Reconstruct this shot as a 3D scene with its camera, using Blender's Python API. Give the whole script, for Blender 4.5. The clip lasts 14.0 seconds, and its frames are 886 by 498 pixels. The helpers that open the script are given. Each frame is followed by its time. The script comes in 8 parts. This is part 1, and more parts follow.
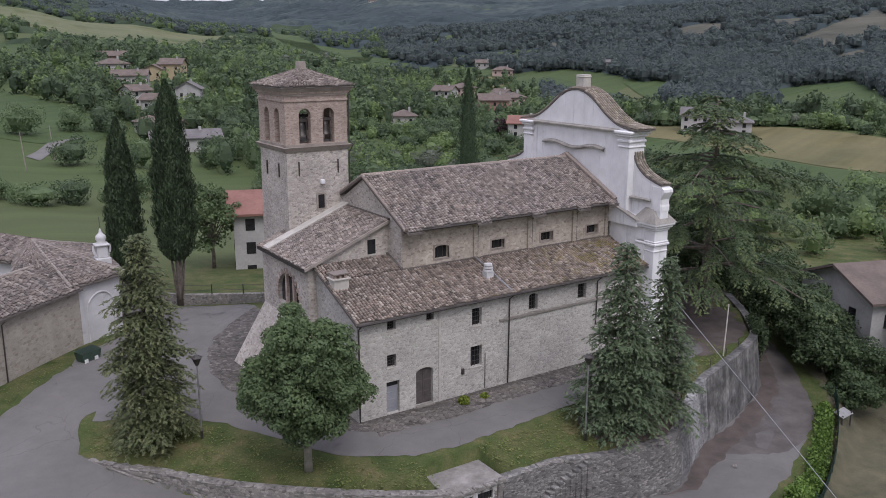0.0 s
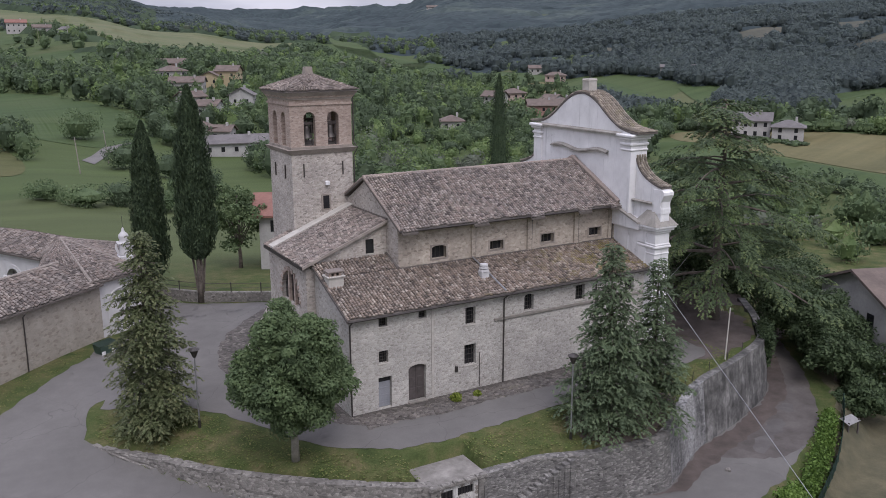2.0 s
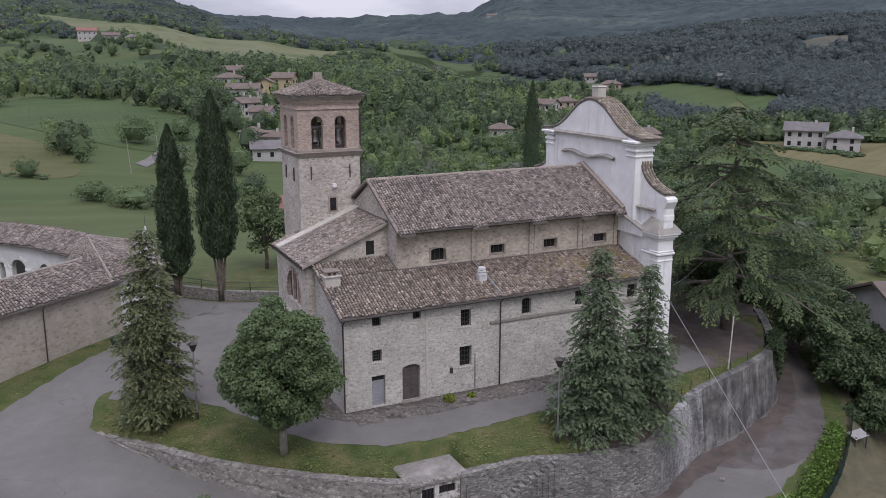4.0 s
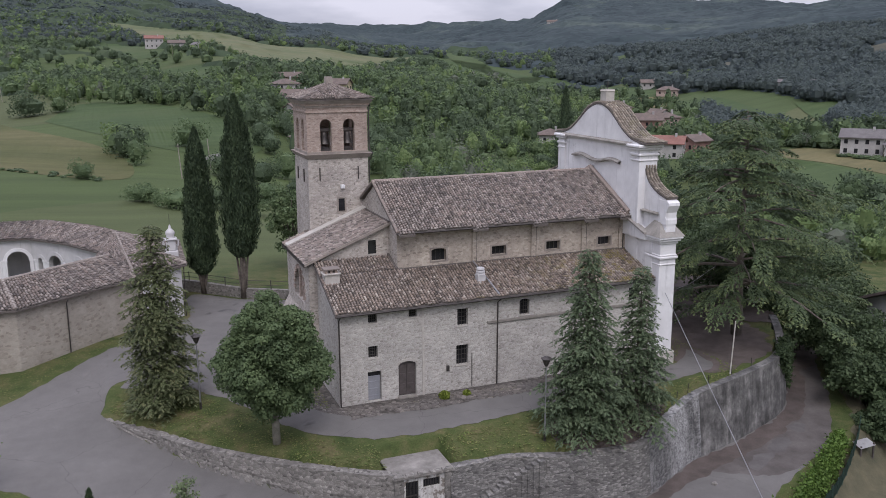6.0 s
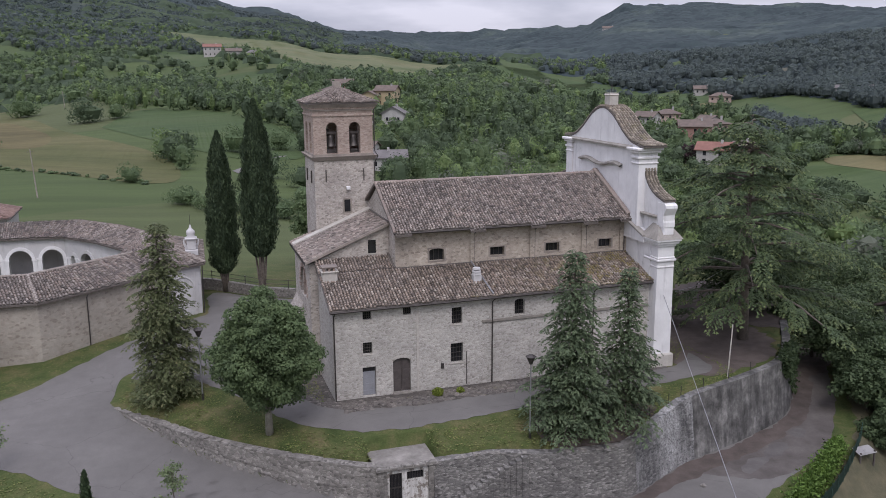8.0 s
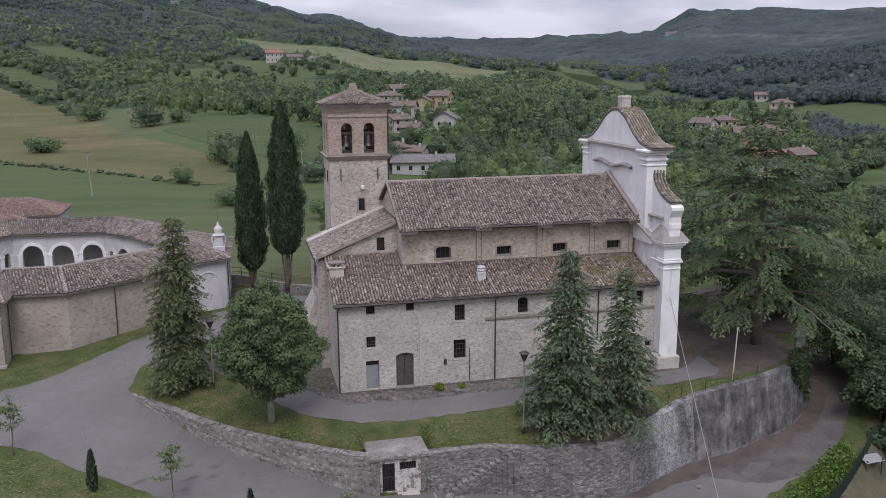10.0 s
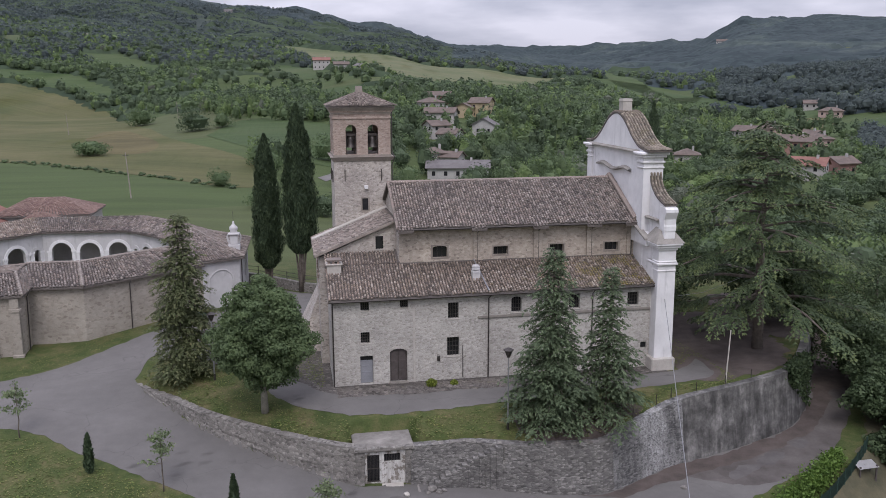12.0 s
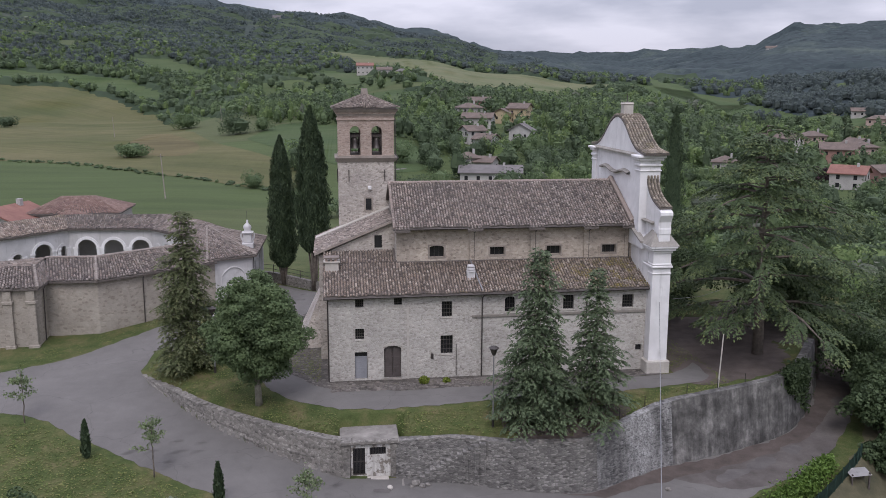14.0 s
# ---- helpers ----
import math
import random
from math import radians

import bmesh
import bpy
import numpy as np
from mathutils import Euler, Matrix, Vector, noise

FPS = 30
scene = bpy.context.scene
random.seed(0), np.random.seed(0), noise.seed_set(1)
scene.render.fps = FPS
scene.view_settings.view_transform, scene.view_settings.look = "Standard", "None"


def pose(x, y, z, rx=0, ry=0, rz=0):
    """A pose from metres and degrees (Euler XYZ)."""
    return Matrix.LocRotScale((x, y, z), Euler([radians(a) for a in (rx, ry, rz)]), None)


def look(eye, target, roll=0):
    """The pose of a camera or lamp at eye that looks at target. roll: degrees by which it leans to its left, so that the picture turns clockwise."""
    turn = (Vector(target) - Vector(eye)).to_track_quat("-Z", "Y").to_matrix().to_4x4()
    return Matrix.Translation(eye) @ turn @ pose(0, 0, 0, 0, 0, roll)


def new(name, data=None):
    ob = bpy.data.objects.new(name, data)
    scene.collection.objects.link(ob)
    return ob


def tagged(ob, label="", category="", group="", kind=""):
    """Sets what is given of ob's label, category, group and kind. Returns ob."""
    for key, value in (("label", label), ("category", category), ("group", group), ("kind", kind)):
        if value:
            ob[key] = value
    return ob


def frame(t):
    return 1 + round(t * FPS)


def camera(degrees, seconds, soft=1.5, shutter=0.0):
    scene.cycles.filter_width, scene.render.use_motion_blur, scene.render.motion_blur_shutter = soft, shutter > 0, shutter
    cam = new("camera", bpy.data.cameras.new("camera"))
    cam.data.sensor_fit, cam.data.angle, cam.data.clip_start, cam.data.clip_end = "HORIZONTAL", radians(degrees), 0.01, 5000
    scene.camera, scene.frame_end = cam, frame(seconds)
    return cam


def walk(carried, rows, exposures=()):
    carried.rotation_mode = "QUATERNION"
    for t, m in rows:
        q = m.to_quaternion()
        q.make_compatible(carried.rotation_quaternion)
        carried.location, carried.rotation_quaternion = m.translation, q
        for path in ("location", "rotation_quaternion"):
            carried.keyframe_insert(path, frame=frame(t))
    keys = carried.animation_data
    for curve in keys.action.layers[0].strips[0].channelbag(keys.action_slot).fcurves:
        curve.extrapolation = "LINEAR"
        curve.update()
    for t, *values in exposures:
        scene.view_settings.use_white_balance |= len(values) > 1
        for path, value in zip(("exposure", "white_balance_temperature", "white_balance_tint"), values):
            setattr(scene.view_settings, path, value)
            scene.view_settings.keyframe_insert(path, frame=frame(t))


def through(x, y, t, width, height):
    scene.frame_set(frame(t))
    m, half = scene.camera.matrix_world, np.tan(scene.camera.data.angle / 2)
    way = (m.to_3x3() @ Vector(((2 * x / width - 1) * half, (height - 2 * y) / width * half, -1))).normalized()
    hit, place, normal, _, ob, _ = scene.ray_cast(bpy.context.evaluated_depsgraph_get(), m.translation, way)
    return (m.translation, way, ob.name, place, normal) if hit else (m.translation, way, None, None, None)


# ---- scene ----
cam = camera(55.19, 14.0, soft=0.9)
# seconds, eye x y z, yaw, pitch, lean
ROWS = [
    (0.0, -22.742, -43.646, 23.001, -33.615, -13.775, 0.115),
    (0.5, -22.074, -44.547, 23.006, -32.621, -13.731, -0.216),
    (1.0, -21.360, -45.423, 22.996, -31.588, -13.628, -0.317),
    (1.5, -20.604, -46.249, 22.962, -30.586, -13.501, -0.308),
    (2.0, -19.821, -47.017, 22.918, -29.583, -13.383, -0.277),
    (2.5, -19.027, -47.734, 22.872, -28.592, -13.273, -0.265),
    (3.0, -18.222, -48.421, 22.828, -27.487, -13.108, -0.181),
    (5.5, -14.007, -51.970, 22.660, -22.618, -12.533, -0.244),
    (6.0, -13.160, -52.714, 22.602, -21.439, -12.409, -0.250),
    (6.5, -12.300, -53.455, 22.538, -20.488, -12.288, -0.295),
    (7.0, -11.426, -54.177, 22.470, -19.663, -12.153, -0.391),
    (7.5, -10.541, -54.838, 22.421, -18.797, -12.042, -0.475),
    (8.0, -9.662, -55.459, 22.384, -17.645, -11.931, -0.458),
    (8.5, -8.794, -56.065, 22.345, -16.474, -11.841, -0.419),
    (11.0, -4.421, -58.930, 21.832, -11.931, -11.258, -0.342),
    (11.5, -3.539, -59.434, 21.740, -11.154, -11.115, -0.296),
    (12.0, -2.662, -59.940, 21.644, -10.304, -10.985, -0.259),
    (12.5, -1.789, -60.427, 21.549, -9.501, -10.868, -0.216),
    (13.0, -0.923, -60.873, 21.458, -8.713, -10.766, -0.143),
    (13.5, -0.055, -61.248, 21.391, -7.990, -10.687, -0.055),
    (14.0, 0.826, -61.556, 21.360, -7.279, -10.589, 0.027),
]
walk(cam, [(t, pose(x, y, z, 90 + pitch, 0, yaw) @ pose(0, 0, 0, 0, 0, lean)) for t, x, y, z, yaw, pitch, lean in ROWS])

# ---- world and light: a bright overcast afternoon ----
world = bpy.data.worlds.new("overcast_sky")
scene.world = world
world.use_nodes = True
wn, wl = world.node_tree.nodes, world.node_tree.links
wn.clear()
w_out = wn.new("ShaderNodeOutputWorld")
w_bg = wn.new("ShaderNodeBackground")
w_sky = wn.new("ShaderNodeTexSky")
w_sky.sky_type, w_sky.sun_disc = "NISHITA", False
w_sky.sun_elevation, w_sky.sun_rotation = radians(52), radians(200)
w_sky.dust_density, w_sky.air_density = 2.0, 1.0
w_co = wn.new("ShaderNodeTexCoord")
w_map = wn.new("ShaderNodeMapping")
w_map.inputs["Scale"].default_value = (2.2, 2.2, 9.0)
w_noise = wn.new("ShaderNodeTexNoise")
w_noise.inputs["Scale"].default_value, w_noise.inputs["Detail"].default_value = 2.0, 7.0
w_ramp = wn.new("ShaderNodeValToRGB")
w_ramp.color_ramp.elements[0].position, w_ramp.color_ramp.elements[0].color = 0.4, (5.15, 5.3, 6.75, 1)
w_ramp.color_ramp.elements[1].position, w_ramp.color_ramp.elements[1].color = 0.62, (8.7, 8.6, 10.3, 1)
w_mix = wn.new("ShaderNodeMixRGB")
w_mix.inputs["Fac"].default_value = 0.9
wl.new(w_co.outputs["Generated"], w_map.inputs["Vector"])
wl.new(w_map.outputs["Vector"], w_noise.inputs["Vector"])
wl.new(w_noise.outputs["Fac"], w_ramp.inputs["Fac"])
wl.new(w_sky.outputs["Color"], w_mix.inputs["Color1"])
wl.new(w_ramp.outputs["Color"], w_mix.inputs["Color2"])
w_sep = wn.new("ShaderNodeSeparateXYZ")
w_up = wn.new("ShaderNodeMapRange")
w_up.inputs["From Min"].default_value, w_up.inputs["From Max"].default_value = 0.0, 0.9
w_up.inputs["To Min"].default_value, w_up.inputs["To Max"].default_value = 0.7, 2.0
w_gain = wn.new("ShaderNodeMixRGB")
w_gain.blend_type = "MULTIPLY"
w_gain.inputs["Fac"].default_value = 1.0
wl.new(w_co.outputs["Generated"], w_sep.inputs[0])
wl.new(w_sep.outputs[2], w_up.inputs["Value"])
wl.new(w_mix.outputs["Color"], w_gain.inputs["Color1"])
wl.new(w_up.outputs["Result"], w_gain.inputs["Color2"])
wl.new(w_gain.outputs["Color"], w_bg.inputs["Color"])
w_bg.inputs["Strength"].default_value = 0.115
wl.new(w_bg.outputs["Background"], w_out.inputs["Surface"])

sun_data = bpy.data.lights.new("sun", "SUN")
sun_data.energy, sun_data.angle, sun_data.color = 1.4, radians(25), (1.0, 0.95, 0.95)
sun = new("sun", sun_data)
sun.matrix_world = look((0, -60, 90), (12, 5, 0))
scene.view_settings.exposure = 0.0

# ---- materials ----
def nodes_of(name):
    m = bpy.data.materials.new(name)
    m.use_nodes = True
    n, l = m.node_tree.nodes, m.node_tree.links
    n.clear()
    out = n.new("ShaderNodeOutputMaterial")
    b = n.new("ShaderNodeBsdfPrincipled")
    l.new(b.outputs["BSDF"], out.inputs["Surface"])
    return m, n, l, b


def tex_noise(n, l, vec, scale, detail=5.0, rough=0.6):
    t = n.new("ShaderNodeTexNoise")
    t.inputs["Scale"].default_value, t.inputs["Detail"].default_value, t.inputs["Roughness"].default_value = scale, detail, rough
    l.new(vec, t.inputs["Vector"])
    return t.outputs["Fac"]


def ramp(n, l, fac, stops):
    r = n.new("ShaderNodeValToRGB")
    while len(r.color_ramp.elements) < len(stops):
        r.color_ramp.elements.new(0.5)
    for e, (p, c) in zip(r.color_ramp.elements, stops):
        e.position, e.color = p, (*c, 1)
    l.new(fac, r.inputs["Fac"])
    return r.outputs["Color"]


def mix(n, l, kind, fac, a, b):
    m = n.new("ShaderNodeMixRGB")
    m.blend_type = kind
    for sock, v in (("Fac", fac), ("Color1", a), ("Color2", b)):
        if isinstance(v, (int, float)):
            m.inputs[sock].default_value = v
        elif isinstance(v, tuple):
            m.inputs[sock].default_value = (*v, 1)
        else:
            l.new(v, m.inputs[sock])
    return m.outputs["Color"]


def bump(n, l, b, height, strength, distance):
    k = n.new("ShaderNodeBump")
    k.inputs["Strength"].default_value, k.inputs["Distance"].default_value = strength, distance
    l.new(height, k.inputs["Height"])
    l.new(k.outputs["Normal"], b.inputs["Normal"])


def place(n):
    return n.new("ShaderNodeNewGeometry").outputs["Position"]


def stretched(n, l, vec, sx, sy, sz):
    m = n.new("ShaderNodeMapping")
    m.inputs["Scale"].default_value = (sx, sy, sz)
    l.new(vec, m.inputs["Vector"])
    return m.outputs["Vector"]


def plain(name, c1, c2, scale=3.0, fine=40.0, rough=0.85, strength=0.25, distance=0.01, metal=0.0):
    """A surface that varies at two scales between two colours."""
    m, n, l, b = nodes_of(name)
    p = place(n)
    big, small = tex_noise(n, l, p, scale), tex_noise(n, l, p, fine)
    col = ramp(n, l, big, ((0.3, c1), (0.7, c2)))
    col = mix(n, l, "OVERLAY", 0.45, col, mix(n, l, "MIX", small, (0.25, 0.25, 0.25), (0.75, 0.75, 0.75)))
    l.new(col, b.inputs["Base Color"])
    b.inputs["Roughness"].default_value, b.inputs["Metallic"].default_value = rough, metal
    bump(n, l, b, small, strength, distance)
    return m


def stone(name, tones, mortar, wide, high, edge=0.06, depth=0.04, wash=0.35):
    """Coursed rubble: every stone its own tone, recessed joints, broad stains."""
    m, n, l, b = nodes_of(name)
    p = place(n)
    wob = n.new("ShaderNodeTexNoise")
    wob.inputs["Scale"].default_value = 1.3
    l.new(p, wob.inputs["Vector"])
    warped = mix(n, l, "LINEAR_LIGHT", 0.05, p, wob.outputs["Color"])
    v = stretched(n, l, warped, 1 / wide, 1 / wide, 1 / high)
    cell = n.new("ShaderNodeTexVoronoi")
    cell.inputs["Scale"].default_value = 1.0
    l.new(v, cell.inputs["Vector"])
    gap = n.new("ShaderNodeTexVoronoi")
    gap.feature = "DISTANCE_TO_EDGE"
    gap.inputs["Scale"].default_value = 1.0
    l.new(v, gap.inputs["Vector"])
    sep = n.new("ShaderNodeSeparateColor")
    l.new(cell.outputs["Color"], sep.inputs["Color"])
    step = 1.0 / (len(tones) - 1)
    col = ramp(n, l, sep.outputs[0], [(i * step, c) for i, c in enumerate(tones)])
    rub = tex_noise(n, l, p, 0.45, 6.0, 0.65)
    fine = tex_noise(n, l, p, 22.0, 4.0)
    col = mix(n, l, "OVERLAY", 0.5, col, mix(n, l, "MIX", fine, (0.2, 0.2, 0.2), (0.8, 0.8, 0.8)))
    joint = n.new("ShaderNodeMapRange")
    joint.inputs["From Max"].default_value = edge
    joint.inputs["To Min"].default_value, joint.inputs["To Max"].default_value = 1.0, 0.0
    l.new(gap.outputs["Distance"], joint.inputs["Value"])
    patchy = n.new("ShaderNodeMath")
    patchy.operation = "MULTIPLY"
    l.new(joint.outputs["Result"], patchy.inputs[0])
    patchy.inputs[1].default_value = 0.8
    col = mix(n, l, "MIX", patchy.outputs[0], col, mortar)
    stain = ramp(n, l, rub, ((0.3, (0.62, 0.6, 0.58)), (0.68, (1.18, 1.16, 1.12))))
    col = mix(n, l, "MULTIPLY", wash * 2, col, stain)
    l.new(col, b.inputs["Base Color"])
    b.inputs["Roughness"].default_value = 0.92
    hm = n.new("ShaderNodeMath")
    hm.operation = "MINIMUM"
    l.new(gap.outputs["Distance"], hm.inputs[0])
    hm.inputs[1].default_value = edge * 2.2
    ha = n.new("ShaderNodeMath")
    ha.operation = "MULTIPLY_ADD"
    l.new(fine, ha.inputs[0])
    ha.inputs[1].default_value = 0.08
    l.new(hm.outputs[0], ha.inputs[2])
    bump(n, l, b, ha.outputs[0], 0.8, depth)
    return m


def tile_mat(name, tones, moss=(0.13, 0.12, 0.045), moss_at=0.72, moss_from=None):
    """Old clay tiles: every tile its own tone, lichen and moss over them in drifts."""
    m, n, l, b = nodes_of(name)
    g = n.new("ShaderNodeNewGeometry")
    p = g.outputs["Position"]
    step = 1.0 / (len(tones) - 1)
    col = ramp(n, l, g.outputs["Random Per Island"], [(i * step, c) for i, c in enumerate(tones)])
    fine, big = tex_noise(n, l, p, 14.0, 4.0), tex_noise(n, l, p, 0.35, 5.0, 0.7)
    col = mix(n, l, "OVERLAY", 0.6, col, mix(n, l, "MIX", fine, (0.15, 0.15, 0.15), (0.85, 0.85, 0.85)))
    col = mix(n, l, "MULTIPLY", 0.8, col, ramp(n, l, big, ((0.3, (0.72, 0.72, 0.74)), (0.7, (1.15, 1.1, 1.05)))))
    drift = tex_noise(n, l, p, 0.55, 6.0, 0.75)
    fac = ramp(n, l, drift, ((moss_at - 0.1, (0, 0, 0)), (moss_at + 0.06, (0.75, 0.75, 0.75))))
    if moss_from is not None:
        # thicker moss on the damp end of the roof
        xyz = n.new("ShaderNodeSeparateXYZ")
        l.new(p, xyz.inputs[0])
        damp = n.new("ShaderNodeMapRange")
        damp.inputs["From Min"].default_value, damp.inputs["From Max"].default_value = moss_from, moss_from + 10.0
        l.new(xyz.outputs[0], damp.inputs["Value"])
        thick = tex_noise(n, l, p, 1.3, 6.0, 0.75)
        fac = mix(n, l, "ADD", 1.0, fac, mix(n, l, "MULTIPLY", 1.0, damp.outputs["Result"], ramp(n, l, thick, ((0.5, (0, 0, 0)), (0.6, (0.9, 0.9, 0.9))))))
    col = mix(n, l, "MIX", fac, col, moss)
    l.new(col, b.inputs["Base Color"])
    b.inputs["Roughness"].default_value = 0.9
    bump(n, l, b, fine, 0.4, 0.02)
    return m


def leaf_mat(name, tones, rough=0.6, through=0.25, patch=0.7):
    m, n, l, b = nodes_of(name)
    g = n.new("ShaderNodeNewGeometry")
    step = 1.0 / (len(tones) - 1)
    col = ramp(n, l, g.outputs["Random Per Island"], [(i * step, c) for i, c in enumerate(tones)])
    big = tex_noise(n, l, g.outputs["Position"], patch, 4.0)
    col = mix(n, l, "MULTIPLY", 0.7, col, ramp(n, l, big, ((0.3, (0.7, 0.72, 0.75)), (0.7, (1.2, 1.2, 1.1)))))
    l.new(col, b.inputs["Base Color"])
    b.inputs["Roughness"].default_value = rough
    b.inputs["Specular IOR Level"].default_value = 0.18
    tr = n.new("ShaderNodeBsdfTranslucent")
    l.new(col, tr.inputs["Color"])
    ms = n.new("ShaderNodeMixShader")
    ms.inputs[0].default_value = through
    out = [k for k in n if k.type == "OUTPUT_MATERIAL"][0]
    l.new(b.outputs["BSDF"], ms.inputs[1])
    l.new(tr.outputs["BSDF"], ms.inputs[2])
    l.new(ms.outputs["Shader"], out.inputs["Surface"])
    return m


M_STONE = stone("church_stone", ((0.27, 0.253, 0.231), (0.44, 0.422, 0.395), (0.32, 0.303, 0.279), (0.5, 0.483, 0.455), (0.38, 0.36, 0.333)), (0.47, 0.452, 0.42), 0.19, 0.115, edge=0.11, depth=0.06, wash=0.25)
M_NAVE = stone("nave_stone", ((0.25, 0.215, 0.18), (0.42, 0.37, 0.318), (0.33, 0.287, 0.243), (0.47, 0.42, 0.362)), (0.44, 0.398, 0.345), 0.24, 0.15, wash=0.36)
M_TOWER = stone("tower_stone", ((0.235, 0.212, 0.192), (0.44, 0.405, 0.373), (0.325, 0.295, 0.27), (0.51, 0.475, 0.44), (0.39, 0.348, 0.315)), (0.45, 0.418, 0.383), 0.2, 0.12, edge=0.09, depth=0.06)
M_CLOISTER = stone("cloister_stone", ((0.235, 0.206, 0.176), (0.31, 0.282, 0.245), (0.335, 0.307, 0.268), (0.29, 0.26, 0.225), (0.36, 0.33, 0.29)), (0.37, 0.337, 0.29), 0.3, 0.17, wash=0.26)
M_RETAIN = stone("retaining_stone", ((0.085, 0.08, 0.074), (0.205, 0.194, 0.179), (0.135, 0.128, 0.119), (0.27, 0.256, 0.238), (0.165, 0.156, 0.145)), (0.16, 0.152, 0.141), 0.2, 0.15, edge=0.1, depth=0.07, wash=0.36)
M_DARKSTONE = plain("string_course_stone", (0.16, 0.145, 0.13), (0.25, 0.23, 0.2), 2.0, 30.0)
M_BRICK = stone("belfry_brick", ((0.235, 0.175, 0.148), (0.365, 0.285, 0.245), (0.295, 0.222, 0.19), (0.43, 0.358, 0.312), (0.33, 0.255, 0.218)), (0.4, 0.345, 0.305), 0.22, 0.085, edge=0.08, wash=0.3)


def plaster_mat(name, c1, c2, dirt):
    """Limewashed plaster with rain streaks and grey patches."""
    m, n, l, b = nodes_of(name)
    p = place(n)
    big, fine = tex_noise(n, l, p, 0.8, 5.0), tex_noise(n, l, p, 18.0, 4.0)
    run = tex_noise(n, l, stretched(n, l, p, 1.0, 1.0, 0.1), 2.2, 6.0, 0.7)
    spot = tex_noise(n, l, p, 0.6, 7.0, 0.75)
    col = ramp(n, l, big, ((0.3, c1), (0.7, c2)))
    stain = mix(n, l, "ADD", 1.0, ramp(n, l, run, ((0.56, (0, 0, 0)), (0.72, (0.55, 0.55, 0.55)))), ramp(n, l, spot, ((0.6, (0, 0, 0)), (0.7, (0.5, 0.5, 0.5)))))
    col = mix(n, l, "MIX", stain, col, dirt)
    col = mix(n, l, "OVERLAY", 0.2, col, mix(n, l, "MIX", fine, (0.3, 0.3, 0.3), (0.7, 0.7, 0.7)))
    l.new(col, b.inputs["Base Color"])
    b.inputs["Roughness"].default_value = 0.9
    bump(n, l, b, fine, 0.12, 0.01)
    return m


M_WHITE = plaster_mat("white_plaster", (0.6, 0.59, 0.59), (0.74, 0.73, 0.73), (0.29, 0.285, 0.28))
M_PALE = plaster_mat("pale_plaster", (0.43, 0.42, 0.42), (0.54, 0.53, 0.53), (0.27, 0.26, 0.255))
M_TILE = tile_mat("roof_tiles", ((0.093, 0.081, 0.074), (0.205, 0.176, 0.157), (0.279, 0.231, 0.203), (0.146, 0.127, 0.116), (0.388, 0.342, 0.306), (0.192, 0.168, 0.153)), moss_at=0.9)
M_TILE_AISLE = tile_mat("aisle_tiles", ((0.095, 0.081, 0.071), (0.216, 0.173, 0.141), (0.313, 0.259, 0.216), (0.167, 0.137, 0.117), (0.432, 0.383, 0.329)), moss=(0.205, 0.167, 0.049), moss_at=0.72, moss_from=12.5)
M_TILE_CLOISTER = tile_mat("cloister_tiles", ((0.068, 0.058, 0.053), (0.15, 0.128, 0.114), (0.21, 0.172, 0.15), (0.108, 0.093, 0.085), (0.29, 0.255, 0.228), (0.14, 0.122, 0.111)), moss_at=0.9)
M_TILE_PALE = tile_mat("lichened_tiles", ((0.11, 0.095, 0.08), (0.25, 0.215, 0.17), (0.17, 0.145, 0.12), (0.36, 0.32, 0.26)), moss=(0.2, 0.18, 0.085), moss_at=0.66)
M_TILE_RED = tile_mat("newer_tiles", ((0.13, 0.085, 0.072), (0.21, 0.14, 0.118), (0.17, 0.11, 0.095), (0.27, 0.195, 0.165)), moss_at=0.9)
M_UNDER = plain("roof_bed", (0.085, 0.073, 0.065), (0.13, 0.112, 0.1), 3.0, 30.0)
M_SLAB = plain("stone_slab_roof", (0.2, 0.185, 0.165), (0.33, 0.31, 0.28), 1.2, 12.0, 0.9, 0.6, 0.05)


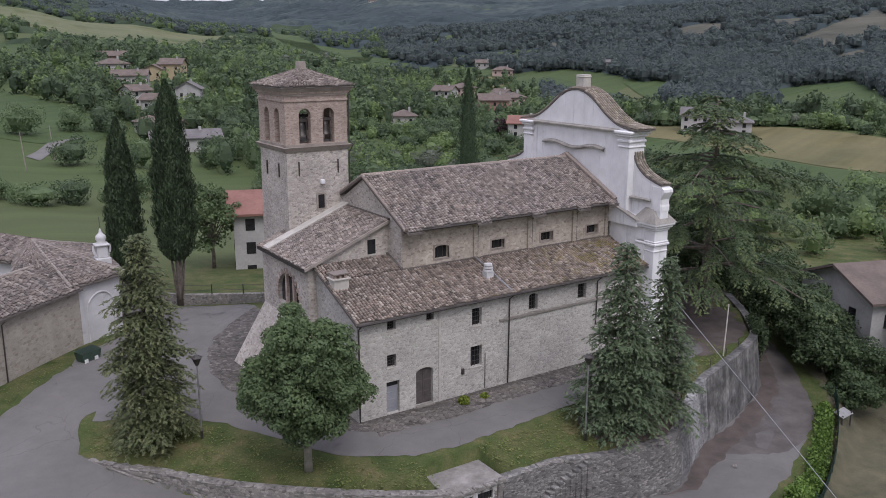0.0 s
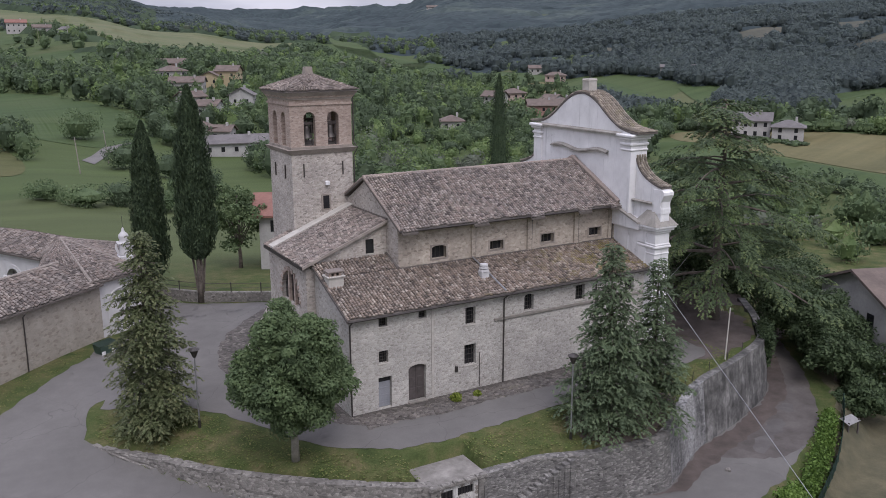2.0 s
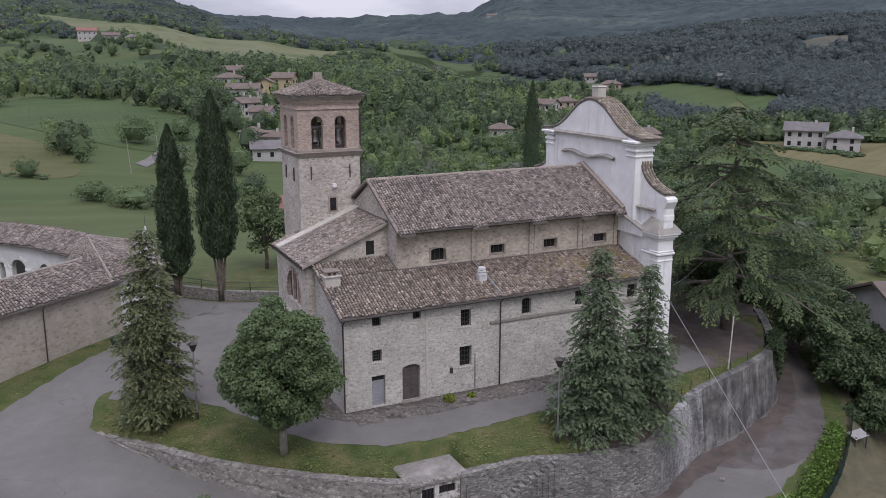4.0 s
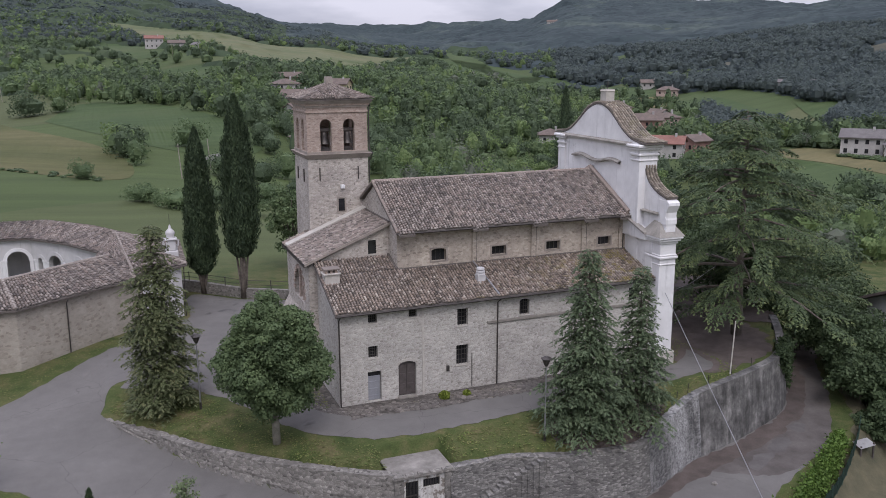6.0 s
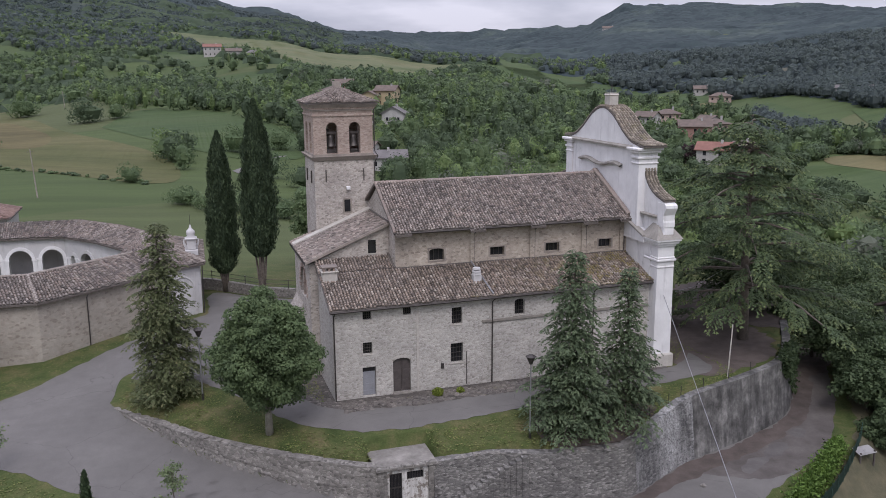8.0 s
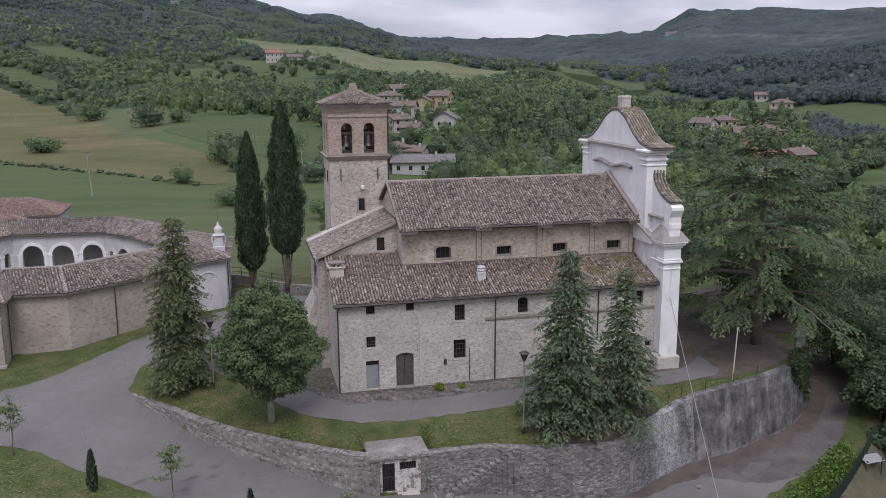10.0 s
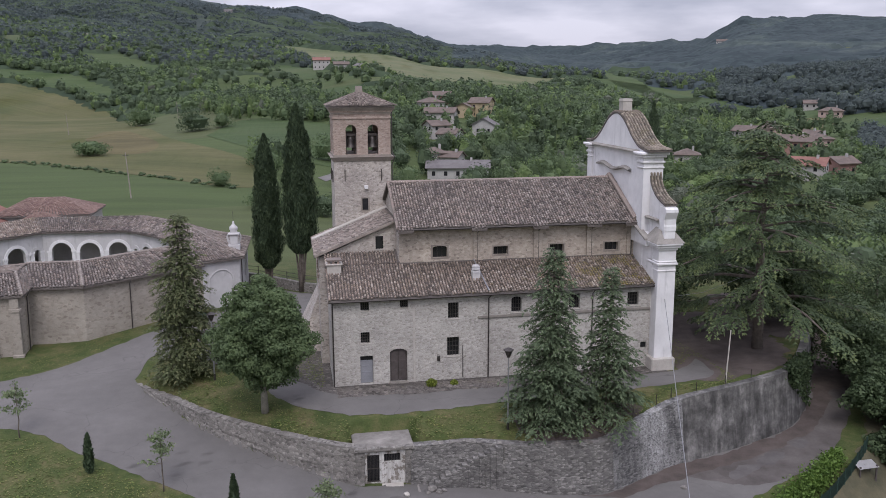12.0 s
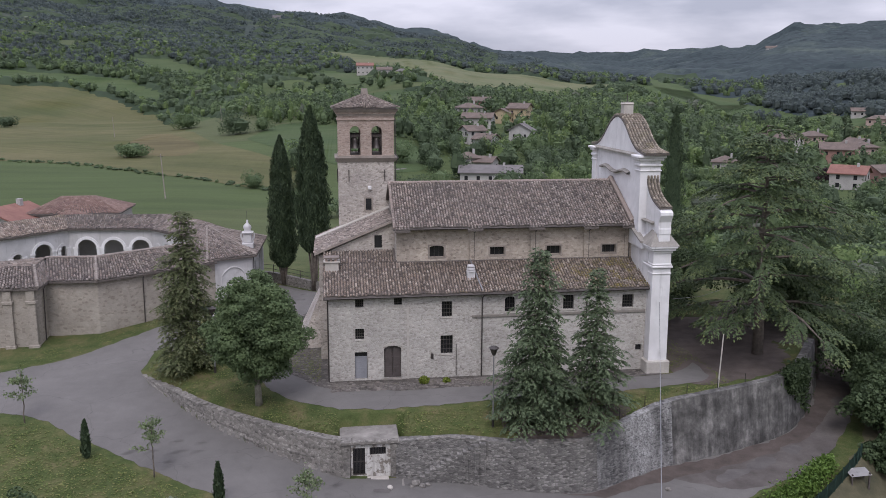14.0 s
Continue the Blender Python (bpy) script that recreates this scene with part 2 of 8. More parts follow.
def asphalt_mat():
    """Worn asphalt: patches, faint cracks, pale grit and darker damp drifts."""
    m, n, l, b = nodes_of("asphalt")
    p = place(n)
    big, mid, fine = tex_noise(n, l, p, 0.16, 6.0, 0.6), tex_noise(n, l, p, 0.9, 6.0, 0.68), tex_noise(n, l, p, 30.0, 4.0)
    col = ramp(n, l, big, ((0.3, (0.114, 0.108, 0.103)), (0.5, (0.132, 0.125, 0.119)), (0.7, (0.152, 0.144, 0.137))))
    col = mix(n, l, "MULTIPLY", 0.45, col, ramp(n, l, mid, ((0.3, (0.8, 0.79, 0.78)), (0.68, (1.12, 1.12, 1.11)))))
    col = mix(n, l, "OVERLAY", 0.35, col, mix(n, l, "MIX", fine, (0.2, 0.2, 0.2), (0.8, 0.8, 0.8)))
    wob = n.new("ShaderNodeTexNoise")
    wob.inputs["Scale"].default_value = 0.7
    l.new(p, wob.inputs["Vector"])
    crack = n.new("ShaderNodeTexVoronoi")
    crack.feature = "DISTANCE_TO_EDGE"
    crack.inputs["Scale"].default_value = 0.13
    l.new(mix(n, l, "LINEAR_LIGHT", 0.6, p, wob.outputs["Color"]), crack.inputs["Vector"])
    thin = ramp(n, l, crack.outputs["Distance"], ((0.0, (0.7, 0.7, 0.7)), (0.004, (1, 1, 1))))
    col = mix(n, l, "MULTIPLY", 0.8, col, thin)
    l.new(col, b.inputs["Base Color"])
    b.inputs["Roughness"].default_value = 0.9
    b.inputs["Specular IOR Level"].default_value = 0.25
    bump(n, l, b, fine, 0.2, 0.01)
    return m


M_ASPHALT = asphalt_mat()
M_GRAVEL = stone("cobbled_apron", ((0.04, 0.036, 0.032), (0.115, 0.104, 0.095), (0.07, 0.063, 0.057), (0.17, 0.155, 0.142)), (0.05, 0.045, 0.04), 0.28, 0.28, edge=0.12, depth=0.1, wash=0.4)
M_LANE = plain("lane_surface", (0.062, 0.053, 0.048), (0.122, 0.108, 0.1), 0.5, 9.0, 0.92, 0.3, 0.02)
M_SOIL = plain("reddish_soil", (0.055, 0.043, 0.037), (0.105, 0.083, 0.073), 0.8, 20.0, 0.95, 0.4, 0.03)
M_METAL = plain("dark_metal", (0.05, 0.045, 0.042), (0.09, 0.08, 0.075), 4.0, 40.0, 0.5, 0.1, 0.003, 0.6)
M_ZINC = plain("grey_zinc", (0.25, 0.25, 0.26), (0.36, 0.36, 0.37), 3.0, 30.0, 0.45, 0.1, 0.003, 0.7)
M_DARKWIN = plain("dark_glass", (0.012, 0.012, 0.014), (0.025, 0.025, 0.028), 2.0, 9.0, 0.25, 0.02)
M_WOOD = plain("dark_wood", (0.055, 0.045, 0.042), (0.095, 0.08, 0.075), 2.5, 25.0, 0.75, 0.3)
M_BLUEDOOR = plain("grey_blue_paint", (0.2, 0.205, 0.225), (0.27, 0.275, 0.295), 1.5, 20.0, 0.6, 0.1)
M_CORNICE = plain("weathered_cornice", (0.2, 0.172, 0.15), (0.32, 0.28, 0.245), 1.2, 16.0, 0.9, 0.35)


def flaked_mat():
    """Limewash flaked off in patches down to grey-brown render, darker towards its own water marks."""
    m, n, l, b = nodes_of("flaked_limewash")
    p = place(n)
    flake, fine = tex_noise(n, l, p, 1.9, 7.0, 0.7), tex_noise(n, l, p, 16.0, 4.0)
    run = tex_noise(n, l, stretched(n, l, p, 1.0, 1.0, 0.14), 3.5, 6.0, 0.7)
    col = mix(n, l, "MIX", ramp(n, l, flake, ((0.5, (0, 0, 0)), (0.56, (1, 1, 1)))), (0.5, 0.485, 0.46), (0.2, 0.178, 0.155))
    col = mix(n, l, "MULTIPLY", 0.8, col, ramp(n, l, run, ((0.34, (0.55, 0.53, 0.5)), (0.56, (1.05, 1.05, 1.05)))))
    col = mix(n, l, "OVERLAY", 0.4, col, mix(n, l, "MIX", fine, (0.25, 0.25, 0.25), (0.75, 0.75, 0.75)))
    l.new(col, b.inputs["Base Color"])
    b.inputs["Roughness"].default_value = 0.93
    bump(n, l, b, flake, 0.5, 0.03)
    return m


M_HUTFRONT = flaked_mat()
M_TRIM = plain("stone_trim", (0.36, 0.335, 0.3), (0.48, 0.45, 0.41), 2.0, 24.0, 0.88, 0.25)
M_BARK = plain("bark", (0.075, 0.06, 0.05), (0.17, 0.145, 0.12), 3.0, 25.0, 0.95, 0.8, 0.04)
M_CONIFER = leaf_mat("spruce_needles", ((0.057, 0.081, 0.048), (0.109, 0.147, 0.083), (0.156, 0.198, 0.114), (0.081, 0.112, 0.065)), through=0.25)
M_SPRUCE_OLIVE = leaf_mat("olive_spruce_needles", ((0.069, 0.086, 0.040), (0.118, 0.143, 0.069), (0.160, 0.178, 0.094), (0.090, 0.108, 0.054)), through=0.25)
M_TIPS = leaf_mat("young_cedar_tips", ((0.112, 0.147, 0.064), (0.152, 0.188, 0.082), (0.190, 0.222, 0.100)), through=0.28)
M_SPRUCE_TIPS = leaf_mat("spruce_tips", ((0.089, 0.124, 0.074), (0.131, 0.173, 0.103), (0.168, 0.210, 0.126)), through=0.25)
M_OLIVE_TIPS = leaf_mat("olive_spruce_tips", ((0.100, 0.116, 0.055), (0.147, 0.163, 0.082), (0.173, 0.173, 0.089)), through=0.25)
# Darker than the tips: shade between the pads is put into this colour.
M_CEDAR = leaf_mat("cedar_needles", ((0.044, 0.066, 0.040), (0.088, 0.124, 0.062), (0.122, 0.160, 0.076), (0.062, 0.092, 0.052)), through=0.2)
M_CYPRESS = leaf_mat("cypress_needles", ((0.032, 0.050, 0.029), (0.061, 0.089, 0.050), (0.088, 0.121, 0.065)), through=0.20)
M_MAPLE = leaf_mat("maple_leaves", ((0.078, 0.114, 0.056), (0.115, 0.16, 0.078), (0.15, 0.198, 0.098), (0.095, 0.137, 0.066)), 0.7, 0.35)
M_PALEBARK = plain("pale_bark", (0.13, 0.12, 0.095), (0.24, 0.225, 0.185), 2.5, 20.0, 0.95, 0.7, 0.03)
# ---- building helpers ----
def thing(name, label="", category="", group="", kind="", at=(0, 0, 0)):
    ob = new(name)
    ob.location = at
    ob.empty_display_size = 0.2
    return tagged(ob, label, category, group, kind)


def mesh_ob(name, data, material, parent=None, label=""):
    ob = new(name, data)
    if material and not data.materials:
        data.materials.append(material)
    if parent:
        ob.parent = parent
        off = Vector()
        up = parent
        while up:
            off += up.location
            up = up.parent
        ob.location = -off
    if label:
        ob["label"] = label
    return ob


def part(name, bm, material, parent=None, label="", smooth=False):
    data = bpy.data.meshes.new(name)
    bmesh.ops.recalc_face_normals(bm, faces=bm.faces)
    bm.to_mesh(data)
    bm.free()
    if smooth:
        data.polygons.foreach_set("use_smooth", [True] * len(data.polygons))
    return mesh_ob(name, data, material, parent, label)


def sheet(name, verts, faces, material, parent=None, label="", smooth=False):
    data = bpy.data.meshes.new(name)
    data.from_pydata(verts, [], faces)
    data.update()
    if smooth:
        data.polygons.foreach_set("use_smooth", [True] * len(data.polygons))
    return mesh_ob(name, data, material, parent, label)


def box(bm, x0, x1, y0, y1, z0, z1, turn=0.0, bevel=0.0):
    m = Matrix.Translation(((x0 + x1) / 2, (y0 + y1) / 2, (z0 + z1) / 2)) @ Matrix.Rotation(turn, 4, "Z") @ Matrix.Diagonal((x1 - x0, y1 - y0, z1 - z0, 1))
    got = bmesh.ops.create_cube(bm, size=1, matrix=m)
    if bevel:
        edges = {e for v in got["verts"] for e in v.link_edges}
        bmesh.ops.bevel(bm, geom=list(edges), offset=bevel, segments=1, affect="EDGES")


def boxes(*dims, bevel=0.0):
    bm = bmesh.new()
    for d in dims:
        box(bm, *d, bevel=bevel)
    return bm


def prism(bm, outline, z0, z1):
    """An upright prism over a plan outline."""
    low = [bm.verts.new((x, y, z0)) for x, y in outline]
    top = [bm.verts.new((x, y, z1)) for x, y in outline]
    n = len(outline)
    bm.faces.new(low[::-1])
    bm.faces.new(top)
    for i in range(n):
        bm.faces.new((low[i], low[(i + 1) % n], top[(i + 1) % n], top[i]))


def extruded(bm, outline, fixed, d0, d1):
    """A flat outline given in the plane across an axis ('x' or 'y'), drawn out along it from d0 to d1."""
    def at(u, v, d):
        return (d, u, v) if fixed == "x" else (u, d, v)
    a = [bm.verts.new(at(u, v, d0)) for u, v in outline]
    b = [bm.verts.new(at(u, v, d1)) for u, v in outline]
    n = len(outline)
    bm.faces.new(a)
    bm.faces.new(b[::-1])
    for i in range(n):
        bm.faces.new((a[i], b[i], b[(i + 1) % n], a[(i + 1) % n]))


def tube(bm, points, radius, sides=6, taper=1.0):
    """A round bar along points."""
    rings = []
    n = len(points)
    for i, p in enumerate(points):
        p = Vector(p)
        d = (Vector(points[min(i + 1, n - 1)]) - Vector(points[max(i - 1, 0)])).normalized()
        a = d.cross(Vector((0, 0, 1)) if abs(d.z) < 0.9 else Vector((1, 0, 0))).normalized()
        b = d.cross(a)
        r = float(radius * (1 + (taper - 1) * i / max(n - 1, 1)))
        rings.append([bm.verts.new(p + r * (math.cos(k * math.tau / sides) * a + math.sin(k * math.tau / sides) * b)) for k in range(sides)])
    for u, v in zip(rings, rings[1:]):
        for k in range(sides):
            bm.faces.new((u[k], u[(k + 1) % sides], v[(k + 1) % sides], v[k]))
    bm.faces.new(rings[0][::-1])
    bm.faces.new(rings[-1])


def pierced(p, q, z0, z1, thick, holes=()):
    """A wall from p to q in plan, its outer face on that line and its body to the left of p->q, with openings
    (s0, s1, z0, z1, arched) through it."""
    bm = bmesh.new()
    p, q = Vector((*p, 0)), Vector((*q, 0))
    long = (q - p).length
    u = (q - p) / long
    inward = Vector((-u.y, u.x, 0))
    ss = sorted({0.0, long, *(h[0] for h in holes), *(h[1] for h in holes)})
    zs = sorted({z0, z1, *(h[2] for h in holes), *(h[3] for h in holes)})

    def corner(s, z, d):
        w = p + u * s + inward * d
        return bm.verts.new((w.x, w.y, z))

    def inside(s, z):
        return any(h[0] < s < h[1] and h[2] < z < h[3] for h in holes)
    for a, b in zip(ss, ss[1:]):
        for c, e in zip(zs, zs[1:]):
            if not inside((a + b) / 2, (c + e) / 2):
                for d in (0, thick):
                    bm.faces.new((corner(a, c, d), corner(b, c, d), corner(b, e, d), corner(a, e, d)))
    for a, b, c, e in [(0, long, z0, z1)] + [h[:4] for h in holes]:
        for (s, z), (s2, z2) in (((a, c), (b, c)), ((b, c), (b, e)), ((b, e), (a, e)), ((a, e), (a, c))):
            bm.faces.new((corner(s, z, 0), corner(s2, z2, 0), corner(s2, z2, thick), corner(s, z, thick)))
    for a, b, c, e, arched in [h if len(h) > 4 else (*h, 0) for h in holes]:
        if arched:
            r = (b - a) / 2
            rise = min(r, arched)
            steps = 10
            for k in range(steps):
                t0, t1 = math.pi * k / steps, math.pi * (k + 1) / steps
                s0, s1 = (a + b) / 2 - r * math.cos(t0), (a + b) / 2 - r * math.cos(t1)
                y0, y1 = e - rise + rise * math.sin(t0), e - rise + rise * math.sin(t1)
                for d in (0.002, thick - 0.002):
                    bm.faces.new((corner(s0, y0, d), corner(s1, y1, d), corner(s1, e, d), corner(s0, e, d)))
                bm.faces.new((corner(s0, y0, 0), corner(s1, y1, 0), corner(s1, y1, thick), corner(s0, y0, thick)))
    bmesh.ops.remove_doubles(bm, verts=bm.verts, dist=0.0005)
    return bm


def tiled(name, a, b, c, d, material, parent, pitch=0.215, course=0.25, seed=1, label="", inside=None):
    """Rows of curved cover tiles on a sloping four-cornered roof face: a to b along the eave, d to c along the top.
    inside: a test on the fractions along and up for tiles to keep."""
    rnd = random.Random(seed)
    a, b, c, d = map(Vector, (a, b, c, d))
    normal = (b - a).cross(d - a).normalized()
    if normal.z < 0:
        normal = -normal
    width, rise = max((b - a).length, (c - d).length), ((d - a).length + (c - b).length) / 2
    cols, rows = max(2, int(width / pitch)), max(2, int(rise / course))
    verts, faces = [], []
    for i in range(cols):
        shift = rnd.uniform(-0.5, 0.5)
        for j in range(rows):
            u, v0, v1 = (i + 0.5) / cols, max(j + shift, 0) / rows, (j + 1.15 + shift) / rows
            if inside and not inside(u, (j + 0.5) / rows):
                continue
            u += rnd.uniform(-0.12, 0.12) / cols
            v0 += rnd.uniform(-0.1, 0.1) / rows
            v1 = min(v1, 1.0)
            low = (a + (b - a) * u).lerp(d + (c - d) * u, v0)
            top = (a + (b - a) * u).lerp(d + (c - d) * u, v1)
            side = (b - a).normalized()
            lift = 0.02 + rnd.uniform(0, 0.02)
            base = len(verts)
            for p, r, e in ((low, pitch * 0.4, 0.065), (top, pitch * 0.3, 0.0)):
                for k in (-1.0, -0.5, 0.5, 1.0):
                    verts.append(p + side * (r * k) + normal * (lift + e + (0.085 if abs(k) < 0.9 else 0.0)))
            for k in range(3):
                faces.append((base + k, base + k + 1, base + k + 5, base + k + 4))
            faces.append((base, base + 1, base + 2, base + 3))
    ob = sheet(name, verts, faces, material, parent, label)
    ob["kind"] = "stuff"
    return ob


def smooth_line(points, n=6, closed=False):
    """A Catmull-Rom line through plan points."""
    pts = [Vector(p) for p in points]
    out = []
    m = len(pts)
    for i in range(m if closed else m - 1):
        p0, p1 = pts[(i - 1) % m if closed else max(i - 1, 0)], pts[i]
        p2, p3 = pts[(i + 1) % m], pts[(i + 2) % m if closed else min(i + 2, m - 1)]
        for k in range(n):
            t = k / n
            out.append(0.5 * ((2 * p1) + (p2 - p0) * t + (2 * p0 - 5 * p1 + 4 * p2 - p3) * t * t + (3 * p1 - p0 - 3 * p2 + p3) * t ** 3))
    if not closed:
        out.append(pts[-1])
    return out


# ---- the lie of the land ----
# Top line of the retaining wall, from the junction round the front to the cedar.
WALL_TOP = [(-15.0, 6.4, -1.15), (-13.9, 4.3, -1.05), (-11.8, 1.8, -1.0), (-8.9, -1.8, -1.0), (-4.3, -5.9, -1.0), (0.6, -8.85, -1.15), (4.4, -9.05, -1.3), (8.0, -9.3, -1.2), (11.2, -10.3, -1.2), (14.6, -10.85, -1.23),
            (17.1, -10.7, -1.25), (19.5, -9.4, -0.92), (22.3, -7.85, -0.5), (24.1, -7.1, -0.25), (27.2, -6.35, -0.08), (30.5, -5.3, -0.05), (33.2, -4.3, 0.0), (35.1, -3.2, 0.0), (37.2, -1.2, 0.0), (39.5, 1.6, 0.1), (42.0, 5.0, 0.1)]
# Level of the lower road at the foot of the wall, point by point.
WALL_FOOT = [-1.25, -1.4, -1.75, -2.25, -2.75, -3.6, -3.85, -4.1, -4.4, -4.62, -4.75, -4.8, -4.86, -4.88, -4.77, -4.66, -4.55, -4.45, -4.3, -4.2, -4.1]
TOP_LINE = smooth_line(WALL_TOP, 5)
FOOT_LINE = []
for i in range(len(WALL_FOOT) - 1):
    FOOT_LINE += [WALL_FOOT[i] + (WALL_FOOT[i + 1] - WALL_FOOT[i]) * k / 5 for k in range(5)]
FOOT_LINE.append(WALL_FOOT[-1])
TOP_XY = np.array([(p.x, p.y) for p in TOP_LINE])
TOP_Z = np.array([p.z for p in TOP_LINE])
FOOT_Z = np.array(FOOT_LINE)

FAR_AZ = np.array([-40.0, -25.0, -10.0, 0.0, 6.0, 12.0, 18.0, 26.0, 30.0, 34.0, 45.0, 62.0, 80.0])
FAR_D = np.array([0.0, 60.0, 120.0, 200.0, 350.0, 600.0, 1000.0, 1700.0, 2400.0, 3400.0, 4400.0])
FAR_Z = np.array([
    [-1, -1.0, -2, -1, 2, 12, 80, 185, 290, 290, 290],
    [-1, -1.0, -2, -1, 2, 9, 72, 175, 285, 280, 270],
    [-1, -1.0, -1.5, -1, 1, 6, 58, 155, 268, 260, 250],
    [-1, -1.2, -3, -2, 5, 17, 54, 122, 228, 225, 220],
    [-1, -1.5, -5, -4, 8, 23, 52, 96, 185, 185, 195],
    [-1, -2.0, -8, -7, 5, 17, 36, 62, 95, 150, 198],
    [-1, -2.5, -9, -8, 1, 10, 25, 40, 65, 130, 190],
    [-1, -3.0, -9, -9, -3, 3, 20, 60, 100, 145, 205],
    [-1, -3.5, -9, -9, -4, 4, 34, 95, 155, 228, 312],
    [-1, -4.0, -9, -9, -5, 8, 44, 104, 158, 228, 302],
    [-1, -4.5, -8, -8, -2, 22, 58, 105, 144, 195, 250],
    [-1, -4.5, -7, -6, 3, 28, 68, 120, 168, 228, 290],
    [-1, -4.5, -6, -5, 4, 30, 70, 122, 170, 240, 300]], dtype=float)


def far_level(x, y):
    """Ground level by azimuth from the camera's side and distance, as the valley lies."""
    dx, dy = x + 8.0, y + 52.0
    d = math.hypot(dx, dy)
    az = math.degrees(math.atan2(dx, dy))
    az = min(max(az, -40.0), 80.0)
    i = min(max(int(np.searchsorted(FAR_AZ, az)) - 1, 0), len(FAR_AZ) - 2)
    f = (az - FAR_AZ[i]) / (FAR_AZ[i + 1] - FAR_AZ[i])
    f = f * f * (3 - 2 * f)
    d = max(d - 40.0, 0.0)
    a, b = np.interp(d, FAR_D, FAR_Z[i]), np.interp(d, FAR_D, FAR_Z[i + 1])
    z = a + (b - a) * f
    rough = min(max((d - 120) / 400, 0), 1)
    z += rough * (5.0 * noise.noise((x / 90, y / 90, 1.0)) + min(d / 2500, 1.0) * 45 * noise.noise((x / 420, y / 420, 3.0)) + min(d / 2500, 1.0) * 14 * noise.noise((x / 130, y / 130, 5.0)))
    return z


def near_wall(x, y):
    """Distance inside (+) or outside (-) the retaining wall's top line, with its top and foot levels."""
    a, b = TOP_XY[:-1], TOP_XY[1:]
    ab = b - a
    t = np.clip(((x - a[:, 0]) * ab[:, 0] + (y - a[:, 1]) * ab[:, 1]) / (ab ** 2).sum(1), 0, 1)
    px, py = a[:, 0] + t * ab[:, 0] - x, a[:, 1] + t * ab[:, 1] - y
    d2 = px ** 2 + py ** 2
    k = int(d2.argmin())
    side = ab[k, 0] * (y - a[k, 1]) - ab[k, 1] * (x - a[k, 0])
    f = t[k]
    return math.copysign(math.sqrt(d2[k]), side), TOP_Z[k] * (1 - f) + TOP_Z[k + 1] * f, FOOT_Z[k] * (1 - f) + FOOT_Z[k + 1] * f


def ground_z(x, y):
    if not (-45 < x < 60 and -45 < y < 55):
        return far_level(x, y)
    s, top, foot = near_wall(x, y)
    if x < -14.9 and y > -4:
        s = -abs(s)
    # upper terrace: level by the church, falling to the wall's top
    up = -0.25
    if s > 0:
        up = top + (up - top) * min(s / 4.2, 1.0) ** 0.8
    if y > 26:
        up = -0.25 + (far_level(x, y) + 0.25) * min((y - 26) / 25, 1.0)
    # lower road and the banks beyond it
    low = foot
    if s < -6.5:
        low = foot - min((-s - 6.5) * 0.06, 2.0)
    if s < -6.0 and x > 22:
        low = foot - min((-s - 6.0) * 1.1 * min((x - 22) / 4, 1.0), 2.6)
    if x < -12 and y > 3:
        k = min(max((y - 3) / 14, 0), 1)
        low = low + (-0.75 - low) * k
    if x > 36 and y > -10:
        low = min(low, -4.2)
    if x < -12 and y > 15:
        k = min((y - 15) / 12, 1)
        low = low + (-0.6 - low) * k
    f = min(max((s - 0.2) / 0.35, 0), 1)
    if 0.7 < x < 4.7 and y < -6.2:
        f = 0.0
    if x < -14.9:
        f = 0.0
        if y > 8:
            f = min((y - 8) / 10, 1) * min(max((x + 24) / 9, 0), 1)
    z = low + (up - low) * f
    out = max(min((x + 45) / 12, 1), 0) * max(min((60 - x) / 15, 1), 0) * max(min((y + 45) / 15, 1), 0) * max(min((55 - y) / 15, 1), 0)
    return far_level(x, y) * (1 - out) + z * out


def axis_lines(lo, hi, step, reach, grow=1.16):
    near = list(np.arange(lo, hi + step / 2, step))
    right, left, s = [near[-1]], [near[0]], step
    while right[-1] < reach:
        s = min(s * grow, 40.0)
        right.append(right[-1] + s)
    s = step
    while left[-1] > -reach:
        s = min(s * grow, 90.0)
        left.append(left[-1] - s)
    return left[:0:-1] + near + right[1:]


XS, YS = axis_lines(-32, 46, 0.6, 3600), axis_lines(-20, 32, 0.6, 4300)
YS = [y for y in YS if y > -900]
XS = [x for x in XS if x > -2600]
g_verts = [(x, y, ground_z(x, y)) for y in YS for x in XS]
nx = len(XS)
g_faces = []
for j in range(len(YS) - 1):
    for i in range(nx - 1):
        k = j * nx + i
        g_faces += [(k, k + 1, k + nx + 1), (k, k + nx + 1, k + nx)]
X_LINES, Y_LINES = np.array(XS), np.array(YS)
G_Z = np.array([v[2] for v in g_verts]).reshape(len(YS), nx)


def surface_z(x, y):
    """Level of the ground sheet itself, triangle by triangle."""
    i = min(max(int(np.searchsorted(X_LINES, x)) - 1, 0), nx - 2)
    j = min(max(int(np.searchsorted(Y_LINES, y)) - 1, 0), len(YS) - 2)
    u = (x - XS[i]) / (XS[i + 1] - XS[i])
    v = (y - YS[j]) / (YS[j + 1] - YS[j])
    a, b, c, d = G_Z[j, i], G_Z[j, i + 1], G_Z[j + 1, i + 1], G_Z[j + 1, i]
    return float(a + (b - a) * u + (c - b) * v if v <= u else a + (c - d) * u + (d - a) * v)



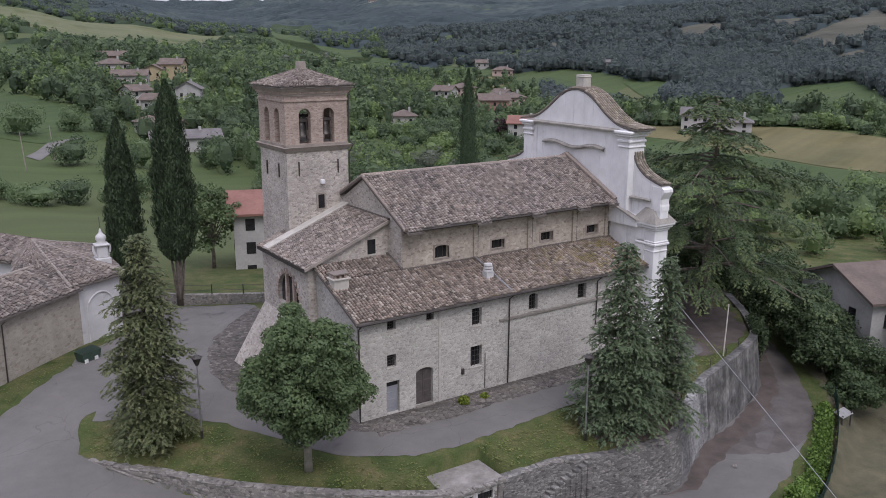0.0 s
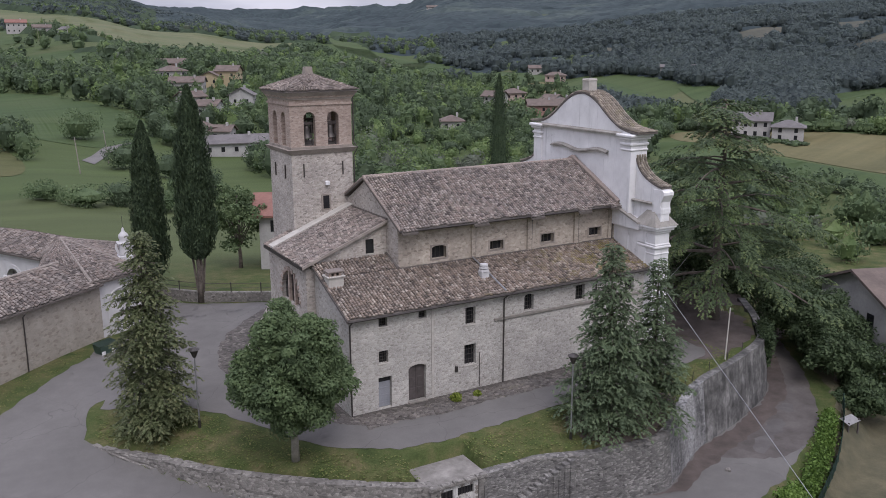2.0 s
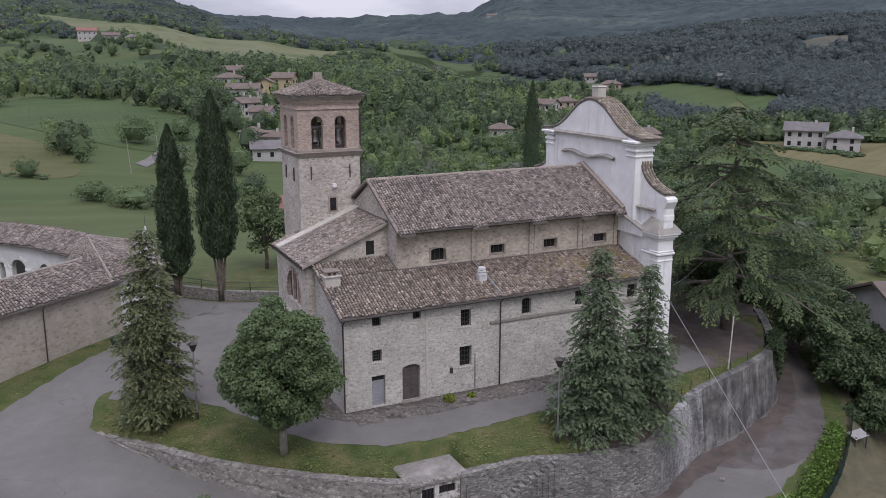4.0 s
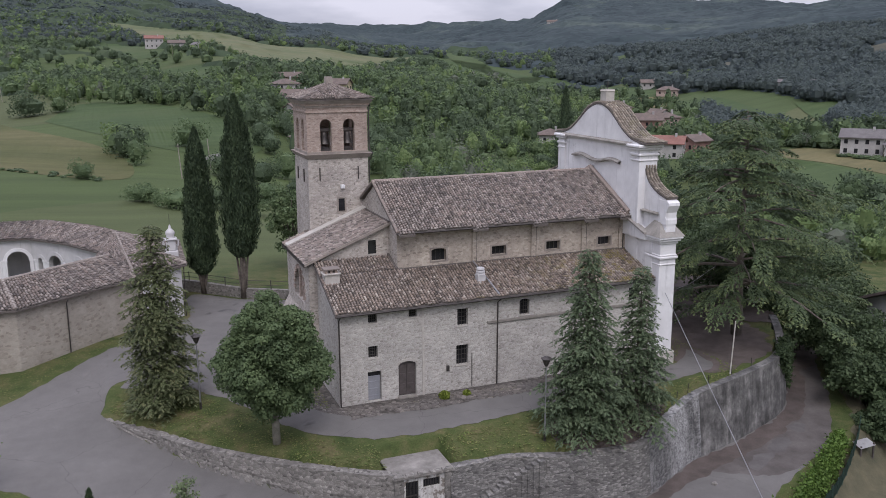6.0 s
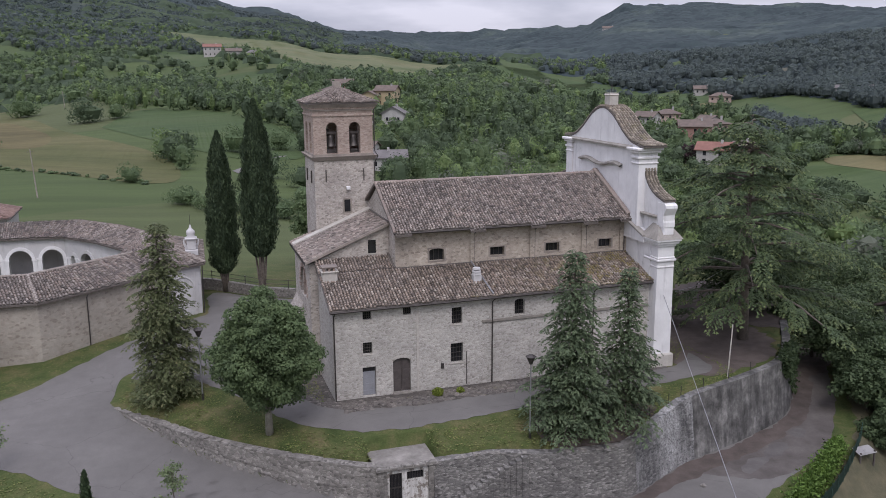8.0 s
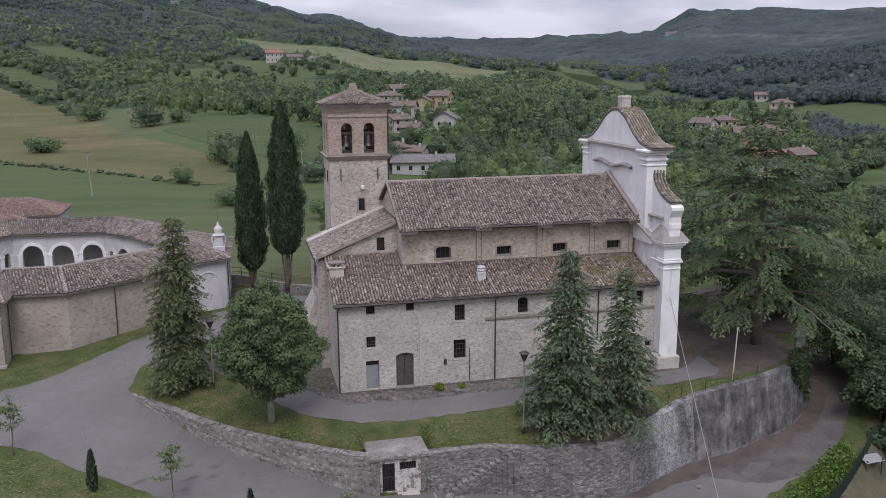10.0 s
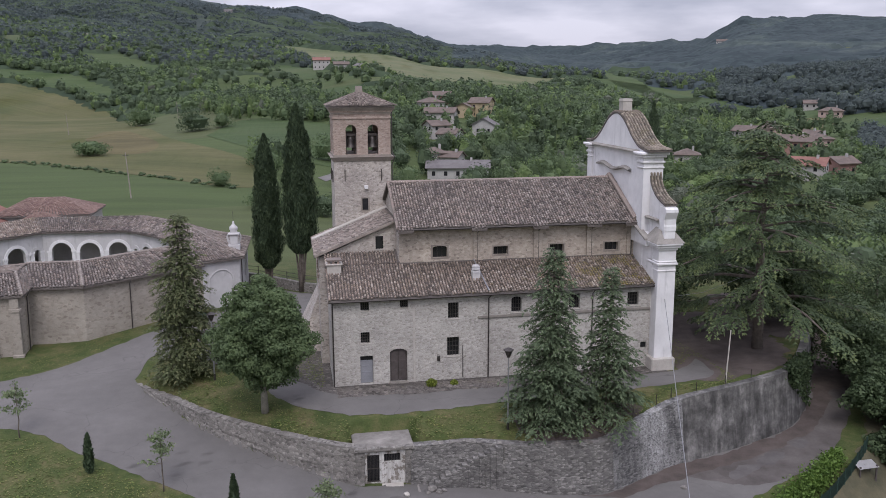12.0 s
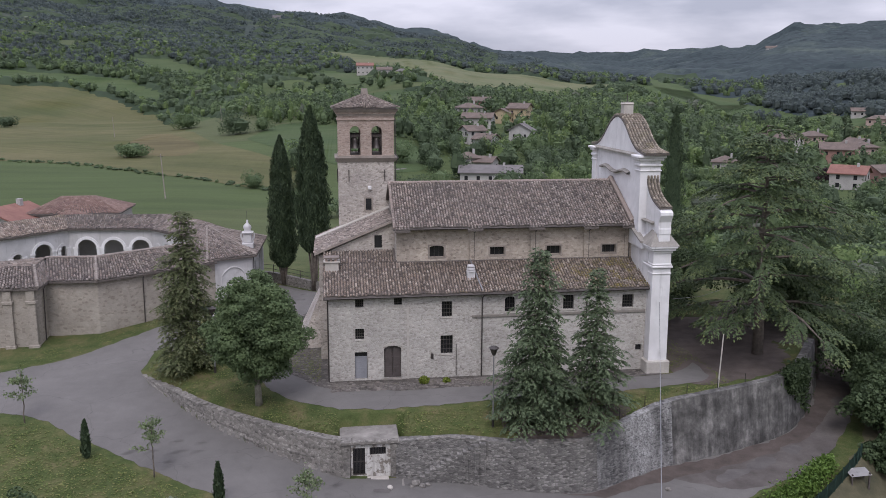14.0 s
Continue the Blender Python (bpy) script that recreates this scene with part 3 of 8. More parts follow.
def ground_mat():
    """Grass nearby; farther off meadows, mown and ripe fields, and wooded slopes."""
    m, n, l, b = nodes_of("fields_and_grass")
    p = place(n)
    fine, mid = tex_noise(n, l, p, 9.0, 6.0, 0.7), tex_noise(n, l, p, 0.5, 5.0, 0.65)
    col = ramp(n, l, mid, ((0.3, (0.037, 0.054, 0.018)), (0.45, (0.059, 0.076, 0.026)), (0.56, (0.083, 0.089, 0.036)), (0.68, (0.125, 0.108, 0.055))))
    col = mix(n, l, "OVERLAY", 0.75, col, mix(n, l, "MIX", fine, (0.08, 0.08, 0.08), (0.92, 0.92, 0.92)))
    cell = n.new("ShaderNodeTexVoronoi")
    cell.inputs["Scale"].default_value = 1.0
    wob = n.new("ShaderNodeTexNoise")
    wob.inputs["Scale"].default_value = 0.01
    l.new(p, wob.inputs["Vector"])
    l.new(stretched(n, l, mix(n, l, "LINEAR_LIGHT", 0.3, stretched(n, l, p, 0.0042, 0.0058, 0.0), wob.outputs["Color"]), 1, 1, 0), cell.inputs["Vector"])
    sep = n.new("ShaderNodeSeparateColor")
    l.new(cell.outputs["Color"], sep.inputs["Color"])
    rows = tex_noise(n, l, stretched(n, l, p, 0.02, 0.16, 0.02), 1.0, 4.0)
    field = ramp(n, l, sep.outputs[0], ((0.0, (0.054, 0.077, 0.031)), (0.4, (0.063, 0.086, 0.033)), (0.6, (0.083, 0.095, 0.042)), (0.8, (0.065, 0.084, 0.036)), (1.0, (0.095, 0.097, 0.050))))
    field = mix(n, l, "MULTIPLY", 0.7, field, ramp(n, l, rows, ((0.3, (0.78, 0.78, 0.78)), (0.7, (1.15, 1.15, 1.1)))))
    xyz = n.new("ShaderNodeSeparateXYZ")
    l.new(p, xyz.inputs[0])
    far = n.new("ShaderNodeMapRange")
    far.inputs["From Min"].default_value, far.inputs["From Max"].default_value = 36.0, 60.0
    l.new(xyz.outputs[1], far.inputs["Value"])
    col = mix(n, l, "MIX", far.outputs["Result"], col, field)
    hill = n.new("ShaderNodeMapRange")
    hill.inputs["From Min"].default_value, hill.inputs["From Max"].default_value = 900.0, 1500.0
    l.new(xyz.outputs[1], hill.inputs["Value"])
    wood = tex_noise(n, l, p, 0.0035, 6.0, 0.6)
    # bluish-dark woods on the far hills, with the haze mixed into their colour
    hazed_wood = ramp(n, l, tex_noise(n, l, p, 0.05, 5.0, 0.7), ((0.3, (0.026, 0.036, 0.033)), (0.7, (0.046, 0.06, 0.05))))
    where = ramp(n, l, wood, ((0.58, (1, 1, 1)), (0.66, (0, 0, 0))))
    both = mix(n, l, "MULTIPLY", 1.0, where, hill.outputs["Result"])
    col = mix(n, l, "MIX", both, col, hazed_wood)
    l.new(col, b.inputs["Base Color"])
    b.inputs["Roughness"].default_value = 0.95
    b.inputs["Specular IOR Level"].default_value = 0.15
    bump(n, l, b, fine, 0.6, 0.06)
    return m


M_GROUND = ground_mat()
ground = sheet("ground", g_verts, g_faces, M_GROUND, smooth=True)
tagged(ground, "green meadows, mown fields and wooded slopes of a hilly valley", "ground", kind="structure")


def draped(name, outline, lift, material, label, category, step=0.8, kind="structure"):
    """A sheet laid on the ground inside a plan outline."""
    bm = bmesh.new()
    bm.faces.new([bm.verts.new((x, y, 0)) for x, y in outline])
    xs, ys = [p[0] for p in outline], [p[1] for p in outline]
    for lo, hi, nrm in ((min(xs), max(xs), (1, 0, 0)), (min(ys), max(ys), (0, 1, 0))):
        if step:
            cuts = np.arange(math.floor(lo / step) * step + step, hi, step)
        else:
            cuts = [c for c in (XS if nrm[0] else YS) if lo < c < hi]
        for v in cuts:
            bmesh.ops.bisect_plane(bm, geom=bm.verts[:] + bm.edges[:] + bm.faces[:], plane_co=(v * nrm[0], v * nrm[1], 0), plane_no=nrm)
    if not step and min(xs) > -47 and max(xs) < 60 and max(ys) < 60:
        # also along the slanting edges of the ground's triangles
        lo, hi = min(xs) - max(ys), max(xs) - min(ys)
        for c in np.arange(-12 + 0.6 * math.ceil((lo + 12) / 0.6), hi, 0.6):
            bmesh.ops.bisect_plane(bm, geom=bm.verts[:] + bm.edges[:] + bm.faces[:], plane_co=(c, 0, 0), plane_no=(1, -1, 0))
    elif not step:
        # in the wide cells farther off, each piece is split along its own cell's slanting edge
        for f in list(bm.faces):
            c = f.calc_center_median()
            i, j = int(np.searchsorted(X_LINES, c.x)) - 1, int(np.searchsorted(Y_LINES, c.y)) - 1
            dx, dy = XS[i + 1] - XS[i], YS[j + 1] - YS[j]
            bmesh.ops.bisect_plane(bm, geom=[f, *f.edges, *f.verts], plane_co=(XS[i], YS[j], 0), plane_no=(dy, -dx, 0))
    bmesh.ops.triangulate(bm, faces=bm.faces)
    for v in bm.verts:
        v.co.z = (ground_z if step else surface_z)(v.co.x, v.co.y) + lift
    for f in bm.faces:
        f.normal_update()
        if f.normal.z < 0:
            f.normal_flip()
    data = bpy.data.meshes.new(name)
    bm.to_mesh(data)
    bm.free()
    data.polygons.foreach_set("use_smooth", [True] * len(data.polygons))
    ob = mesh_ob(name, data, material)
    return tagged(ob, label, category, kind=kind)


def ragged(outline, amount=0.14):
    """The outline with an uneven, crumbled edge."""
    out = []
    for (x0, y0), (x1, y1) in zip(outline, outline[1:] + outline[:1]):
        n = max(1, int(math.hypot(x1 - x0, y1 - y0) / 0.35))
        for k in range(n):
            x, y = x0 + (x1 - x0) * k / n, y0 + (y1 - y0) * k / n
            v = Vector((noise.noise((x * 0.9, y * 0.9, 1.5)), noise.noise((x * 0.9, y * 0.9, 7.5)))) + 0.6 * Vector((noise.noise((x * 3, y * 3, 2.5)), noise.noise((x * 3, y * 3, 4.5))))
            out.append((x + v.x * amount * 1.6, y + v.y * amount * 1.6))
    return out


def line2(points, n=5):
    return [(p.x, p.y) for p in smooth_line([(x, y, 0) for x, y in points], n)]


FOOT_OUT = []
for i, (x, y, z) in enumerate(WALL_TOP):
    (x0, y0, _), (x1, y1, _) = WALL_TOP[max(i - 1, 0)], WALL_TOP[min(i + 1, len(WALL_TOP) - 1)]
    long = math.hypot(x1 - x0, y1 - y0)
    lean = 0.1 * (z - WALL_FOOT[i]) + 0.06
    FOOT_OUT.append((x + lean * (y1 - y0) / long, y - lean * (x1 - x0) / long))
FOOT_IN = [(a[0] + (b[0] - a[0]) * 0.3, a[1] + (b[1] - a[1]) * 0.3) for a, b in zip(FOOT_OUT, WALL_TOP)]
road = draped("road", ragged(line2([(-15.2, 7.0), (-14.4, 10.2), (-12.0, 12.0), (-11.0, 17.5)]) + line2([(-13.2, 20.2), (-17.0, 16.0), (-20.2, 12.3), (-23.0, 10.0), (-27.0, 8.3), (-36.0, 4.5), (-46.0, 3.0)])
                    + line2([(-46.0, -3.5), (-34.0, -2.5), (-24.2, 0.2), (-16.8, -4.4), (-12.0, -8.3), (-6.7, -12.2), (0.5, -15.0), (8.0, -16.4), (17.0, -16.2), (22.0, -14.7), (26.8, -12.9), (31.0, -11.0), (35.0, -8.6), (38.7, -5.0), (41.9, -1.2), (46.5, 5.0)])
                    + line2(FOOT_IN[::-1] + [(-15.2, 7.0)]), 0.12), 0.015, M_ASPHALT, "worn grey asphalt road along a stone retaining wall", "road", 0)

upper_road = draped("road_upper", ragged(line2([(-13.9, 9.6), (-10.2, 8.0), (-7.6, 5.2), (-5.2, 1.0), (-3.3, -2.3), (0.7, -5.3), (6.2, -5.5), (11.5, -5.3), (21.4, -4.5), (27.3, -3.6), (29.2, -2.0)])
                    + line2([(29.2, 1.0), (25.8, -1.5), (17.9, -1.7), (11.7, -1.9), (4.9, -2.2), (0.2, -1.4), (-2.8, 2.2), (-4.3, 6.5), (-4.9, 10.8), (-4.1, 15.5), (-1.9, 20.0), (1.5, 24.0), (3.7, 26.6)])
                    + line2([(3.3, 27.8), (-1.9, 30.6), (-5.6, 34.6), (-7.2, 33.0), (-7.4, 26.2), (-10.4, 23.4), (-13.0, 20.4), (-12.6, 14.0), (-13.9, 9.6)]), 0.13), 0.022, M_ASPHALT, "narrow grey asphalt lane round the church", "road", 0)
lane = draped("lane", ragged(line2([(22.3, -9.0), (24.1, -8.2), (27.2, -7.4), (30.5, -6.4), (33.2, -5.4), (35.3, -4.3), (37.6, -2.2), (40.0, 0.8), (42.6, 4.5)]) + line2([(46.4, 5.0), (41.9, -1.3), (38.7, -5.1), (35.0, -8.7), (31.0, -11.1), (27.5, -12.0)]), 0.15), 0.022, M_LANE, "brown-grey worn lane below the retaining wall", "lane", 0)
lane_dirt = draped("lane_dirt", ragged(line2([(15.0, -11.2), (17.2, -11.2), (19.7, -9.9), (22.5, -8.35), (24.3, -7.6), (27.4, -6.9), (30.7, -5.85), (33.4, -4.85), (35.4, -3.8), (37.6, -1.7), (40.0, 1.2), (42.4, 4.6)]) + line2([(43.6, 4.0), (41.0, 0.2), (38.4, -2.9), (36.0, -5.0), (33.6, -6.2), (30.9, -7.4), (27.7, -8.6), (24.6, -9.3), (22.0, -10.2), (18.0, -12.0)]), 0.22), 0.03, M_SOIL, "brown dirt and leaf litter along the lane", "dirt", 0)
M_PATCH = plain("asphalt_patch", (0.07, 0.063, 0.06), (0.115, 0.105, 0.1), 0.9, 14.0, 0.9, 0.3)
for px, py, pl, pw, pt in ((30.4, -8.6, 1.7, 0.6, 0.45), (27.6, -9.9, 1.5, 0.5, 0.42), (33.8, -6.9, 1.0, 0.5, 0.6), (3.4, -11.0, 0.7, 0.22, -0.1)):
    draped("road_patch", ragged([(px + pl * math.cos(a) * math.cos(pt) - pw * math.sin(a) * math.sin(pt), py + pl * math.cos(a) * math.sin(pt) + pw * math.sin(a) * math.cos(pt)) for a in [k * math.tau / 14 for k in range(14)]], 0.25), 0.037, M_PATCH, "dark patch in the worn road surface", "patch", 0)
litter = draped("litter_and_shade", ragged(line2([(11.4, -9.7), (14.6, -10.2), (17.0, -10.0), (19.0, -8.9), (20.8, -7.6), (19.2, -6.5), (15.0, -6.4), (11.8, -7.2), (11.4, -9.7)])[:-1], 0.4), 0.014, M_SOIL, "brown needle litter under the spruces", "litter", 0)
# Dark soil-coloured sheet put down for the shade under these trees.
tree_shade_sheet = draped("litter_and_shade", ragged(line2([(38.5, 6.0), (41.0, 2.0), (45.0, 3.0), (50.0, 8.0), (50.0, 20.0), (40.0, 20.0), (38.0, 12.0), (38.5, 6.0)])[:-1], 0.4), 0.048, M_SOIL, "dark ground sheet standing for shade under dense trees", "litter", 0)
apron = draped("pavement", ragged([(0.2, 0.25), (25.5, 0.25), (25.5, -1.6)] + line2([(25.5, -1.6), (17.9, -1.85), (11.7, -2.1), (4.9, -2.4), (0.2, -1.6), (-2.9, 2.2), (-4.5, 6.5), (-5.1, 10.8), (-4.4, 15.5), (-2.2, 20.3), (1.2, 24.2), (3.6, 26.4)])[1:] + [(3.4, 17.0), (0.8, 17.0), (0.8, 13.5), (-0.4, 13.3), (-0.4, 5.5), (0.2, 5.5), (0.2, 0.2)], 0.16), 0.03, M_GRAVEL, "dark cobbled gravel apron along the church walls", "pavement", 0)
M_ROUGH = plain("rough_olive_ground", (0.05, 0.05, 0.027), (0.115, 0.1, 0.058), 0.6, 6.0, 0.95, 0.6, 0.06)
rough = draped("rough_ground", ragged(line2([(24.5, -16.0), (28.8, -14.2), (32.4, -12.3), (36.0, -9.7), (39.4, -6.4), (42.6, -2.2)]) + line2([(50.0, -6.0), (47.0, -14.0), (40.0, -20.0), (30.0, -22.0), (24.5, -16.0)])[:-1], 0.3), 0.02, M_ROUGH, "rough brown and olive ground below the lane", "ground", 0)
rnd_c = random.Random(23)
c_v, c_f = [], []
for _ in range(1500):
    x = rnd_c.uniform(0.3, 16.0)
    y = -0.5 - rnd_c.uniform(0, 1) ** 0.8 * 1.75
    if 1.9 < x < 5.6 and y > -1.0 or noise.noise((x * 0.7, y * 0.7, 3.0)) < -0.25:
        continue
    r, h, turn = rnd_c.uniform(0.07, 0.2), rnd_c.uniform(0.03, 0.09), rnd_c.uniform(0, 3.1)
    z, k0 = surface_z(x, y) + 0.025, len(c_v)
    for lift, grow in ((0.0, 1.0), (h, 0.7)):
        for q in range(6):
            a = turn + q * math.tau / 6
            w = r * grow * rnd_c.uniform(0.8, 1.15)
            c_v.append((x + w * math.cos(a) * 1.25, y + w * math.sin(a), z + lift * rnd_c.uniform(0.8, 1.2)))
    c_f.append(tuple(k0 + 6 + q for q in range(6)))
    c_f += [(k0 + q, k0 + (q + 1) % 6, k0 + 6 + (q + 1) % 6, k0 + 6 + q) for q in range(6)]
M_COBBLE = tile_mat("apron_cobbles", ((0.06, 0.054, 0.049), (0.14, 0.128, 0.117), (0.1, 0.091, 0.083), (0.2, 0.184, 0.168)), moss_at=0.7)
tagged(sheet("cobbles", c_v, c_f, M_COBBLE), "rough dark cobbles bedded along the church wall", "cobbles", kind="stuff")
yard = draped("soil_yard", ragged(line2([(26.6, -3.2), (29.0, -4.4), (32.6, -3.4), (35.4, -1.6), (38.0, 3.0), (39.0, 8.0)]) + line2([(38.0, 14.0), (32.0, 15.0), (27.0, 12.0), (26.8, 4.0), (26.6, -3.2)]), 0.4), 0.012, M_SOIL, "bare reddish soil under the cedar", "soil", 0)


def retaining():
    """The battered retaining wall in four stretches of different masonry, with coping stones."""
    wall = thing("retaining_wall", "tall battered rubble-stone retaining wall above the lower road", "wall", kind="structure")
    foot = line2(FOOT_OUT)
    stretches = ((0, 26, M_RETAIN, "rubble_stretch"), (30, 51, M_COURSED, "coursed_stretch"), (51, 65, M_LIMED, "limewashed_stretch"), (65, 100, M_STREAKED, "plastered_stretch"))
    for i0, i1, material, name in stretches:
        verts, faces = [], []
        rows = 9
        i1 = min(i1, len(TOP_LINE) - 1)
        for i in range(i0, i1 + 1):
            t, (fx, fy), fz = TOP_LINE[i], foot[i], FOOT_LINE[i] - 0.35
            nrm = Vector((t.y - fy, fx - t.x, 0))
            d = TOP_LINE[min(i + 1, len(TOP_LINE) - 1)] - TOP_LINE[max(i - 1, 0)]
            inward = Vector((-d.y, d.x, 0)).normalized()
            back = t + inward * 0.65
            verts.append((back.x, back.y, fz))
            verts.append((back.x, back.y, t.z))
            for k in range(rows + 1):
                f = k / rows
                w = 0.07 * noise.noise((i * 1.7, k * 0.9, 4.0))
                out = Vector((t.x, t.y, t.z)).lerp(Vector((fx, fy, fz)), f) - inward * w
                verts.append(out)
        m = rows + 3
        for i in range(i1 - i0):
            for k in range(m - 1):
                faces.append((i * m + k, (i + 1) * m + k, (i + 1) * m + k + 1, i * m + k + 1))
        faces.append(tuple(range(m)))
        faces.append(tuple((i1 - i0) * m + k for k in range(m))[::-1])
        sheet(name, verts, faces, material, wall)
    rnd = random.Random(8)
    shared = []
    for k in range(6):
        bm = bmesh.new()
        box(bm, -0.5, 0.5, -0.22, 0.2, -0.08, 0.03, bevel=0.035)
        for v in bm.verts:
            v.co += Vector((rnd.uniform(-0.05, 0.05), rnd.uniform(-0.05, 0.05), rnd.uniform(-0.03, 0.03)))
        data = bpy.data.meshes.new("coping_stone")
        bm.to_mesh(data)
        bm.free()
        data.materials.append(M_RETAIN)
        shared.append(data)
    run = 0.0
    for a, b in zip(TOP_LINE[:48], TOP_LINE[1:49]):
        if 0.6 < (a.x + b.x) / 2 < 4.6:
            continue
        d = b - a
        n = max(1, round(d.length / rnd.uniform(0.35, 0.8)))
        for k in range(n):
            if rnd.random() < (0.3 if a.x < 1 else 0.55):
                continue
            p = a + d * ((k + 0.5) / n)
            inward = Vector((-d.y, d.x, 0)).normalized()
            ob = new("coping_stone", shared[rnd.randrange(6)])
            ob.parent = wall
            ob.matrix_basis = Matrix.Translation(p + inward * 0.2 + Vector((0, 0, rnd.uniform(-0.04, 0.05)))) @ Matrix.Rotation(math.atan2(d.y, d.x), 4, "Z") @ Matrix.Diagonal((d.length / n * 0.97, 1.0, 1.0, 1))
    return wall


def limed():
    """Dark coursed stone under patchy remains of limewash."""
    m, n, l, b = nodes_of("limed_stone")
    p = place(n)
    v = stretched(n, l, p, 4.2, 4.2, 10.0)
    cell = n.new("ShaderNodeTexVoronoi")
    cell.inputs["Scale"].default_value = 1.0
    l.new(v, cell.inputs["Vector"])
    gap = n.new("ShaderNodeTexVoronoi")
    gap.feature = "DISTANCE_TO_EDGE"
    gap.inputs["Scale"].default_value = 1.0
    l.new(v, gap.inputs["Vector"])
    sep = n.new("ShaderNodeSeparateColor")
    l.new(cell.outputs["Color"], sep.inputs["Color"])
    dark = ramp(n, l, sep.outputs[0], ((0.0, (0.045, 0.045, 0.045)), (0.5, (0.1, 0.097, 0.094)), (1.0, (0.17, 0.166, 0.16))))
    smear = tex_noise(n, l, stretched(n, l, p, 1.0, 1.0, 0.3), 0.55, 4.0, 0.6)
    grain = tex_noise(n, l, p, 5.0, 5.0, 0.7)
    amount = ramp(n, l, smear, ((0.42, (0.06, 0.06, 0.06)), (0.58, (0.95, 0.95, 0.95))))
    edge = ramp(n, l, gap.outputs["Distance"], ((0.08, (1, 1, 1)), (0.34, (0.18, 0.18, 0.18))))
    coat = mix(n, l, "MULTIPLY", 1.0, mix(n, l, "MULTIPLY", 1.0, amount, edge), ramp(n, l, grain, ((0.35, (0.15, 0.15, 0.15)), (0.6, (1, 1, 1)))))
    col = mix(n, l, "MIX", coat, dark, (0.42, 0.415, 0.405))
    l.new(col, b.inputs["Base Color"])
    b.inputs["Roughness"].default_value = 0.92
    bump(n, l, b, gap.outputs["Distance"], 0.7, 0.08)
    return m


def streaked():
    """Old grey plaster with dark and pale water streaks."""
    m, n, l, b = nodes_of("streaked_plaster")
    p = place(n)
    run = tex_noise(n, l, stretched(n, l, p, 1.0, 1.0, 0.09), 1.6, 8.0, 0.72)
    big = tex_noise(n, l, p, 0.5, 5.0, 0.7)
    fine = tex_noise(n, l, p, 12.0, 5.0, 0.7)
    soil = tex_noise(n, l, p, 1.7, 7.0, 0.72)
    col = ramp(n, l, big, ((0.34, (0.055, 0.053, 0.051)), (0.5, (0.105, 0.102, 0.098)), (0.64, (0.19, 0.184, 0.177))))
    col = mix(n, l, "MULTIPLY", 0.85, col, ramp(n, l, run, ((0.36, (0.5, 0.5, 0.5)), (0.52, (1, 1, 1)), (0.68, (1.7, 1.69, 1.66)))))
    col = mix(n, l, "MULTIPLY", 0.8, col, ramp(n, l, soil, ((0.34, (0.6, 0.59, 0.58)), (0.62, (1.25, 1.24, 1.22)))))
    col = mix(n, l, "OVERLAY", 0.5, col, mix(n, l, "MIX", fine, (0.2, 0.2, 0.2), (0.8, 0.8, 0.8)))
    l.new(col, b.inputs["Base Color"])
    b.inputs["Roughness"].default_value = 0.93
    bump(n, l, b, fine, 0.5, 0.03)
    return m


M_COURSED = stone("coursed_stone", ((0.06, 0.058, 0.056), (0.17, 0.164, 0.158), (0.1, 0.097, 0.093), (0.26, 0.251, 0.24), (0.13, 0.126, 0.121)), (0.1, 0.097, 0.092), 0.24, 0.1, edge=0.1, depth=0.07, wash=0.36)
M_LIMED = limed()
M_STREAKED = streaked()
retaining()
# ---- the church ----
church = thing("church", "old stone church with clay-tile roofs beside a bell tower", "church")
# openings of the long south wall: along, along, low, high, arch
SOUTH = [(2.1, 2.72, 5.45, 6.2), (5.0, 5.6, 5.55, 6.2), (2.07, 2.73, 2.96, 3.82), (8.6, 9.4, 4.5, 5.74), (8.52, 9.45, 1.6, 3.07), (13.45, 14.25, 4.75, 5.95, 0.2), (18.0, 18.85, 4.8, 5.95), (22.7, 23.6, 4.8, 5.85),
         (2.0, 2.95, -0.15, 2.0), (4.2, 5.5, -0.15, 2.45, 0.25), (23.9, 24.4, 1.3, 1.8)]
part("south_wall", pierced((0, 0), (24.6, 0), -0.9, 6.3, 0.6, SOUTH), M_STONE, church)
bm = bmesh.new()
extruded(bm, [(0.6, -0.9), (5.6, -0.9), (5.6, 8.5), (0.6, 6.6)], "x", 0.0, 0.6)
part("west_wall", bm, M_STONE, church)
part("choir_wall", pierced((-0.6, 12.9), (-0.6, 6.05), -0.9, 8.45, 0.6, [(2.2, 5.8, 5.2, 7.6, 1.8)]), M_TOWER, church)
for y in (5.6, 12.9):
    bm = bmesh.new()
    extruded(bm, [(-0.6, -0.9), (5.5, -0.9), (5.5, 11.0), (-0.6, 8.4)], "y", y, y + 0.45)
    part("choir_side_wall", bm, M_TOWER, church)
NAVE = [(2.6, 3.75, 8.4, 9.33, 0.15), (7.45, 8.6, 8.45, 9.12), (12.05, 13.2, 8.45, 9.12), (16.65, 17.8, 8.45, 9.12)]
part("nave_wall", pierced((5.5, 3.75), (24.6, 3.75), 6.0, 10.85, 0.6, NAVE), M_NAVE, church)
bm = bmesh.new()
extruded(bm, [(3.8, 6.0), (13.85, 6.0), (13.85, 10.85), (8.82, 13.6), (3.8, 10.85)], "x", 5.45, 6.0)
part("nave_gable", bm, M_TOWER, church)
bm = bmesh.new()
prism(bm, [(6.0, 13.4), (24.6, 13.4), (24.6, 13.9), (6.0, 13.9)], -1.0, 10.85)
part("north_wall", bm, M_NAVE, church)


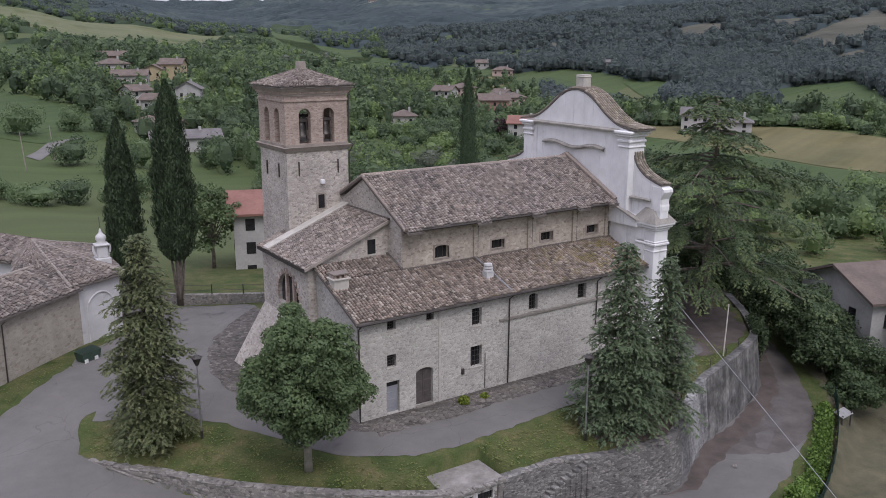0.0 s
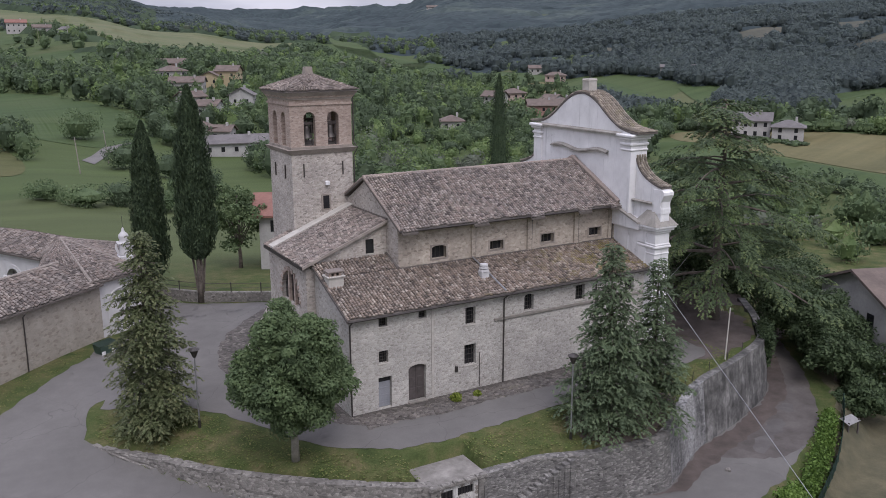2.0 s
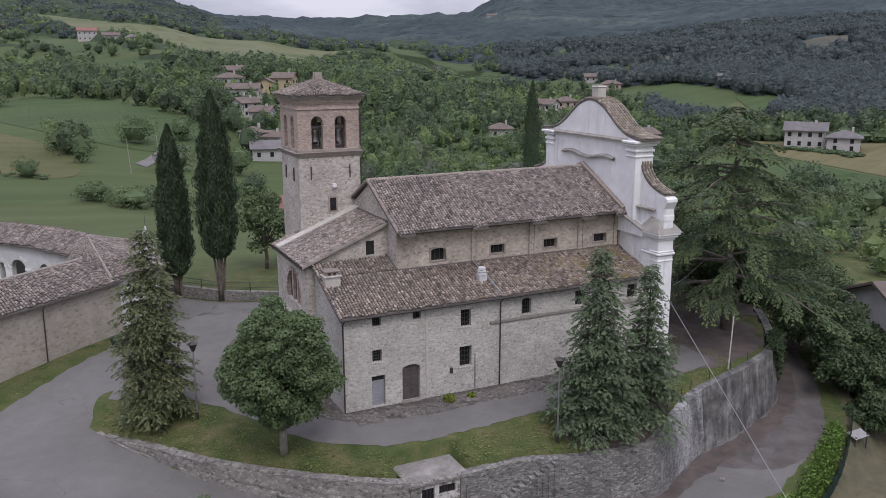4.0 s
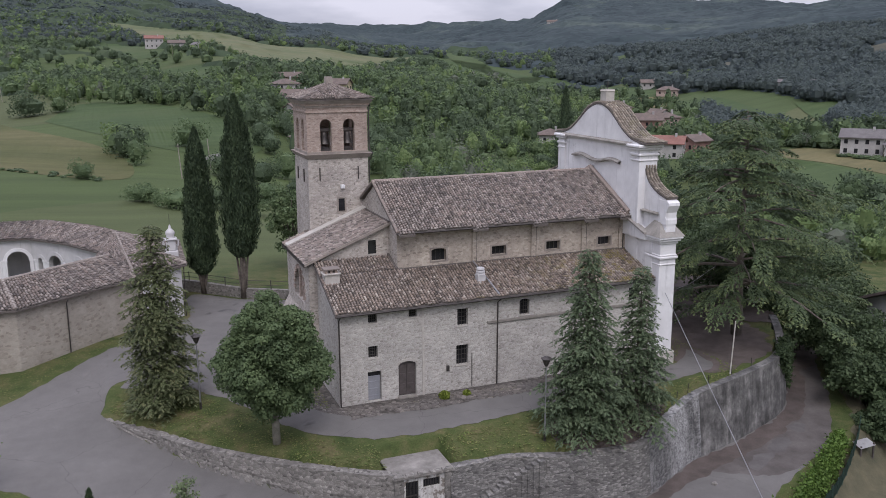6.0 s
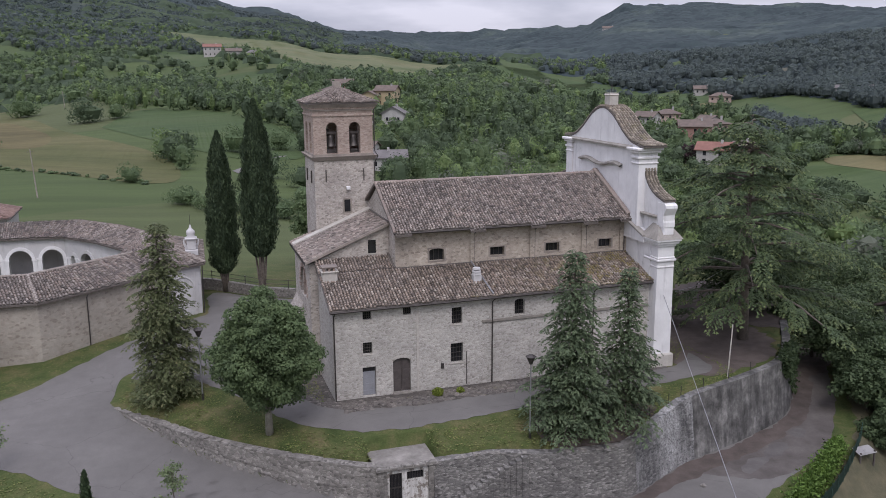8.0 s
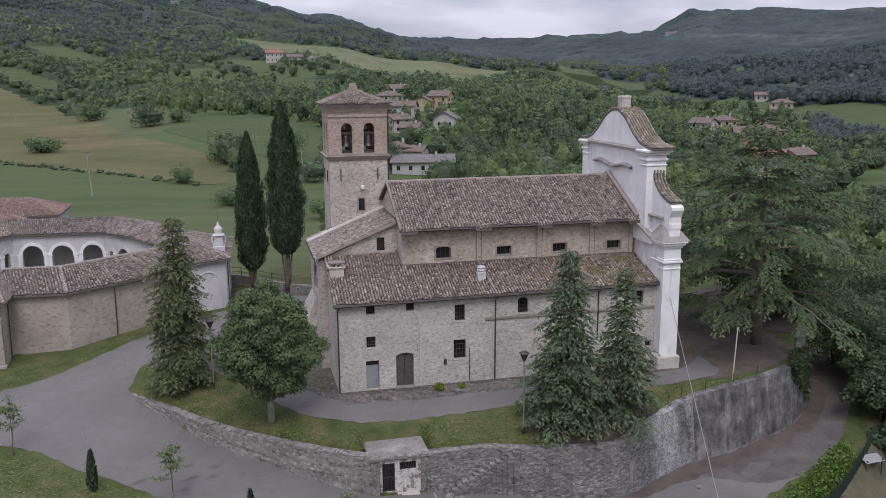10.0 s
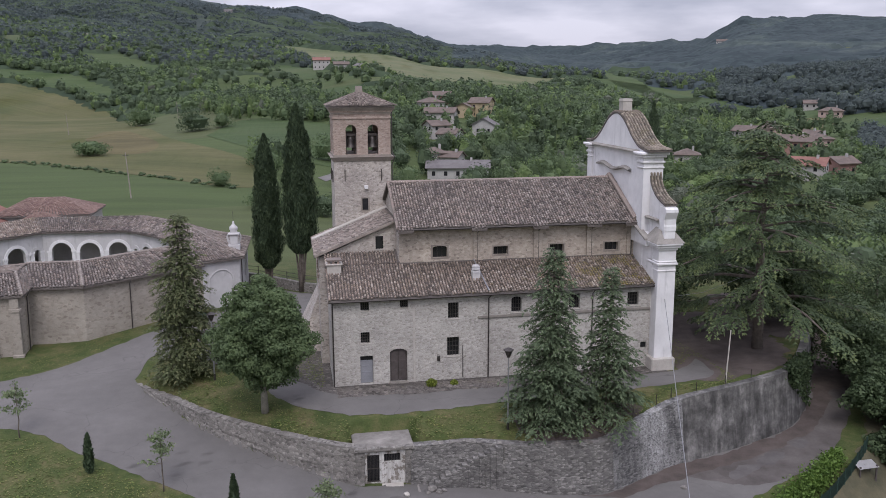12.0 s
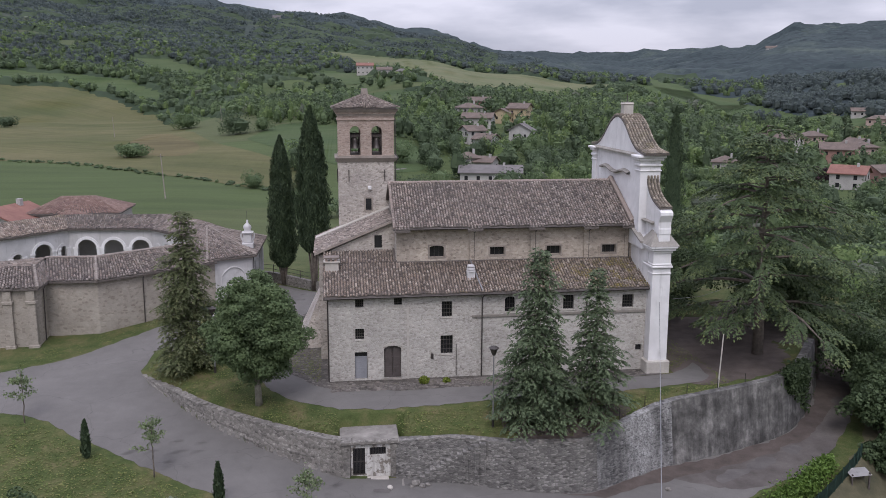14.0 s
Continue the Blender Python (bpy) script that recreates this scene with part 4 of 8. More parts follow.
def slab(name, a, b, c, d, thick, material, parent):
    bm = bmesh.new()
    top = [Vector(p) for p in (a, b, c, d)]
    v = [bm.verts.new(p) for p in top] + [bm.verts.new(p - Vector((0, 0, thick))) for p in top]
    bm.faces.new(v[:4])
    bm.faces.new(v[7:3:-1])
    for i in range(4):
        bm.faces.new((v[i], v[4 + i], v[4 + (i + 1) % 4], v[(i + 1) % 4]))
    return part(name, bm, material, parent)


AISLE = ((-0.25, -0.45, 6.35), (24.75, -0.45, 6.45), (24.75, 3.75, 8.0), (-0.25, 3.75, 8.0))
aisle_roof = slab("aisle_roof", *AISLE, 0.16, M_UNDER, church)
tiled("aisle_tiles", *AISLE, M_TILE_AISLE, aisle_roof, seed=3)
LOW_WEST = ((-0.25, 3.75, 8.0), (5.45, 3.75, 8.0), (5.45, 5.6, 8.7), (-0.25, 5.6, 8.7))
low_roof = slab("low_roof", *LOW_WEST, 0.16, M_UNDER, church)
tiled("low_roof_tiles", *LOW_WEST, M_TILE_AISLE, low_roof, seed=4)
NAVE_S = ((5.2, 2.95, 10.86), (24.6, 2.95, 10.86), (24.6, 8.82, 13.78), (5.2, 8.82, 13.78))
nave_roof = slab("nave_roof", *NAVE_S, 0.16, M_UNDER, church)
tiled("nave_tiles", *NAVE_S, M_TILE, nave_roof, seed=5)
for x in (5.3, 11.0, 15.9, 20.3, 23.5):
    w = 1.2 if x < 23 else 1.1
    piece = ((x, 2.66, 10.72), (x + w, 2.66, 10.72), (x + w, 3.2, 10.99), (x, 3.2, 10.99))
    bed = slab("eave_piece", *piece, 0.14, M_UNDER, church)
    tiled("eave_tiles", *piece, M_TILE, bed, seed=int(x * 10))
NAVE_N = ((24.6, 14.7, 10.86), (5.2, 14.7, 10.86), (5.2, 8.82, 13.78), (24.6, 8.82, 13.78))
north_roof = slab("north_roof", *NAVE_N, 0.16, M_UNDER, church)
tiled("north_tiles", *NAVE_N, M_TILE, north_roof, seed=6)
CHOIR = ((-0.95, 13.4, 8.6), (-0.95, 5.35, 8.6), (5.45, 5.35, 11.2), (5.45, 13.4, 11.2))
choir_roof = slab("choir_roof", *CHOIR, 0.16, M_UNDER, church)
tiled("choir_tiles", *CHOIR, M_TILE, choir_roof, seed=7)

# ---- the bell tower ----
tower = thing("bell_tower", "square stone bell tower with a brick belfry and tiled pyramid roof", "tower", at=(3.55, 14.7, 0))
TX, TY = 3.55, 14.7


def ring(half, z0, z1, top=None):
    bm = bmesh.new()
    top = top or half
    low = [bm.verts.new((TX + sx * half, TY + sy * half, z0)) for sx, sy in ((-1, -1), (1, -1), (1, 1), (-1, 1))]
    up = [bm.verts.new((TX + sx * top, TY + sy * top, z1)) for sx, sy in ((-1, -1), (1, -1), (1, 1), (-1, 1))]
    bm.faces.new(low[::-1])
    bm.faces.new(up)
    for i in range(4):
        bm.faces.new((low[i], low[(i + 1) % 4], up[(i + 1) % 4], up[i]))
    return bm


part("shaft", ring(2.5, -1.0, 15.3, 2.42), M_TOWER, tower)
part("cornice", ring(2.5, 15.3, 15.65, 2.72), M_CORNICE, tower)
for k, (sx, sy) in enumerate(((-1, -1), (1, -1), (1, 1), (-1, 1))):
    nxt = ((-1, -1), (1, -1), (1, 1), (-1, 1))[(k + 1) % 4]
    p, q = Vector((TX + sx * 2.42, TY + sy * 2.42)), Vector((TX + nxt[0] * 2.42, TY + nxt[1] * 2.42))
    cut = 0.45 * (k % 2)
    u = (q - p).normalized()
    p, q = p + u * cut, q - u * cut
    part("belfry_wall", pierced(p, q, 15.65, 19.4, 0.45, [(1.05 - cut, 1.95 - cut, 15.85, 18.35, 0.45), (2.9 - cut, 3.8 - cut, 15.85, 18.35, 0.45)]), M_BRICK, tower)
part("eaves_cornice", ring(2.5, 19.25, 19.38, 2.5), M_CORNICE, tower)
part("eaves_cornice", ring(2.56, 19.38, 19.52, 2.6), M_BRICK, tower)
part("eaves_cornice", ring(2.64, 19.52, 19.64, 2.7), M_CORNICE, tower)
part("eaves_cornice", ring(2.74, 19.64, 19.8, 2.8), M_CORNICE, tower)
TOP = Vector((TX, TY, 21.0))
roof = part("roof", ring(2.88, 19.8, 21.0, 0.02), M_UNDER, tower)
cs = [(TX - 2.9, TY - 2.9, 19.84), (TX + 2.9, TY - 2.9, 19.84), (TX + 2.9, TY + 2.9, 19.84), (TX - 2.9, TY + 2.9, 19.84)]
for k in range(4):
    tiled("roof_tiles", cs[k], cs[(k + 1) % 4], TOP, TOP, M_TILE, roof, course=0.3, seed=20 + k, inside=lambda u, v: True)
part("finial", ring(0.34, 20.75, 21.55, 0.26), M_CORNICE, tower)

# ---- the white front ----
front = thing("baroque_front", "white plastered baroque church front with curved tiled gable", "facade", at=(25.4, 8.2, 0))
MID = 8.2


def gable_line(side, grow=0.0):
    """Outline of one half from the wing's end up to the crown: y, z."""
    pts = [(9.2, 9.7), (9.2, 12.55), (8.4, 12.75), (7.5, 13.1), (6.8, 13.6), (6.4, 14.15), (6.25, 14.7), (6.25, 16.4), (5.2, 16.62), (4.3, 16.97), (3.4, 17.5), (2.6, 18.1), (1.8, 18.65), (1.0, 19.02), (0.4, 19.17), (0.0, 19.2)]
    return [(MID + side * u, v + grow) for u, v in pts]


bm = bmesh.new()
extruded(bm, [(MID - 6.25, -0.6)] + gable_line(-1)[7:] + gable_line(1)[-2:6:-1] + [(MID + 6.25, -0.6)], "x", 24.55, 25.9)
part("front_wall", bm, M_WHITE, front)
for side in (-1, 1):
    bm = bmesh.new()
    extruded(bm, [(MID + side * 6.2, 9.7)] + gable_line(side)[:7] + [(MID + side * 6.2, 14.75)], "x", 25.02, 25.88)
    part("wing", bm, M_WHITE, front)


def moulding(name, steps, x0, x1, y0, y1, material=M_WHITE):
    """A stack of bands (low, high, out) round a block."""
    bm = bmesh.new()
    for lo, hi, out in steps:
        box(bm, x0 - out, x1 + out, y0 - out, y1 + out, lo, hi, bevel=min(out, 0.05) if out > 0.01 else 0.0)
    return part(name, bm, material, front)


for side in (-1, 1):
    y = MID + side * 5.75
    part("corner_pilaster", boxes((24.42, 26.05, y - 0.55, y + 0.55, 9.7, 16.0)), M_WHITE, front)
    moulding("capital", ((15.15, 15.3, 0.08), (15.55, 15.75, 0.12), (16.0, 16.2, 0.2), (16.2, 16.42, 0.34)), 24.42, 26.05, y - 0.55, y + 0.55)
    # swept tiles over the wing and over the crown
    line = gable_line(side)
    wing, crown = line[1:7], [(MID + side * 6.95, 16.42)] + line[8:]
    for piece, wide, name in ((wing, (24.98, 25.98), "wing_coping"), (crown, (24.5, 26.45), "gable_coping")):
        fine = smooth_line([(0, u, v) for u, v in piece], 3)
        verts, faces, caps = [], [], []
        for a in fine:
            verts += [(wide[0], a.y, a.z + 0.03), (wide[1], a.y, a.z + 0.03), (wide[1], a.y, a.z + 0.15), (wide[0], a.y, a.z + 0.15)]
        for k in range(len(fine) - 1):
            for c in range(4):
                faces.append((4 * k + c, 4 * k + (c + 1) % 4, 4 * k + 4 + (c + 1) % 4, 4 * k + 4 + c))
        faces += [(0, 1, 2, 3), tuple(4 * (len(fine) - 1) + c for c in (3, 2, 1, 0))]
        bed = sheet(name, verts, faces, M_UNDER, front)
        rows_v, rows_f = [], []
        rnd = random.Random(31 + side)
        cols = int((wide[1] - wide[0]) / 0.24)
        for k in range(len(fine) - 1):
            a, b = (fine[k], fine[k + 1]) if fine[k].z < fine[k + 1].z else (fine[k + 1], fine[k])
            d = (b - a)
            nrm = Vector((0, -d.z, d.y)).normalized()
            if nrm.z < 0:
                nrm = -nrm
            for c in range(cols):
                x = wide[0] + (c + 0.5) * (wide[1] - wide[0]) / cols + rnd.uniform(-0.02, 0.02)
                n0 = len(rows_v)
                for p, r, e in ((a - d * 0.1, 0.1, 0.04), (b, 0.08, 0.0)):
                    for q in (-1.0, -0.5, 0.5, 1.0):
                        rows_v.append(Vector((x + r * q, p.y, p.z + 0.15)) + nrm * (0.02 + e + (0.09 if abs(q) < 0.9 else 0.0)))
                for q in range(3):
                    rows_f.append((n0 + q, n0 + q + 1, n0 + q + 5, n0 + q + 4))
                rows_f.append((n0, n0 + 1, n0 + 2, n0 + 3))
        sheet("coping_tiles", rows_v, rows_f, M_TILE_PALE, bed)["kind"] = "stuff"
    # lower part under the wing and its pier at the outer end
    yo = MID + side * 8.15
    bm = bmesh.new()
    extruded(bm, [(MID + side * u, v) for u, v in ((8.3, 12.5), (9.25, 12.5), (9.48, 12.36), (9.5, 12.15), (9.36, 11.9), (9.2, 11.6), (9.16, 11.3), (9.24, 11.05), (9.24, 10.7), (8.3, 10.7))], "x", 24.96, 25.94)
    part("wing_scroll", bm, M_WHITE, front)
    bm = bmesh.new()
    y0, y1 = (yo - 0.95, yo + 0.75) if side < 0 else (yo - 0.75, yo + 0.95)
    v0 = [bm.verts.new(c) for c in ((24.62, y0 - 0.05, 0.5), (26.1, y0 - 0.05, 0.5), (26.1, y1, 0.5), (24.62, y1, 0.5))]
    v1 = [bm.verts.new(c) for c in ((24.7, y0, 9.35), (26.1, y0, 9.35), (26.1, y1, 9.35), (24.7, y1, 9.35))]
    for k in range(4):
        bm.faces.new((v0[k], v0[(k + 1) % 4], v1[(k + 1) % 4], v1[k]))
    bm.faces.new(v1)
    bm.faces.new(v0[::-1])
    part("pier", bm, M_WHITE, front)
    moulding("pier_band", ((7.55, 7.7, 0.07),), 24.72, 26.08, y0, y1)
    moulding("pier_band", ((8.05, 8.25, 0.16), (8.25, 8.4, 0.1)), 24.72, 26.08, y0, y1)
    moulding("pier_capital", ((9.2, 9.4, 0.12), (9.4, 9.6, 0.28), (9.6, 9.78, 0.4)), 24.72, 26.08, y0, y1)
    bm = bmesh.new()
    base = [bm.verts.new(c) for c in ((24.3, y0 - 0.42, 9.78), (26.6, y0 - 0.42, 9.78), (26.6, y1 + 0.42, 9.78), (24.3, y1 + 0.42, 9.78))]
    peak = [bm.verts.new(c) for c in ((25.0, yo - 0.4, 10.85), (25.9, yo - 0.4, 10.85), (25.9, yo + 0.4, 10.85), (25.0, yo + 0.4, 10.85))]
    for k in range(4):
        bm.faces.new((base[k], base[(k + 1) % 4], peak[(k + 1) % 4], peak[k]))
    bm.faces.new(peak)
    bm.faces.new(base[::-1])
    part("pier_cap", bm, M_SLAB, front, "weathered grey stone cap")
    part("pier_foot", boxes((24.4, 26.3, y0 - 0.3, y1 + 0.1, -0.6, 0.75), bevel=0.08), M_TRIM, front, "rough stone foot of the pier")
    part("low_wall", boxes((24.62, 25.8, min(yo, MID + side * 6.25), max(yo, MID + side * 6.25), -0.5, 9.7)), M_WHITE, front)
    # low raking wall over the aisle roof, and a tiled ledge above it
    s = side
    bm = bmesh.new()
    extruded(bm, [(MID + s * 7.6, 9.3), (MID + s * 4.4, 9.3), (MID + s * 4.4, 10.75), (MID + s * 5.2, 10.6), (MID + s * 7.6, 9.8)], "x", 24.3, 25.05)
    part("raking_wall", bm, M_WHITE, front)
    bm = bmesh.new()
    extruded(bm, [(MID + s * 7.7, 9.78), (MID + s * 5.2, 10.6), (MID + s * 5.2, 10.74), (MID + s * 7.7, 9.92)], "x", 24.14, 24.62)
    part("raking_coping", bm, M_SLAB, front)
    bm = bmesh.new()
    y0, y1 = sorted((MID + s * 5.3, MID + s * 8.3))
    box(bm, 24.66, 25.05, y0, y1, 11.35, 11.5, bevel=0.04)
    part("wing_ledge", bm, M_SLAB, front, "weathered tiled ledge")
# tiled strings on the back of the gable
for zc, y0, y1, name in ((16.35, MID - 5.1, MID + 5.9, "upper_string"), (14.75, MID - 3.6, MID + 3.7, "lower_string")):
    bm = bmesh.new()
    n = 22
    ring_a = []
    for k in range(n + 1):
        y = y0 + (y1 - y0) * k / n
        dz = 0.0 if name == "upper_string" else 0.16 * math.sin(3 * math.pi * k / n)
        ring_a.append([bm.verts.new((x, y, zc + dz + z)) for x, z in ((24.56, -0.1), (24.25, -0.06), (24.25, 0.05), (24.56, 0.18))])
    for u, v in zip(ring_a, ring_a[1:]):
        for c in range(4):
            bm.faces.new((u[c], u[(c + 1) % 4], v[(c + 1) % 4], v[c]))
    part(name, bm, M_SLAB, front)
moulding("crown_pedestal", ((18.9, 19.4, 0.06), (19.4, 20.2, 0.0), (20.2, 20.32, 0.06), (20.32, 20.42, 0.0)), 24.95, 25.75, MID - 0.42, MID + 0.42, M_TRIM)
bm = bmesh.new()
tube(bm, [(25.35, MID, 20.4), (25.35, MID, 21.1)], 0.03)
tube(bm, [(25.35, MID - 0.22, 20.9), (25.35, MID + 0.22, 20.9)], 0.025)
part("iron_cross", bm, M_METAL, front)

# ---- dressings of the church ----
for s0, s1, z0, z1, *rest in SOUTH[:8]:
    win = thing("window", "small dark barred window in a stone wall")
    win.parent = church
    part("pane", boxes((s0 - 0.02, s1 + 0.02, 0.32, 0.36, z0 - 0.02, z1 + 0.02)), M_DARKWIN, win)
    part("sill", boxes((s0 - 0.06, s1 + 0.06, -0.04, 0.3, z0 - 0.09, z0 - 0.005), bevel=0.012), M_TRIM, win)
    for k in range(3):
        x = s0 + (s1 - s0) * (k + 1) / 4
        bm = bmesh.new()
        tube(bm, [(x, 0.2, z0), (x, 0.2, z1)], 0.018, 5)
        part("bar", bm, M_METAL, win)
    for k in range(3):
        z = z0 + (z1 - z0) * (k + 1) / 4
        bm = bmesh.new()
        tube(bm, [(s0, 0.18, z), (s1, 0.18, z)], 0.014, 5)
        part("bar", bm, M_METAL, win)
for s0, s1, z0, z1, *rest in NAVE:
    x0, x1 = 5.5 + s0, 5.5 + s1
    win = thing("window", "low dark clerestory window with a stone surround")
    win.parent = church
    part("pane", boxes((x0 - 0.02, x1 + 0.02, 4.1, 4.14, z0 - 0.02, z1 + 0.02)), M_DARKWIN, win)
    for b in ((x0 - 0.14, x0, z0 - 0.1, z1 + 0.1), (x1, x1 + 0.14, z0 - 0.1, z1 + 0.1), (x0, x1, z1, z1 + 0.1), (x0, x1, z0 - 0.1, z0)):
        part("surround", boxes((b[0], b[1], 3.72, 3.85, b[2], b[3]), bevel=0.01), M_CORNICE, win)
    for k in range(2):
        x = x0 + (x1 - x0) * (k + 1) / 3
        bm = bmesh.new()
        tube(bm, [(x, 3.98, z0), (x, 3.98, z1)], 0.018, 5)
        part("bar", bm, M_METAL, win)
# doors
blue = thing("side_door", "grey-blue painted plank door with a dark fanlight")
blue.parent = church
part("leaf", boxes((2.02, 2.93, 0.22, 0.28, -0.12, 1.55)), M_BLUEDOOR, blue)
part("fanlight", boxes((2.02, 2.93, 0.24, 0.28, 1.62, 1.98)), M_DARKWIN, blue)
part("transom", boxes((2.0, 2.95, 0.2, 0.3, 1.55, 1.62)), M_BLUEDOOR, blue)
for k in range(3):
    part("batten", boxes((2.08, 2.87, 0.2, 0.225, 0.15 + 0.5 * k, 0.23 + 0.5 * k)), M_BLUEDOOR, blue)
dark = thing("arched_door", "dark wooden double door under a low brick arch")
dark.parent = church
for a, b in ((4.22, 4.84), (4.86, 5.48)):
    leaf = part("leaf", boxes((a, b, 0.22, 0.28, -0.1, 2.4)), M_WOOD, dark)
    for k in range(3):
        part("panel", boxes((a + 0.08, b - 0.08, 0.195, 0.222, 0.08 + 0.76 * k, 0.72 + 0.76 * k), bevel=0.008), M_WOOD, leaf)
part("step", boxes((4.15, 5.55, -0.22, 0.1, -0.4, -0.12), bevel=0.02), M_DARKSTONE, dark)
for k in range(9):
    a = math.pi * (0.12 + 0.76 * k / 8)
    c = Vector((4.85 - 0.78 * math.cos(a), 0, 2.1 + 0.42 * math.sin(a)))
    bm = bmesh.new()
    box(bm, -0.1, 0.1, -0.015, 0.05, -0.1, 0.1)
    ob = part("voussoir", bm, M_TRIM, dark)
    ob.matrix_basis = Matrix.Translation(c) @ Matrix.Rotation(a - math.pi / 2, 4, "Y")
part("string_course", boxes((10.9, 24.55, -0.1, 0.05, 4.42, 4.62), bevel=0.02), M_DARKSTONE, church)
part("wall_joint", boxes((5.95, 6.1, -0.05, 0.05, -0.4, 6.2)), M_TRIM, church)


def downpipe(points, parent=church, radius=0.05):
    bm = bmesh.new()
    tube(bm, points, radius, 7)
    return part("downpipe", bm, M_METAL, parent)


downpipe([(11.8, -0.4, 6.25), (11.68, -0.1, 5.95), (11.66, -0.09, -0.2)])
downpipe([(0.1, -0.4, 6.2), (0.06, -0.09, 5.9), (0.05, -0.09, -0.3)])
downpipe([(19.9, -0.4, 6.25), (19.85, -0.1, 5.95), (19.83, -0.09, 2.6)])
downpipe([(9.7, -0.05, 2.4), (9.7, -0.06, -0.1)], radius=0.025)
for x in (11.65, 16.6, 21.0):
    downpipe([(x + 0.15, 3.05, 10.7), (x, 3.64, 10.3), (x, 3.64, 8.1)])
downpipe([(24.4, 3.1, 10.75), (24.35, 3.6, 10.3), (24.35, 3.6, 8.1)])
for x in (11.3, 16.2, 20.6, 24.0):
    part("pilaster", boxes((x, x + 0.75, 3.6, 3.78, 7.9, 10.8)), M_NAVE, church)
for name, p in (("nave_gutter", [(5.2, 2.92, 10.8), (24.6, 2.92, 10.8)]), ("aisle_gutter", [(-0.2, -0.48, 6.28), (24.7, -0.48, 6.38)])):
    bm = bmesh.new()
    tube(bm, p, 0.07, 7)
    part(name, bm, M_METAL, church)
part("flashing", boxes((5.5, 24.6, 3.55, 3.76, 7.98, 8.12)), M_UNDER, church)
bm = bmesh.new()
extruded(bm, [(3.66, 8.03), (5.6, 8.72), (5.6, 8.9), (3.66, 8.2)], "x", 5.3, 5.5)
part("flashing", bm, M_UNDER, church)
for a, b, r in (((5.2, 8.82, 13.82), (24.6, 8.82, 13.82), 0.13),):
    n = 52
    verts_r = random.Random(3)
    for k in range(n):
        bm = bmesh.new()
        x0 = a[0] + (b[0] - a[0]) * k / n
        tube(bm, [(x0, 8.82, 13.8 + verts_r.uniform(-0.015, 0.02)), (x0 + (b[0] - a[0]) / n * 1.08, 8.82, 13.83)], r, 7)
        part("ridge_tile", bm, M_TILE, nave_roof)
# verge tiles on the nave's two gable ends and the raised end by the front
for x, lift in ((5.3, 0.03), (24.35, 0.25)):
    for s in (-1, 1):
        for k in range(16):
            f0, f1 = k / 16, (k + 1.1) / 16
            p = [Vector((x, 8.82 + s * 5.87 * (1 - f), 10.86 + 2.92 * f + lift)) for f in (f0, min(f1, 1.0))]
            bm = bmesh.new()
            tube(bm, p, 0.12 if x < 20 else 0.2, 7)
            part("verge_tile", bm, M_TILE, nave_roof if s < 0 else north_roof)
# choir roof trims
part("choir_fascia", boxes((-0.99, -0.93, 5.3, 13.4, 8.4, 8.62)), M_METAL, church)
bm = bmesh.new()
extruded(bm, [(-0.95, 8.46), (5.45, 11.06), (5.45, 11.26), (-0.95, 8.66)], "y", 5.24, 5.36)
part("choir_verge", bm, M_CORNICE, church)
bm = bmesh.new()
extruded(bm, [(-0.95, 8.7), (5.45, 11.3), (5.45, 11.45), (-0.95, 8.85)], "y", 11.35, 12.3)
part("mortar_strip", bm, M_TRIM, church, "pale mortar strip where the roof meets the tower")
part("roof_upstand", boxes((5.3, 5.46, 5.3, 12.4, 11.15, 11.34)), M_UNDER, church)
win = thing("window", "narrow dark window in the choir's side wall")
win.parent = church
part("pane", boxes((3.85, 4.45, 5.56, 5.62, 8.95, 9.95)), M_DARKWIN, win)
part("surround", boxes((3.75, 4.55, 5.55, 5.59, 8.83, 8.94)), M_TRIM, win)
# lunette in the west wall of the choir
lun = thing("window", "large half-round brick-framed window with two mullions")
lun.parent = church
part("pane", boxes((-0.3, -0.26, 7.0, 10.8, 5.1, 7.7)), M_DARKWIN, lun)
for y in (8.3, 9.5):
    part("mullion", boxes((-0.5, -0.2, y - 0.13, y + 0.13, 5.2, 7.55)), M_BRICK, lun)
for k in range(13):
    a = math.pi * k / 12
    bm = bmesh.new()
    box(bm, -0.05, 0.08, -0.12, 0.12, -0.17, 0.17)
    ob = part("voussoir", bm, M_BRICK, lun)
    ob.matrix_basis = Matrix.Translation((-0.6, 8.9 - 1.93 * math.cos(a), 5.75 + 1.93 * math.sin(a))) @ Matrix.Rotation(math.pi / 2 - a, 4, "X")
# battered foot below the choir and tower
bm = bmesh.new()
v0 = [bm.verts.new(c) for c in ((-2.6, 8.8, -0.5), (-2.9, 14.6, -0.5), (1.2, 14.6, -0.5), (1.2, 8.8, -0.5))]
v1 = [bm.verts.new(c) for c in ((-0.62, 9.6, 4.4), (-0.62, 13.3, 4.4), (0.6, 13.3, 4.4), (0.6, 9.6, 4.4))]
for k in range(4):
    bm.faces.new((v0[k], v0[(k + 1) % 4], v1[(k + 1) % 4], v1[k]))
bm.faces.new(v1)
bm.faces.new(v0[::-1])
part("battered_foot", bm, M_TOWER, church)
